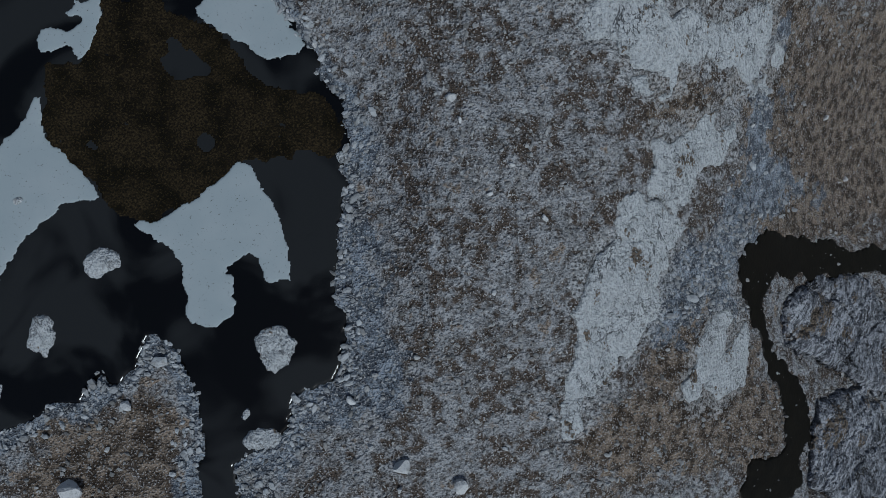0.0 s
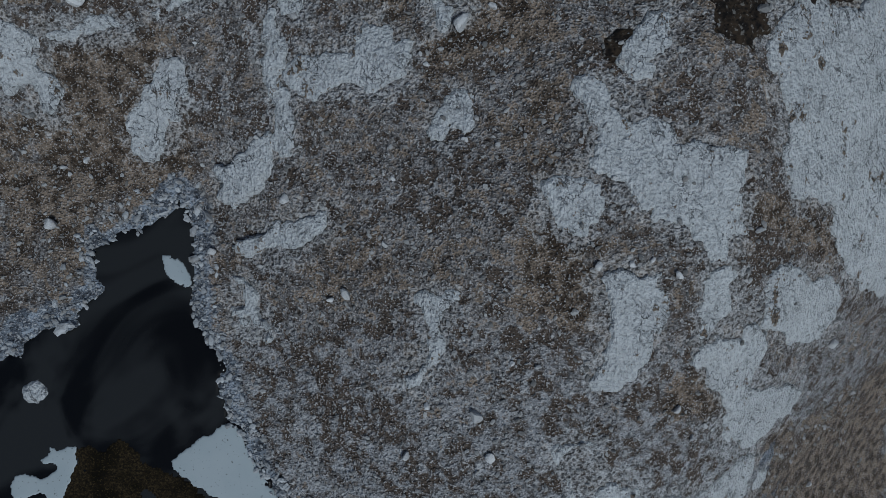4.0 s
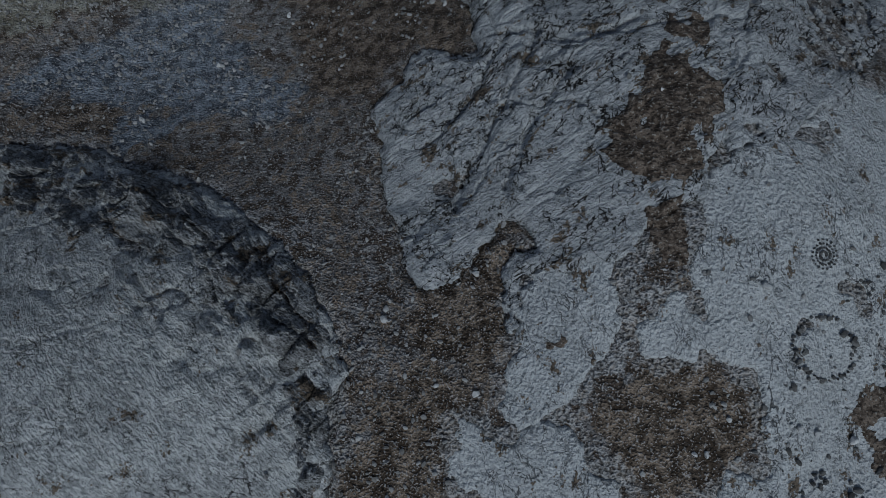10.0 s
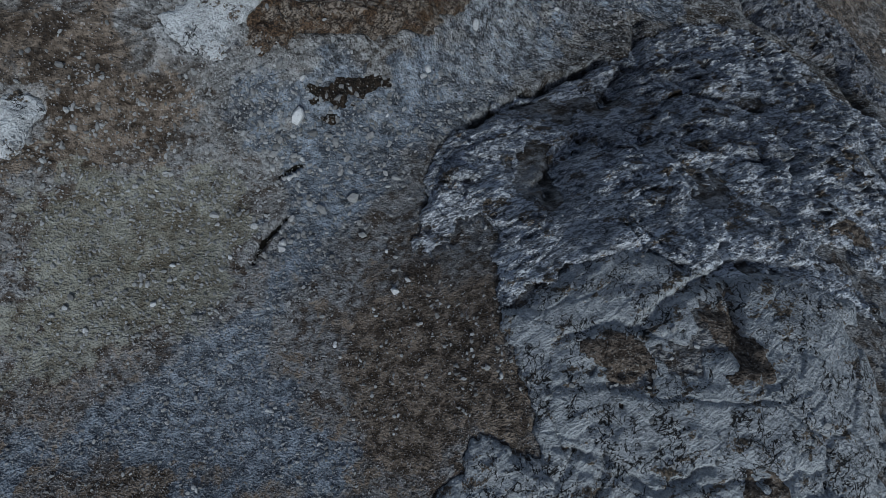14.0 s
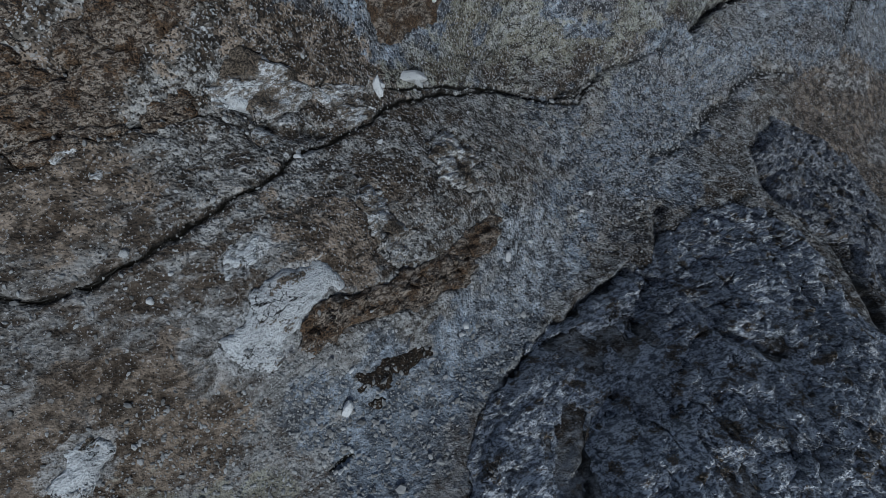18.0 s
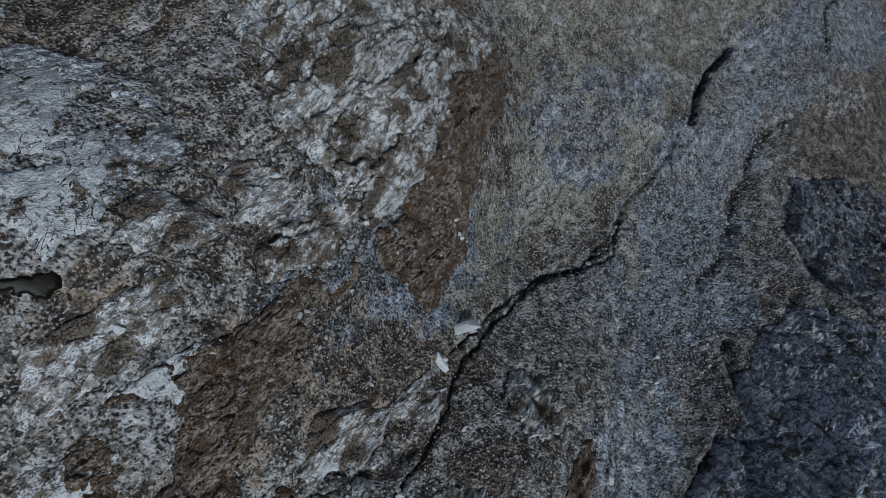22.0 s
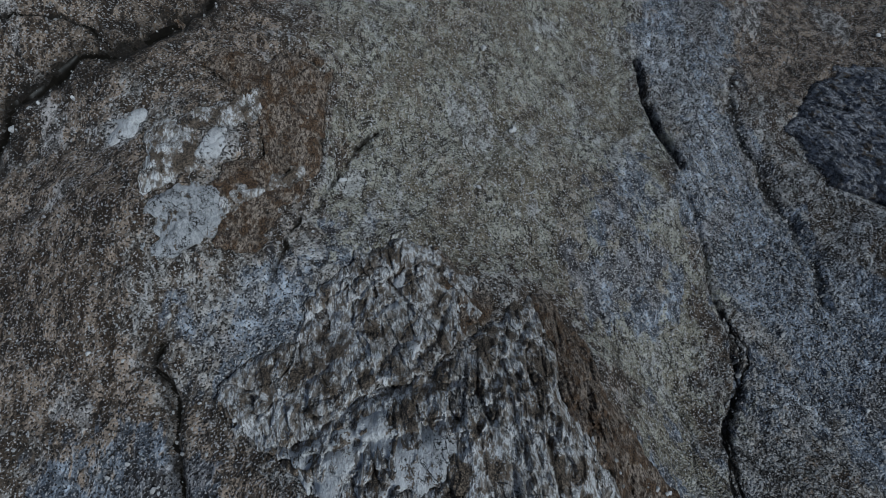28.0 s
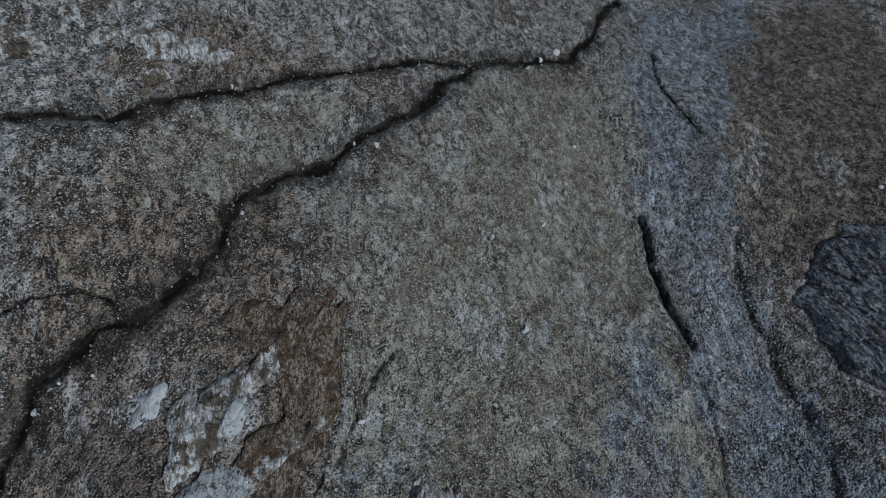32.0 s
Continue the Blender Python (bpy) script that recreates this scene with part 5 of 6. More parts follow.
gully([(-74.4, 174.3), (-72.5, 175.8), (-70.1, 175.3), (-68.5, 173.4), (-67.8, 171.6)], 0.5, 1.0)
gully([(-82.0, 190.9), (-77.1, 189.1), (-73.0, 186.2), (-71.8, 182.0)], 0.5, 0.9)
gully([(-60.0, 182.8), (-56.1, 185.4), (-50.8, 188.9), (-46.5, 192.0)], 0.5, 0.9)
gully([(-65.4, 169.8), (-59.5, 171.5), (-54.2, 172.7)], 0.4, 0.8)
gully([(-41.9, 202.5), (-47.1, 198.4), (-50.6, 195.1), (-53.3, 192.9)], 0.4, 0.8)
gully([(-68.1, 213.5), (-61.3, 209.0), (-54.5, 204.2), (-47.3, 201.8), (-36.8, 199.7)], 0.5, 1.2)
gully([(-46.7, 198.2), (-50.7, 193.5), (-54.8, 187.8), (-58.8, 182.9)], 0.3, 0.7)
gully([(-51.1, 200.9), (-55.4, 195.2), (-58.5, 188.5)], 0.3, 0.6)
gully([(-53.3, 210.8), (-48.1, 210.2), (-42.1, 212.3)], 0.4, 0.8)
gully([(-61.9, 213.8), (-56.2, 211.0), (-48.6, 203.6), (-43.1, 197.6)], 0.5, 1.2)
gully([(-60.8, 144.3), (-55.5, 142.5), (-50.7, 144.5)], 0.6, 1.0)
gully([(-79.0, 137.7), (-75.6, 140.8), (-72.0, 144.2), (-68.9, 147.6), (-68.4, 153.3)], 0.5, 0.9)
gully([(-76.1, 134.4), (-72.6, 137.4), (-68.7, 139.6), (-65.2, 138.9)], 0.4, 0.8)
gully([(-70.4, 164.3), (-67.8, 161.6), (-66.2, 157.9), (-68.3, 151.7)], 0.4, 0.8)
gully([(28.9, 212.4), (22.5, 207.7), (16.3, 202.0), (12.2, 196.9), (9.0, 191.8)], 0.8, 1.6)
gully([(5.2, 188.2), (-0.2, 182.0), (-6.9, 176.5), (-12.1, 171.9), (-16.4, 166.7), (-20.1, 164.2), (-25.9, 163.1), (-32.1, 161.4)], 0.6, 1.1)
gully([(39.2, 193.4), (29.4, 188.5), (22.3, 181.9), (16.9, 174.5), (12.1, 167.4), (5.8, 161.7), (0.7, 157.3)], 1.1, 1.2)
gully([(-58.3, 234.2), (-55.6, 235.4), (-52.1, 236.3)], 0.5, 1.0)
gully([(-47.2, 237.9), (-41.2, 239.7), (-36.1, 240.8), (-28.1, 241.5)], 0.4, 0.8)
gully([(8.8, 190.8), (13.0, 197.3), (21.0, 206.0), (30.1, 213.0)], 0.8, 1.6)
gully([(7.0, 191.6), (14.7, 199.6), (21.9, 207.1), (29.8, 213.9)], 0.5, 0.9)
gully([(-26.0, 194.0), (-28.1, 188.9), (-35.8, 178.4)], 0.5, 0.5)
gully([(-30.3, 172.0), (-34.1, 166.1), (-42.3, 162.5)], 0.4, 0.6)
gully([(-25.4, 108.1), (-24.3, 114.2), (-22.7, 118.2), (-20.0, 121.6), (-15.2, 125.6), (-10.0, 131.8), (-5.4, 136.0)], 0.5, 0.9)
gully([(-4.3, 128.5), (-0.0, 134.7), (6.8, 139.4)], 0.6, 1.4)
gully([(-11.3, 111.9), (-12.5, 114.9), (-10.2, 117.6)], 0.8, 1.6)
brook([(-73.4, 120.5), (-70.2, 120.9), (-68.0, 121.9), (-66.1, 123.8), (-63.5, 126.2), (-60.5, 129.6), (-58.8, 132.6), (-55.1, 136.3), (-53.0, 140.1), (-48.5, 145.3), (-44.1, 152.2), (-39.4, 156.1), (-30.9, 161.3), (-21.7, 163.1), (-16.3, 165.5), (-11.9, 170.9)], 0.39, 152)
brook([(-14.8, 167.8), (-15.1, 165.0), (-19.9, 162.9), (-29.0, 162.2), (-37.4, 158.5), (-42.8, 155.6), (-45.7, 153.5)], 0.38, 153)
brook([(-82.1, 275.4), (-73.3, 278.3), (-65.4, 281.6), (-59.8, 281.4), (-51.7, 279.2), (-43.0, 278.1), (-32.9, 279.0), (-23.8, 281.8), (-16.7, 281.2), (-10.1, 277.6), (-0.8, 275.4), (8.5, 273.9), (16.6, 272.2), (26.1, 271.0), (32.8, 270.7), (42.3, 264.3), (55.3, 253.2), (65.3, 250.9), (90.5, 253.4)], 1.5, 157)
brook([(-39.0, 321.1), (-32.2, 313.7), (-27.6, 307.8), (-21.2, 306.9), (-14.9, 303.8), (-8.4, 299.9), (-1.1, 297.1), (6.7, 292.1), (15.2, 286.7), (26.6, 278.8), (33.6, 271.3)], 1.1, 158)
brook([(-60.0, 294.0), (-54.2, 291.3), (-50.4, 287.8), (-48.4, 283.6), (-48.9, 279.8)], 0.37, 159)
brook([(-73.6, 238.1), (-75.8, 237.0), (-76.9, 232.7), (-78.5, 229.2), (-80.7, 227.2), (-82.2, 222.9), (-84.6, 220.6)], 0.60, 160)
# the next four are dark crevices, with stream water added in them
brook([(-57.0, 234.9), (-52.1, 237.4), (-48.7, 238.4)], 0.35, 161)
brook([(-35.1, 241.7), (-29.5, 241.4)], 0.41, 162)
brook([(-40.8, 98.4), (-40.5, 100.9), (-39.3, 103.5)], 0.34, 163)
brook([(-41.0, 107.7), (-39.3, 109.2)], 0.24, 164)
brook([(-77.1, 133.5), (-75.2, 135.0), (-73.0, 136.6), (-69.7, 137.5), (-67.9, 139.1), (-64.7, 141.8), (-61.4, 142.6), (-59.1, 142.0)], 0.23, 165)
brook([(76.2, 233.7), (66.5, 228.0), (62.7, 220.6), (58.8, 212.5)], 0.64, 167)

# ---- what covers the ground between ----
moss([(-19.8, 56.3), (-14.4, 56.6), (-11.9, 52.9), (-12.2, 48.4), (-13.7, 46.8), (-16.8, 45.6), (-19.0, 49.0), (-20.7, 51.4), (-19.7, 53.9)])
moss([(-29.1, 51.5), (-26.0, 50.7), (-23.8, 49.1), (-21.4, 48.9), (-21.4, 45.5), (-28.6, 43.8)])
moss([(-25.1, 42.4), (-17.4, 45.1), (-16.8, 43.2), (-19.7, 37.9), (-16.3, 38.2), (-17.0, 34.3), (-22.2, 30.8), (-28.3, 28.0), (-30.9, 35.4), (-24.2, 37.8)])
moss([(-26.9, 41.8), (-19.8, 41.9), (-19.4, 36.9), (-16.4, 35.9), (-19.0, 32.0), (-24.6, 30.8), (-28.8, 27.0)])
moss([(-27.5, -13.3), (-20.1, -9.4), (-18.2, -11.3), (-17.0, -14.3), (-17.5, -17.3), (-29.8, -17.5)])
moss([(9.4, -12.8), (12.0, -9.8), (15.3, -6.1), (17.5, -4.7), (23.0, -5.0), (27.9, -11.7), (28.0, -16.3), (23.8, -17.8), (10.3, -16.6)])
moss([(15.1, 11.6), (21.8, 12.9), (21.5, 10.7), (15.3, 8.8)])
moss([(21.5, 14.7), (25.7, 17.8), (43.7, 22.5), (49.4, 1.2), (22.6, 0.9), (19.9, 4.4), (22.5, 7.7)])
moss([(17.9, 35.7), (23.3, 35.9), (26.7, 31.7), (23.8, 30.5), (20.1, 30.9)])
moss([(5.7, 32.0), (9.0, 31.7), (10.1, 29.2), (9.5, 27.2), (5.9, 29.1)])
moss([(13.6, 24.0), (17.8, 24.0), (19.0, 21.8), (14.9, 21.9)])
moss([(2.5, 53.1), (6.2, 53.9), (6.7, 49.8), (3.3, 49.1)])
moss([(2.3, 47.1), (5.4, 47.4), (6.0, 45.6), (7.6, 42.7), (3.2, 40.8), (-0.7, 40.9)])
moss([(-9.2, 77.3), (-7.1, 77.2), (-7.0, 73.9), (-6.8, 69.8), (-12.6, 70.5), (-13.1, 72.3), (-9.9, 74.5)])
moss([(-1.6, 68.4), (0.0, 70.8), (2.5, 73.6), (5.7, 73.1), (7.5, 70.7), (7.5, 67.8), (4.8, 65.9), (1.4, 64.7), (-1.5, 66.5)])
moss([(-21.2, 51.0), (-18.9, 55.6), (-15.1, 56.9), (-12.9, 58.8), (-10.8, 53.4)])
moss([(-31.4, 51.6), (-28.3, 51.3), (-25.6, 49.4), (-30.7, 47.5)])
moss([(-17.0, 68.0), (-14.5, 69.4), (-9.4, 66.4), (-8.9, 61.9), (-11.6, 59.2), (-14.6, 60.0)])
moss([(-4.4, 62.4), (0.6, 63.8), (2.4, 61.8), (1.7, 57.8), (-2.4, 56.6), (-5.4, 60.9)])
moss([(-29.2, 93.2), (-17.9, 98.2), (-13.5, 92.1), (-16.1, 90.7), (-20.9, 84.6), (-26.7, 86.9)])
moss([(-59.1, 95.4), (-42.0, 102.3), (-40.8, 95.9), (-47.7, 88.8), (-54.6, 84.5)])
moss([(-47.5, 80.5), (-44.6, 84.9), (-39.0, 85.7), (-36.6, 79.6), (-44.8, 76.8), (-49.0, 75.8)])
moss([(-66.1, 116.0), (-58.8, 121.3), (-54.7, 114.5), (-50.0, 112.1), (-52.5, 107.5), (-59.8, 105.6), (-64.3, 108.1)])
moss([(-76.9, 140.0), (-64.1, 146.4), (-62.8, 141.9), (-68.1, 138.1), (-75.8, 134.2)])
moss([(-68.7, 109.5), (-65.0, 112.2), (-55.0, 113.9), (-49.0, 106.4), (-62.7, 100.8), (-66.9, 101.5)])
moss([(-78.5, 140.7), (-72.7, 142.4), (-69.1, 150.2), (-59.7, 161.7), (-56.1, 157.9), (-62.6, 149.1), (-68.0, 142.0), (-77.6, 135.5)])
moss([(-78.7, 170.1), (-74.9, 171.0), (-75.2, 165.7), (-78.0, 163.7), (-79.1, 165.6)])
moss([(-79.0, 168.5), (-75.9, 169.9), (-75.0, 165.6), (-78.5, 164.3)])
moss([(-27.7, 332.2), (0.7, 314.2), (9.6, 291.7), (-14.9, 303.8), (-36.3, 320.0)])
moss([(-36.1, 287.7), (-18.4, 279.4), (-30.3, 255.0), (-37.0, 251.1), (-43.2, 263.7), (-47.4, 278.0)])
moss([(99.9, 244.8), (147.5, 184.0), (63.5, 171.7), (45.8, 192.6), (71.7, 207.2)])
moss([(-70.9, 132.1), (-58.9, 140.9), (-54.4, 137.3), (-60.7, 130.4), (-67.9, 124.7), (-72.5, 123.0), (-74.3, 128.5)])
moss([(-51.8, 133.2), (-45.1, 138.5), (-42.0, 131.4), (-46.2, 129.5)])
moss([(-68.0, 276.0), (-52.2, 255.1), (-63.5, 253.5), (-72.6, 245.4), (-79.8, 230.4), (-88.9, 229.4), (-92.2, 236.6)])
moss([(-77.1, 229.7), (-72.3, 213.8), (-70.1, 204.0), (-69.2, 198.9), (-78.8, 204.0), (-84.7, 216.5)])
grass([(-14.3, 274.7), (4.2, 270.1), (40.7, 263.2), (59.0, 245.5), (40.3, 219.0), (25.7, 209.0), (7.2, 191.2), (-12.1, 172.3), (-50.4, 234.0), (-39.1, 244.7), (-26.7, 249.6), (-27.0, 263.7)])
grass([(-27.2, 303.4), (-14.1, 298.0), (1.8, 290.6), (7.9, 276.7), (-14.5, 280.5), (-22.3, 283.7), (-28.3, 295.0)])
grass([(-32.9, 210.4), (-5.5, 218.9), (12.4, 209.9), (-6.7, 177.3), (-19.9, 162.9), (-43.7, 160.7), (-44.4, 170.2), (-37.0, 187.4), (-35.1, 201.2)])
grass([(-39.7, 240.2), (-10.2, 236.7), (14.4, 214.4), (1.1, 198.0), (-21.4, 195.6), (-33.4, 204.9), (-37.8, 214.3), (-44.0, 229.0)])
scree([(-40.3, 112.1), (-31.8, 120.8), (-25.6, 128.9), (-21.4, 136.9), (-18.6, 149.5), (-13.2, 167.2), (3.7, 186.0), (26.0, 209.0), (38.6, 214.3), (38.9, 203.5), (20.0, 181.7), (12.6, 165.1), (0.5, 146.2), (-11.6, 137.0), (-20.1, 123.2), (-24.3, 116.1)])
scree([(88.9, 254.8), (123.3, 219.1), (54.6, 201.1), (23.8, 182.4), (1.7, 158.8), (-12.1, 172.3), (6.9, 192.6), (23.1, 207.7), (53.9, 228.3)])
scree([(-31.4, 193.1), (1.4, 199.6), (-0.3, 191.6), (-16.7, 185.1), (-30.7, 185.4)])
scree([(-23.9, 195.0), (-0.9, 199.8), (-3.5, 192.0), (-26.4, 183.6), (-33.0, 188.4)])
scree([(-49.3, 115.8), (-43.0, 119.9), (-39.2, 112.7), (-33.7, 119.7), (-23.2, 131.6), (-14.3, 131.9), (-21.6, 119.8), (-28.9, 115.5), (-32.7, 106.0), (-35.9, 93.9), (-39.1, 87.6), (-44.1, 85.0), (-50.4, 81.1), (-46.5, 87.0), (-40.8, 94.9), (-41.2, 101.3)])
scree([(-51.1, 78.6), (-46.7, 84.0), (-41.5, 91.3), (-39.0, 97.1), (-35.6, 95.9), (-37.1, 83.0), (-38.7, 78.2), (-40.4, 82.3), (-47.5, 80.5)])
scree([(-6.6, 10.5), (-4.4, 7.2), (-4.4, -1.4), (-3.0, -9.4), (-13.6, -15.7), (-9.7, -10.3), (-6.7, -7.3), (-7.0, -2.1)])
stones([(17.1, 0.8), (22.4, 2.5), (21.8, -4.9), (15.7, -6.1), (15.1, -3.8)])
stones([(-43.8, 118.3), (-36.3, 119.8), (-35.1, 106.1), (-38.5, 101.9), (-42.2, 107.0)])
stones([(-93.8, 234.2), (-86.2, 230.7), (-80.8, 225.3), (-85.8, 215.9), (-79.7, 202.8), (-86.3, 204.9), (-101.0, 217.9)])
stones([(-50.8, 115.8), (-29.3, 123.1), (-20.6, 130.9), (-21.5, 122.8), (-27.7, 114.8), (-30.4, 103.9), (-41.2, 98.5), (-42.2, 110.7)])
stones([(-67.3, 241.2), (-56.3, 236.7), (-61.8, 231.6), (-72.4, 233.7)])
stones([(-66.8, 165.8), (-52.5, 179.3), (-42.1, 185.8), (-42.2, 173.0), (-51.2, 163.5), (-59.1, 158.6)])
stones([(22.8, 15.9), (24.9, 16.0), (24.0, 13.2), (28.3, 12.4), (25.9, 9.0), (33.7, 5.7), (26.1, 2.4), (24.1, -1.3), (18.5, -5.3), (16.9, -4.8), (19.9, 0.5), (20.9, 4.2), (23.6, 9.1), (22.2, 12.0)])
stones([(17.6, 0.8), (22.7, 0.0), (23.0, -5.0), (18.6, -6.3), (15.6, -4.6)])
stones([(-58.4, 236.1), (-52.2, 235.8), (-44.0, 234.8), (-53.4, 227.7), (-62.9, 224.6), (-69.7, 229.0), (-67.9, 235.0)])

moss([(-47.2, 304.0), (-5.6, 276.7), (-30.0, 278.8), (-44.5, 277.5), (-60.8, 281.0), (-68.6, 283.1)])
moss([(-75.2, 276.2), (-63.5, 270.3), (-65.6, 254.9), (-71.2, 247.0), (-75.3, 237.8), (-81.1, 231.6), (-95.3, 248.8)])
moss([(76.2, 204.6), (98.5, 176.2), (58.8, 168.0), (48.4, 178.4), (49.4, 191.4)])
moss([(16.6, 246.0), (33.0, 239.4), (27.6, 224.5), (11.4, 216.2), (5.6, 227.7)])
moss([(-30.5, 268.0), (-27.3, 260.6), (-34.6, 247.6), (-42.3, 243.0), (-45.3, 252.1)])
moss([(-93.0, 213.1), (-70.2, 210.8), (-68.6, 195.2), (-71.8, 189.1), (-87.4, 192.0)])
moss([(-68.3, 163.2), (-57.9, 167.2), (-49.0, 162.0), (-48.6, 154.8), (-54.5, 148.7), (-69.3, 156.7)])
moss([(45.2, 205.7), (106.1, 224.3), (60.4, 175.6), (35.9, 178.4)])
moss([(-78.9, 137.2), (-72.1, 139.1), (-64.6, 136.6), (-64.3, 130.2), (-72.5, 126.5), (-76.3, 125.3)])
moss([(-64.4, 111.7), (-57.8, 115.2), (-50.4, 114.4), (-49.5, 107.2), (-58.6, 102.0), (-62.6, 102.5)])
moss([(-35.2, 96.5), (-25.5, 102.7), (-17.3, 102.3), (-16.9, 95.2), (-13.3, 91.8), (-20.6, 85.7), (-29.3, 90.3)])
moss([(127.0, 214.6), (147.6, 184.0), (61.3, 168.8), (52.5, 180.1), (66.7, 199.3), (91.8, 209.5)])
scree([(-14.4, 165.7), (3.2, 181.0), (28.9, 195.5), (56.1, 211.9), (79.3, 239.0), (79.7, 221.8), (43.5, 193.9), (23.1, 181.1), (4.1, 154.5), (-19.5, 137.1), (-23.9, 133.3), (-26.5, 138.5), (-20.4, 150.4)])
scree([(34.7, 221.9), (33.2, 211.0), (5.2, 184.6), (-9.6, 171.8), (-19.8, 163.9), (-30.8, 159.7), (-17.0, 145.3), (3.2, 152.1), (11.0, 167.0), (26.1, 183.7), (52.0, 201.1), (49.9, 214.4)])
scree([(-23.1, 195.1), (-2.8, 197.6), (-0.9, 191.7), (-17.4, 175.2), (-32.8, 172.2), (-29.7, 182.4)])
scree([(-54.8, 79.7), (-47.8, 84.8), (-40.8, 93.5), (-37.9, 101.2), (-35.2, 97.0), (-37.8, 88.9), (-29.3, 87.1), (-24.1, 83.4), (-27.1, 81.1), (-36.4, 83.6), (-46.4, 82.2), (-53.3, 77.4)])
STONY_BEDS = [
    [(-61.7, 101.7), (-56.3, 104.6), (-48.4, 105.6), (-46.0, 110.1), (-40.8, 106.8), (-40.5, 98.8), (-41.6, 92.8), (-49.6, 88.9), (-57.3, 84.8)],
    [(-60.8, 112.9), (-52.5, 114.2), (-43.4, 116.8), (-41.4, 110.2), (-47.1, 103.1), (-55.7, 98.5), (-64.2, 99.6)],
    [(-51.7, 119.0), (-43.0, 122.6), (-39.9, 117.6), (-40.6, 106.6), (-46.0, 107.0), (-50.6, 112.6)],
]
grass(STONY_BEDS[0])


def build_ground():
    """The hillside as one sheet: finer under the near plateau, coarser on the far slopes, with a wide rim to the horizon."""
    across = np.array([(-34, -38, 54), (40, -42, 50), (60, -58, 42), (80, -74, 36), (120, -90, 52), (160, -98, 108), (190, -108, 160), (250, -112, 145), (290, -100, 90), (372, -84, 60)], float)
    rows, y = [], -34.0
    while y < 372:
        rows.append(y)
        y += (np.interp(y, across[:, 0], across[:, 2]) - np.interp(y, across[:, 0], across[:, 1])) / 600
    rim = np.array([6.0, 30.0, 120.0, 500.0, 2500.0])
    ys = np.concatenate([rows[0] - rim[::-1], rows, rows[-1] + rim])
    inner = np.clip(ys, rows[0], rows[-1])
    left, right = np.interp(inner, across[:, 0], across[:, 1]), np.interp(inner, across[:, 0], across[:, 2])
    u = np.linspace(0, 1, 601)
    x = left[:, None] * (1 - u) + right[:, None] * u
    x = np.concatenate([left[:, None] - rim[::-1], x, right[:, None] + rim], 1)
    y = np.repeat(ys[:, None], x.shape[1], 1)
    shape = x.shape
    x, y = x.ravel(), y.ravel()
    z = ground_height(x, y)
    number = np.arange(x.size).reshape(shape)
    faces = np.stack([number[:-1, :-1], number[:-1, 1:], number[1:, 1:], number[1:, :-1]], -1).reshape(-1, 4)
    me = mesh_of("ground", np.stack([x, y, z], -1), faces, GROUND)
    cover = np.zeros((x.size, 4), np.float32)
    cover[:, 3] = 1
    cover[:, 0] = 0.22 + 0.22 * np.clip((y - 18) / 10, 0, 1) * np.clip((110 - y) / 25, 0, 1)
    for channel, kinds in enumerate((("moss",), ("grass",), ("scree", "stones"))):
        for kind in kinds:
            for outline in COVER[kind]:
                pts = np.asarray(outline)
                reach = 12.0 if pts[:, 1].max() < 70 else 30.0
                m = (x > pts[:, 0].min() - reach) & (x < pts[:, 0].max() + reach) & (y > pts[:, 1].min() - reach) & (y < pts[:, 1].max() + reach)
                c = coarse(y[m])
                d = inside(x[m], y[m], pts) + rough(x[m], y[m], 3.0, 5, 21) * (8.0 + 1.0 * c) + rough(x[m], y[m], 16.0, 5, 22) * 20.0 * c
                s = np.clip(0.5 + d / (3.5 + 6.5 * c) * 0.5, 0, 1)
                cover[m, channel] = np.maximum(cover[m, channel], s * s * (3 - 2 * s))
    for s in POND:
        m = (x > s.low[0] - 3) & (x < s.high[0] + 3) & (y > s.low[1] - 3) & (y < s.high[1] + 3)
        shore = np.clip(1 + s.depth(x[m], y[m]) / (1.1 + 2.0 * wave(x[m] / 3, y[m] / 3, 25)), 0, 1)
        cover[m, 2] = np.maximum(cover[m, 2], shore)
    beside = np.zeros(x.size, np.float32)
    for s, name, *_ in QUEUE:
        if name in ("bedrock_slab", "bedrock_dome"):
            reach = 1.3 + 0.8 * s.warp
            m = (x > s.low[0] - reach) & (x < s.high[0] + reach) & (y > s.low[1] - reach) & (y < s.high[1] + reach)
            beside[m] = np.maximum(beside[m], np.clip(1.0 + inside(x[m], y[m], s.outline) / reach, 0, 1))
    wet_and_shade = np.zeros(x.size, np.float32)
    for line, width in BROOKS:
        pts = np.asarray(line)
        m = (x > pts[:, 0].min() - 4 * width) & (x < pts[:, 0].max() + 4 * width) & (y > pts[:, 1].min() - 4 * width) & (y < pts[:, 1].max() + 4 * width)
        far = near_line(x[m] + rough(x[m], y[m], 5 * width, 4, 31) * 4 * width, y[m] + rough(x[m], y[m], 5 * width, 4, 32) * 4 * width, pts)
        wet_and_shade[m] = np.maximum(wet_and_shade[m], np.clip((1.0 - far / width) * 3 + rough(x[m], y[m], 2.5 * width, 4, 33) * 5.0, 0, 1) * 0.95)
        if width > 0.5:
            wet_and_shade[m] = np.maximum(wet_and_shade[m], np.clip(2.6 - far / width + rough(x[m], y[m], 3.0 * width, 4, 36) * 5.0, 0, 1) * 0.55)
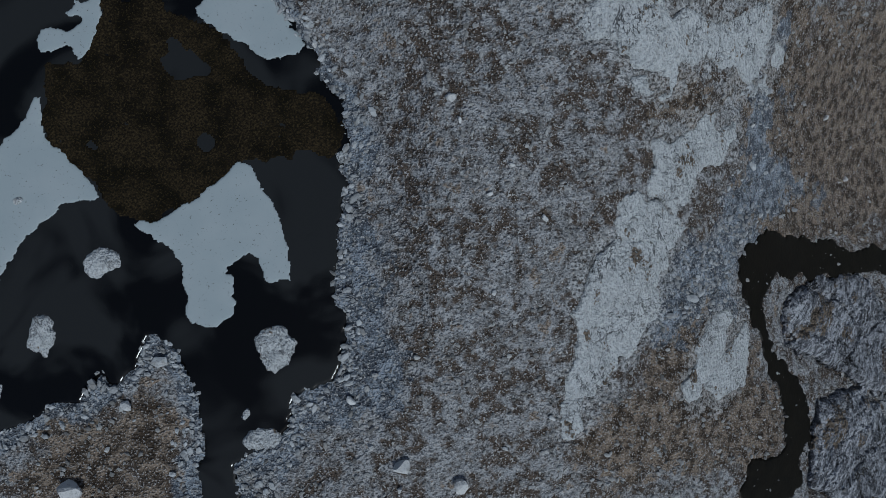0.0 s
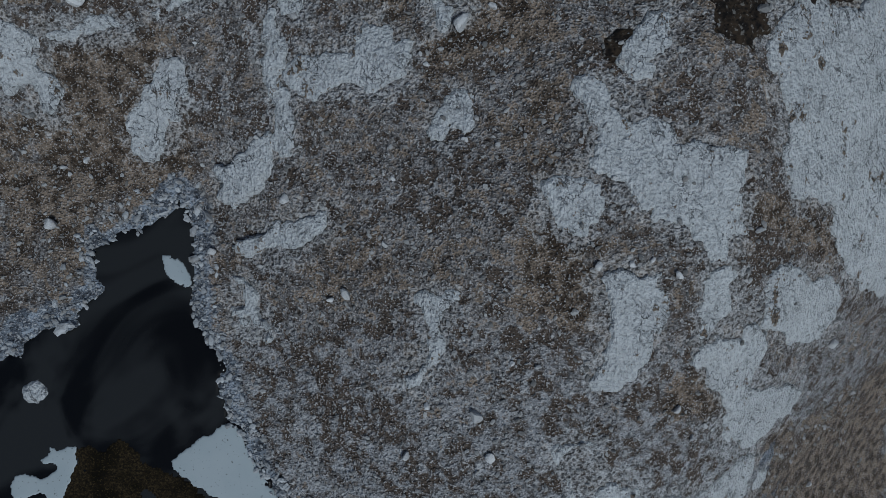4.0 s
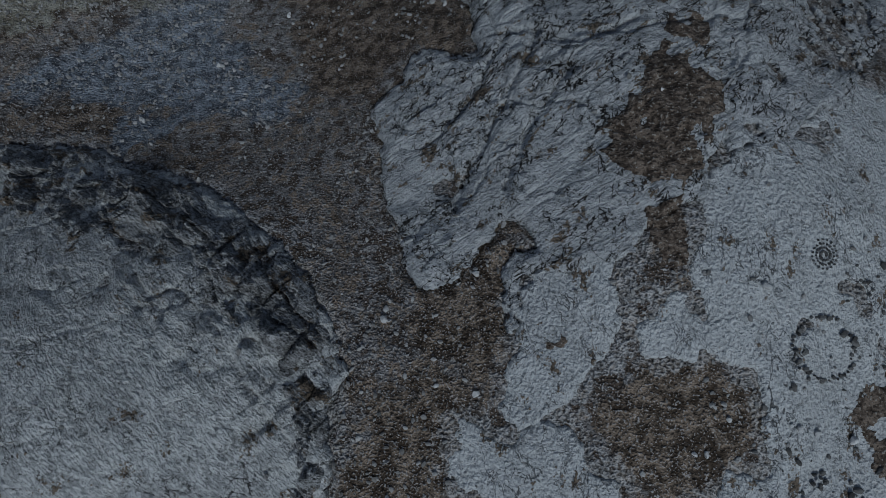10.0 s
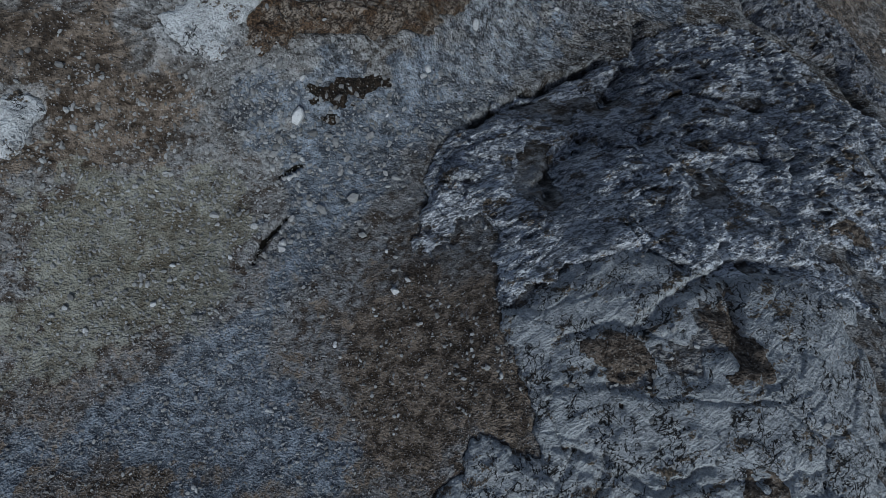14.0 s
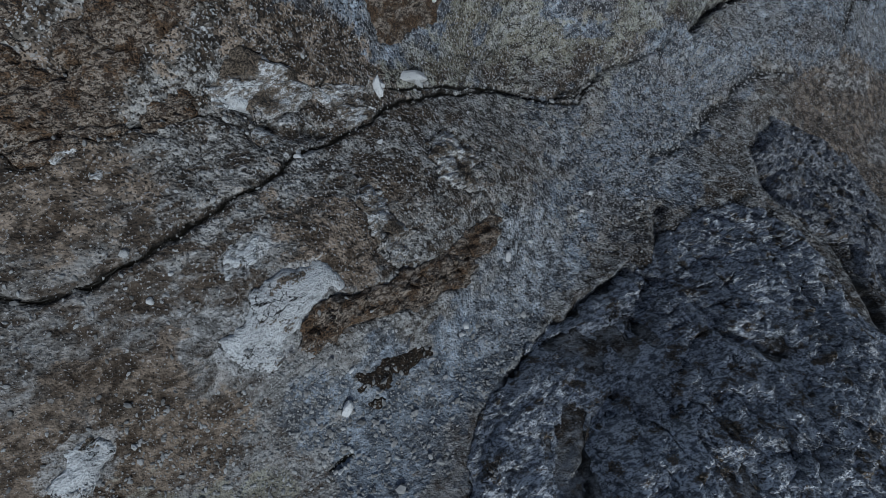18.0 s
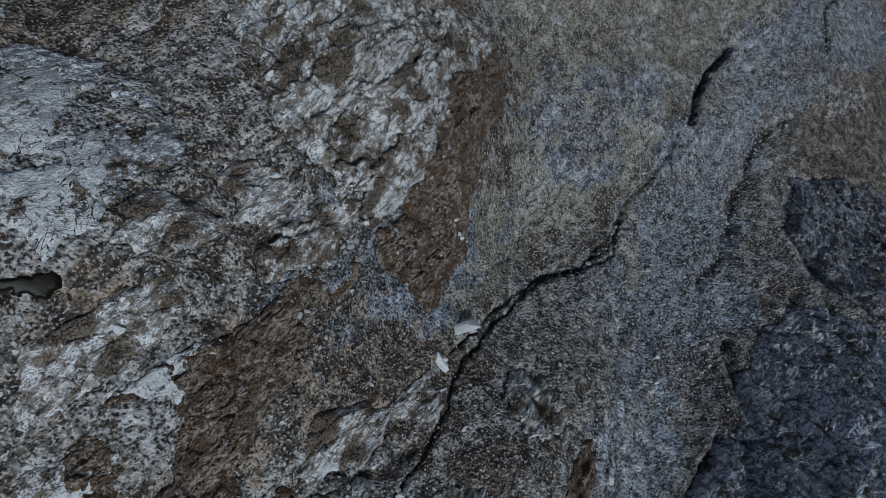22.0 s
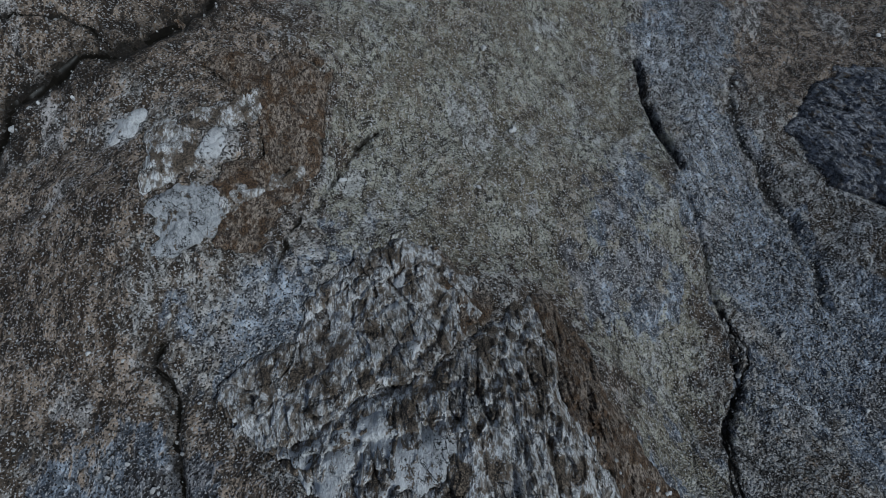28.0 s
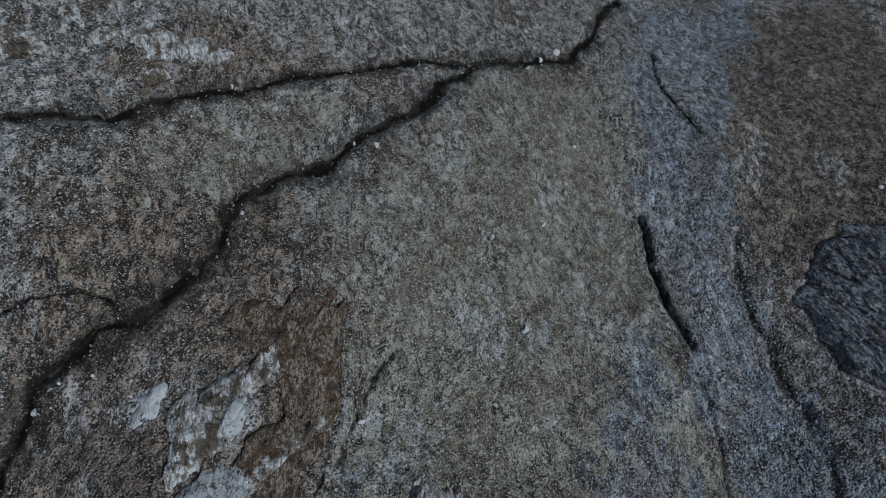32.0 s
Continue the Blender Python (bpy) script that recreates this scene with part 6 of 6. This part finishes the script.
    # the dry clefts' shade is painted through the same mask
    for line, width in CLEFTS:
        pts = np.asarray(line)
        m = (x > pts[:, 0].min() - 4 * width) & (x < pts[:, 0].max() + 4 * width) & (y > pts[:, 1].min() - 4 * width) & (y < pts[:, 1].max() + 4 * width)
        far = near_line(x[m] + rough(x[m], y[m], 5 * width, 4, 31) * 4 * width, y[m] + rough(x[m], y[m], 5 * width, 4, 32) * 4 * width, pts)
        wet_and_shade[m] = np.maximum(wet_and_shade[m], np.clip((0.7 - far / width) * 2.5 + rough(x[m], y[m], 2.0 * width, 4, 34) * 6.0, 0, 1) * 0.8)
    me.attributes.new("cover", "FLOAT_COLOR", "POINT").data.foreach_set("color", cover.ravel())
    me.attributes.new("beside_rock", "FLOAT", "POINT").data.foreach_set("value", beside)
    me.attributes.new("wet_and_shade", "FLOAT", "POINT").data.foreach_set("value", wet_and_shade)
    me.attributes.new("coarse", "FLOAT", "POINT").data.foreach_set("value", coarse(y).astype(np.float32))
    tagged(new("ground", me), "stony mountainside with brown heath and grey gravel", "ground", kind="structure")


build_ground()
for skin, skin_name, skin_material, skin_label, skin_category, skin_kind in QUEUE:
    meshes = skin.mesh(skin_name, skin_material)
    if not meshes:
        continue
    if len(meshes) == 1:
        tagged(new(skin_name, meshes[0]), skin_label, skin_category, kind=skin_kind)
        continue
    whole = tagged(new(skin_name), skin_label, skin_category, kind=skin_kind)
    middle = skin.outline.mean(0)
    whole.location = (*middle, float(broad(*middle)))
    for block_mesh in meshes:
        block_mesh.transform(Matrix.Translation(-whole.location))
        new("rock_block", block_mesh).parent = whole


def build_brook(line, width):
    """Dark water lying in its carved channel."""
    pts = np.asarray(line)
    step = width * 0.35
    xs, ys = np.arange(pts[:, 0].min() - 3 * width, pts[:, 0].max() + 3 * width, step), np.arange(pts[:, 1].min() - 3 * width, pts[:, 1].max() + 3 * width, step)
    x, y = np.meshgrid(xs, ys)
    far = near_line(x + rough(x, y, 5 * width, 4, 31) * 4 * width, y + rough(x, y, 5 * width, 4, 32) * 4 * width, pts)
    keep = far < width * (0.1 + 0.95 * wave(x / width / 4, y / width / 4, 35))
    cell = keep[:-1, :-1] & keep[1:, :-1] & keep[:-1, 1:] & keep[1:, 1:]
    number = np.arange(x.size).reshape(x.shape)
    faces = np.stack([number[:-1, :-1], number[:-1, 1:], number[1:, 1:], number[1:, :-1]], -1)[cell]
    used, faces = np.unique(faces, return_inverse=True)
    x, y = x.ravel()[used], y.ravel()[used]
    z = ground_height(x, y) + 0.06 + width * 0.08
    tagged(new("stream", mesh_of("stream", np.stack([x, y, z], -1), faces.reshape(-1, 4), PEAT_WATER)), "narrow dark stream running in a stony channel", "stream", kind="structure")


for brook_line, brook_width in BROOKS:
    build_brook(brook_line, brook_width)


# ---- stones ----
def faceted(seed, levels, cuts, flat):
    """An angular stone one metre across: a ball cut by planes."""
    pick = random.Random(seed)
    bm = bmesh.new()
    bmesh.ops.create_icosphere(bm, subdivisions=levels, radius=0.5)
    for _ in range(cuts):
        way = Vector((pick.gauss(0, 1), pick.gauss(0, 1), pick.gauss(0, 0.8))).normalized()
        reach = pick.uniform(0.24, 0.40)
        for v in bm.verts:
            over = v.co.dot(way) - reach
            if over > 0:
                v.co -= way * over
    squeeze = pick.uniform(0.62, 0.95)
    for v in bm.verts:
        v.co.y *= squeeze
        v.co.z *= flat
    bmesh.ops.recalc_face_normals(bm, faces=bm.faces)
    return bm


def stone_mesh(name, seed, material, levels=2, cuts=11, flat=0.72):
    bm = faceted(seed, levels, cuts, flat)
    me = bpy.data.meshes.new(name)
    bm.to_mesh(me), bm.free()
    me.materials.append(material)
    return me


PEBBLES = []
for pebble_seed in range(12):
    bm = faceted(pebble_seed + 40, 1, 9, 0.6)
    for v in bm.verts:
        v.co.x *= 1.0 + 0.09 * (pebble_seed % 5)
        v.co.y *= 1.0 - 0.07 * (pebble_seed % 4)
    bm.verts.index_update()
    PEBBLES.append((np.array([v.co[:] for v in bm.verts]), np.array([[v.index for v in f.verts] for f in bm.faces])))
    bm.free()


def strew(name, label, category, x, y, size, seed, sink=0.15, material=STONE):
    """Many loose stones too small to count, as one object."""
    pick = np.random.RandomState(seed)
    z = surface(x, y)
    co, faces, count = [], [], 0
    turn, kind = pick.uniform(0, 6.28, len(x)), pick.randint(0, len(PEBBLES), len(x))
    for n, (shape, sides) in enumerate(PEBBLES):
        i = np.where(kind == n)[0]
        c, s = np.cos(turn[i])[:, None], np.sin(turn[i])[:, None]
        px, py, pz = shape[:, 0] * c - shape[:, 1] * s, shape[:, 0] * s + shape[:, 1] * c, np.repeat(shape[None, :, 2], len(i), 0)
        k = size[i][:, None]
        co.append(np.stack([px * k + x[i][:, None], py * k + y[i][:, None], pz * k + (z[i] + size[i] * (0.3 - sink))[:, None]], -1).reshape(-1, 3))
        faces.append((sides[None] + (np.arange(len(i)) * len(shape))[:, None, None] + count).reshape(-1, 3))
        count += len(i) * len(shape)
    tagged(new(name, mesh_of(name, np.concatenate(co), np.concatenate(faces), material, smooth=False)), label, category, kind="stuff")


def spread(outline, per_metre, seed):
    pick = np.random.RandomState(seed)
    pts = np.asarray(outline)
    low, high = pts.min(0), pts.max(0)
    n = int((high - low).prod() * per_metre)
    x, y = pick.uniform(low[0], high[0], n), pick.uniform(low[1], high[1], n)
    m = inside(x, y, pts) + rough(x, y, 4.0, 3, 41) * 4 > 0
    return x[m], y[m], pick


for bed_number, bed in enumerate(COVER["scree"]):
    bed_far = float(coarse(np.mean([p[1] for p in bed])))
    sx, sy, pick = spread(bed, 3.0 - 2.1 * bed_far, 60 + bed_number)
    strew("scree", "bed of grey scree and gravel on the slope", "scree", sx, sy, pick.gamma(2.4, 0.06 + 0.06 * bed_far, len(sx)) + 0.06, bed_number)
for bed_number, bed in enumerate(COVER["stones"]):
    bed_far = float(coarse(np.mean([p[1] for p in bed])))
    sx, sy, pick = spread(bed, 1.6 - 1.25 * bed_far, 80 + bed_number)
    strew("rubble", "pale angular rubble fallen from the rock", "rubble", sx, sy, pick.gamma(2.4, 0.10 + 0.09 * bed_far, len(sx)) + 0.08, 20 + bed_number, material=SHORE_STONE if bed_far == 0 else STONE)


for bed_number, bed in enumerate(STONY_BEDS):
    sx, sy, pick = spread(bed, 3.2, 105 + bed_number)
    strew("slope_gravel", "pale broken gravel lying packed on the slope", "gravel", sx, sy, pick.gamma(2.4, 0.085, len(sx)) + 0.12, 88 + bed_number)
for bed_number, bed in enumerate(BOGS):
    sx, sy, pick = spread(bed, 0.5, 95 + bed_number)
    strew("bog_stones", "pale stones standing in dark wet peat", "stones", sx, sy, pick.gamma(2.5, 0.10, len(sx)) + 0.12, 55 + bed_number)


def along(line, width, per_metre, seed):
    pick = np.random.RandomState(seed)
    x, y = [], []
    for (ax, ay), (ex, ey) in zip(line[:-1], line[1:]):
        n = int(math.hypot(ex - ax, ey - ay) * per_metre) + 1
        s = pick.uniform(0, 1, n)
        x.append(ax + (ex - ax) * s + pick.normal(0, width, n)), y.append(ay + (ey - ay) * s + pick.normal(0, width, n))
    return np.concatenate(x), np.concatenate(y), pick


for brook_number, (brook_line, brook_width) in enumerate(BROOKS):
    sx, sy, pick = along(brook_line, 2.4 * brook_width, 1.1, 120 + brook_number)
    strew("bank_stones", "pale stones along a dark stream bed", "stones", sx, sy, pick.gamma(2.5, 0.13, len(sx)) + 0.10, 40 + brook_number)
shore = list(EAST_SHORE + WEST_SHORE)
sx, sy, pick = along(shore, 0.9, 20.0, 150)
bank = POND[0].depth(sx, sy) < 0.25
strew("shore_stones", "pale stones along the pond shore", "stones", sx[bank], sy[bank], pick.gamma(2.2, 0.11, bank.sum()) + 0.10, 70, material=SHORE_STONE)


def pebbles_over(name, label, low, high, n, small, large, seed):
    pick = np.random.RandomState(seed)
    y = pick.uniform(low, high, n)
    left, right = np.interp(y, [-34, 50, 90, 160, 200, 330], [-36, -42, -74, -90, -100, -70]), np.interp(y, [-34, 50, 90, 160, 200, 330], [48, 40, 30, 90, 140, 40])
    x = left + (right - left) * pick.uniform(0, 1, n)
    m = wave(x / 6, y / 6, 43) + 0.6 * wave(x / 1.7, y / 1.7, 44) > 0.62
    for s in POND:
        m &= s.depth(x, y) < -0.1
    for s in SHEETS:
        box = m & (x > s.low[0]) & (x < s.high[0]) & (y > s.low[1]) & (y < s.high[1])
        bare = pick.uniform(0, 1, n) < 0.10
        if box.any():
            m[box] &= (s.depth(x[box], y[box]) < 0) | bare[box]
    strew(name, label, "stones", x[m], y[m], small + (large - small) * pick.uniform(0, 1, m.sum()) ** 4, seed)


pebbles_over("loose_stones", "loose pale stones strewn over the heath", -30, 100, 60000, 0.09, 0.5, 5)
pebbles_over("slope_stones", "loose pale stones strewn over the slope", 95, 330, 45000, 0.14, 0.7, 6)

BOULDER_MESHES = [stone_mesh("boulder", seed, BOULDER) for seed in range(14)]
DARK_MESHES = [stone_mesh("stone", seed + 30, DARK_STONE, 1, 8, 0.8) for seed in range(8)]
POND_SIDE = [(0.5, 9.6, 0.91), (1.1, 8.1, 0.49), (3.0, 3.5, 0.56), (6.5, 2.0, 0.64), (4.4, 5.3, 0.49), (-4.2, 5.2, 0.50), (-1.7, -7.0, 0.65), (3.3, -2.8, 0.57), (-2.6, -14.2, 1.40), (-2.8, -15.9, 0.67), (1.2, -15.8, 1.42), (-4.7, -13.0, 0.59), (34.1, 11.7, 0.76), (23.5, 9.4, 0.57), (38.6, 6.7, 0.62), (17.4, 9.6, 0.45), (7.3, -11.3, 0.67), (4.2, -13.3, 0.52), (-6.0, -10.0, 0.88), (-7.5, -7.8, 0.66), (-8.5, 13.6, 0.73), (-22.2, -13.3, 0.53), (-24.4, -15.9, 1.97), (-20.9, -10.4, 1.13)]
STONY_HEATH = [(-25.0, 31.5, 1.05), (-23.9, 34.8, 0.51), (-22.8, 35.7, 0.66), (-14.3, 30.1, 0.87), (-9.2, 33.6, 0.83), (-5.0, 27.9, 0.96), (-6.0, 27.5, 0.62), (-2.7, 31.1, 0.60), (-2.3, 35.0, 0.46), (1.9, 37.3, 0.45), (2.3, 25.7, 0.47), (0.3, 21.3, 0.68), (3.3, 21.0, 1.01), (-0.9, 18.0, 0.83), (4.3, 18.4, 0.88), (5.2, 24.4, 0.53), (6.7, 24.3, 0.60), (9.6, 30.4, 0.78), (11.5, 30.6, 0.52), (12.6, 30.9, 0.46), (14.2, 30.1, 0.72), (19.1, 32.9, 0.67), (15.5, 21.9, 0.69), (17.8, 20.6, 0.64)]
STONY_HEATH_MORE = [(17.0, 19.8, 0.64), (11.2, 33.7, 0.39), (10.1, 35.3, 0.38), (28.4, 21.6, 0.57), (3.7, 37.0, 0.45), (-11.1, 37.4, 0.49), (-5.8, 39.7, 0.40), (28.9, 25.5, 1.03)]
HEATH = [(-22.3, 45.3, 1.59), (-24.3, 35.2, 0.51), (1.3, 43.9, 1.46), (3.1, 44.9, 0.69), (2.4, 46.0, 0.57), (-1.0, 42.3, 0.45), (-0.6, 41.7, 0.58), (-3.3, 54.6, 0.64), (-1.9, 54.0, 0.77), (-2.0, 55.9, 0.45), (3.9, 56.9, 0.63), (7.8, 51.5, 0.56), (10.5, 47.7, 0.57), (21.3, 55.5, 0.80), (21.3, 47.5, 0.46), (1.8, 37.4, 0.45), (-15.2, 43.1, 0.41)]
SLABS = [(10.1, 63.2, 0.56), (10.2, 57.8, 0.68), (14.0, 65.4, 0.82), (10.4, 70.7, 0.63), (12.8, 70.7, 0.76), (11.5, 66.7, 0.44), (8.8, 70.8, 0.44), (9.3, 70.7, 0.50), (12.3, 65.1, 0.44), (17.9, 61.1, 0.58), (-10.5, 67.6, 0.48), (-8.1, 67.8, 0.60), (-1.4, 59.2, 0.63), (-11.9, 57.8, 0.46), (4.7, 68.1, 0.50), (4.0, 68.0, 0.44), (15.2, 70.9, 0.45)]
PLATEAU = [(14.1, 65.5, 0.75), (12.4, 65.0, 0.50), (13.0, 66.2, 0.50), (11.7, 66.7, 0.56), (5.4, 70.3, 0.43), (-9.7, 74.7, 0.70), (-11.7, 60.7, 0.66), (-14.6, 70.5, 0.78), (-1.4, 59.1, 0.69), (15.1, 64.3, 0.44), (-38.7, 80.2, 0.55), (5.8, 77.9, 0.70), (-12.0, 58.1, 0.46)]
EDGE = [(-30.8, 93.3, 0.62), (-16.5, 94.7, 0.55), (-38.7, 101.0, 1.02), (-26.6, 98.9, 0.96), (-34.7, 86.8, 0.69), (-39.0, 80.3, 0.55), (-1.5, 88.1, 0.35), (-52.9, 89.9, 0.62), (-55.2, 91.5, 0.82), (-14.7, 71.1, 0.56)]
SCREE_SLOPE = [(-40.8, 114.1, 2.30), (-41.3, 118.3, 0.99), (-29.6, 123.6, 1.22), (-38.9, 100.7, 1.01), (-30.8, 93.1, 0.62), (-35.0, 86.8, 0.78), (-16.5, 94.9, 0.54), (-43.1, 98.6, 0.66), (-51.3, 103.5, 0.55), (-55.3, 91.5, 0.61), (-39.4, 109.8, 0.83), (-40.1, 107.6, 1.05), (-28.4, 102.3, 0.66), (-48.4, 93.1, 0.74), (-13.3, 144.2, 1.04), (-47.9, 96.8, 0.76), (-53.1, 89.9, 0.61)]
UPPER_STREAM = [(-52.8, 141.0, 1.08), (-46.7, 152.6, 2.00), (-42.8, 156.8, 3.76), (-29.3, 124.7, 1.44), (-38.7, 100.4, 1.07), (-44.8, 145.3, 1.20), (-12.0, 147.7, 1.11), (-21.7, 137.3, 1.15), (-32.3, 117.2, 0.67), (-60.1, 125.6, 0.70), (-61.2, 122.7, 1.02), (-24.9, 134.4, 1.91)]
RIBS = [(-46.9, 153.4, 1.96), (-52.6, 140.6, 1.19), (-62.7, 177.0, 1.29), (-74.2, 163.1, 1.61), (-64.7, 179.8, 0.69), (-44.8, 180.3, 0.77), (-42.9, 169.4, 0.97), (-34.6, 154.7, 0.87)]
HOLLOW = [(-62.7, 187.4, 1.18), (-66.0, 204.6, 0.79), (-43.8, 186.1, 1.07), (-43.2, 170.0, 0.96), (-83.8, 199.0, 0.81)]
LOWER_SLOPE = [(-40.3, 238.7, 1.71), (-24.8, 220.4, 1.46), (-77.8, 240.5, 0.77), (-79.9, 244.5, 0.92), (-94.1, 228.2, 2.37), (-92.9, 230.1, 1.42), (-90.0, 226.0, 1.27), (-92.5, 227.9, 1.41), (-62.3, 187.5, 1.42), (-86.4, 216.1, 1.09), (-75.0, 200.8, 1.10), (-69.8, 240.3, 1.73), (-10.8, 223.2, 1.61), (-73.0, 223.7, 1.04), (-43.6, 172.0, 1.10), (-81.5, 213.5, 0.95), (-78.2, 211.9, 0.82), (-75.0, 228.8, 0.76), (-85.7, 230.2, 1.03), (-95.7, 228.6, 1.39)]
VALLEY = [(-67.7, 280.0, 1.71), (0.6, 272.3, 1.76), (-10.2, 222.9, 1.87), (55.7, 256.4, 2.88), (33.0, 236.8, 1.73), (-9.2, 301.9, 1.42), (71.2, 172.2, 1.94), (0.6, 239.8, 1.73), (10.9, 231.9, 1.57), (44.8, 259.3, 1.83), (-2.2, 276.4, 1.25), (50.2, 258.3, 2.19), (-26.5, 280.1, 1.30), (-58.1, 276.9, 1.05), (-62.2, 280.2, 0.87)]
BOULDERS = POND_SIDE + STONY_HEATH + STONY_HEATH_MORE + HEATH + SLABS + PLATEAU + EDGE + SCREE_SLOPE + UPPER_STREAM + RIBS + HOLLOW + LOWER_SLOPE + VALLEY
WALL = [(2.2, 46.1), (2.3, 46.7), (2.7, 47.4), (3.3, 47.8), (3.9, 48.0), (4.5, 47.9), (5.1, 47.8), (5.4, 47.3), (5.6, 46.7), (5.7, 46.0)]
SPIRAL = (8.9, 80.4)
RING = (10.0, 75.3)
CAIRN = (11.1, 68.2)
PILE = (11.9, 79.6)
BOULDER_BASE = surface([b[0] for b in BOULDERS], [b[1] for b in BOULDERS])
for boulder_number, (bx, by, wide) in enumerate(BOULDERS):
    pick = random.Random(boulder_number)
    boulder = new("boulder", BOULDER_MESHES[boulder_number % len(BOULDER_MESHES)])
    boulder.matrix_world = pose(bx, by, float(BOULDER_BASE[boulder_number]) + 0.20 * wide, pick.uniform(-8, 8), pick.uniform(-8, 8), pick.uniform(0, 360)) @ Matrix.Diagonal((wide, wide, wide * pick.uniform(0.8, 1.1), 1))
    size_word = "large" if wide > 1.6 else "broad" if wide > 0.9 else "small"
    place_word = "beside the pond" if by < 14 else "on stony heath" if by < 50 else "on bare bedrock" if by < 85 else "on the upper slope" if by < 150 else "on the mountainside"
    tagged(boulder, f"{size_word} pale angular boulder lying {place_word}", "boulder", group="boulders " + place_word)

for bx, by, turn, size in ((-43.8, 156.7, 14, (7.6, 3.6, 2.6)), (-47.2, 153.3, 120, (3.6, 2.6, 2.0))):
    block = new("fallen_block", BOULDER_MESHES[3])
    block.matrix_world = pose(bx, by, float(surface(bx, by)[0]) + 0.2 * size[2], 0, 0, turn) @ Matrix.Diagonal((*size, 1))
    tagged(block, "great pale fallen block lying beside the stream", "boulder", group="fallen blocks")


def stone_set(name, label, category, centre, places, meshes):
    """Stones laid by hand: each one a part; places are x, y, height and size from the centre."""
    cx, cy = centre
    base = new(name)
    base.location = (cx, cy, float(surface(cx, cy)[0]))
    tagged(base, label, category)
    under = surface([cx + p[0] for p in places], [cy + p[1] for p in places])
    for n, (dx, dy, up, size) in enumerate(places):
        pick = random.Random(n)
        ob = new("stone", meshes[n % len(meshes)])
        ob.parent = base
        z = float(under[n]) - base.location.z + up + 0.22 * size
        ob.matrix_basis = pose(dx, dy, z, pick.uniform(-15, 15), pick.uniform(-15, 15), pick.uniform(0, 360)) @ Matrix.Diagonal((size, size, size, 1))


pick = random.Random(9)
spiral = []
for n in range(64):
    turn, reach = 0.33 * n + 0.004 * n, 0.12 + 0.0125 * n
    spiral.append((reach * math.cos(turn), reach * math.sin(turn), 0.0, pick.uniform(0.17, 0.25)))
stone_set("stone_spiral", "small dark stones laid in a spiral on bedrock", "stone spiral", SPIRAL, spiral, DARK_MESHES)
ring = []
for n in range(46):
    turn = n / 46 * 2 * math.pi
    if 0.9 < turn < 1.35:
        continue
    reach = pick.uniform(0.92, 1.10)
    ring.append((1.95 * reach * math.cos(turn), 1.75 * reach * math.sin(turn), 0.0, pick.uniform(0.2, 0.46)))
stone_set("stone_ring", "ring of small dark stones laid on bedrock", "stone ring", RING, ring, DARK_MESHES)
heap = [(0.42 * math.cos(n * 1.26), 0.42 * math.sin(n * 1.26), 0.0, 0.42) for n in range(5)] + [(0.18 * math.cos(n * 2.1), 0.18 * math.sin(n * 2.1), 0.26, 0.34) for n in range(3)] + [(0.0, 0.0, 0.48, 0.28)]
stone_set("cairn", "small cairn of dark stones on bedrock", "cairn", CAIRN, heap, DARK_MESHES)
pile = [(pick.gauss(0, 0.55), pick.gauss(0, 0.5), 0.0, pick.uniform(0.2, 0.4)) for n in range(14)]
stone_set("stone_pile", "loose pile of dark stones on bedrock", "stone pile", PILE, pile, DARK_MESHES)
low_wall = []
for (ax, ay), (ex, ey) in zip(WALL[:-1], WALL[1:]):
    for n in range(3):
        s = n / 3 + pick.uniform(-0.08, 0.08)
        low_wall.append((ax + (ex - ax) * s - WALL[0][0] + pick.uniform(-0.12, 0.12), ay + (ey - ay) * s - WALL[0][1] + pick.uniform(-0.12, 0.12), 0.0, pick.uniform(0.28, 0.55)))
stone_set("stone_arc", "half circle of pale stones laid on heath", "stone arc", WALL[0], low_wall, BOULDER_MESHES)
sx, sy, pick = spread([(CAIRN[0] - 3.5, CAIRN[1] - 8), (CAIRN[0] + 7, CAIRN[1] - 8), (RING[0] + 7, PILE[1] + 5), (RING[0] - 1.5, PILE[1] - 2)], 0.45, 170)
strew("scattered_stones", "small dark stones scattered on pale bedrock", "stones", sx, sy, pick.gamma(2.0, 0.12, len(sx)) + 0.10, 171, material=DARK_STONE)
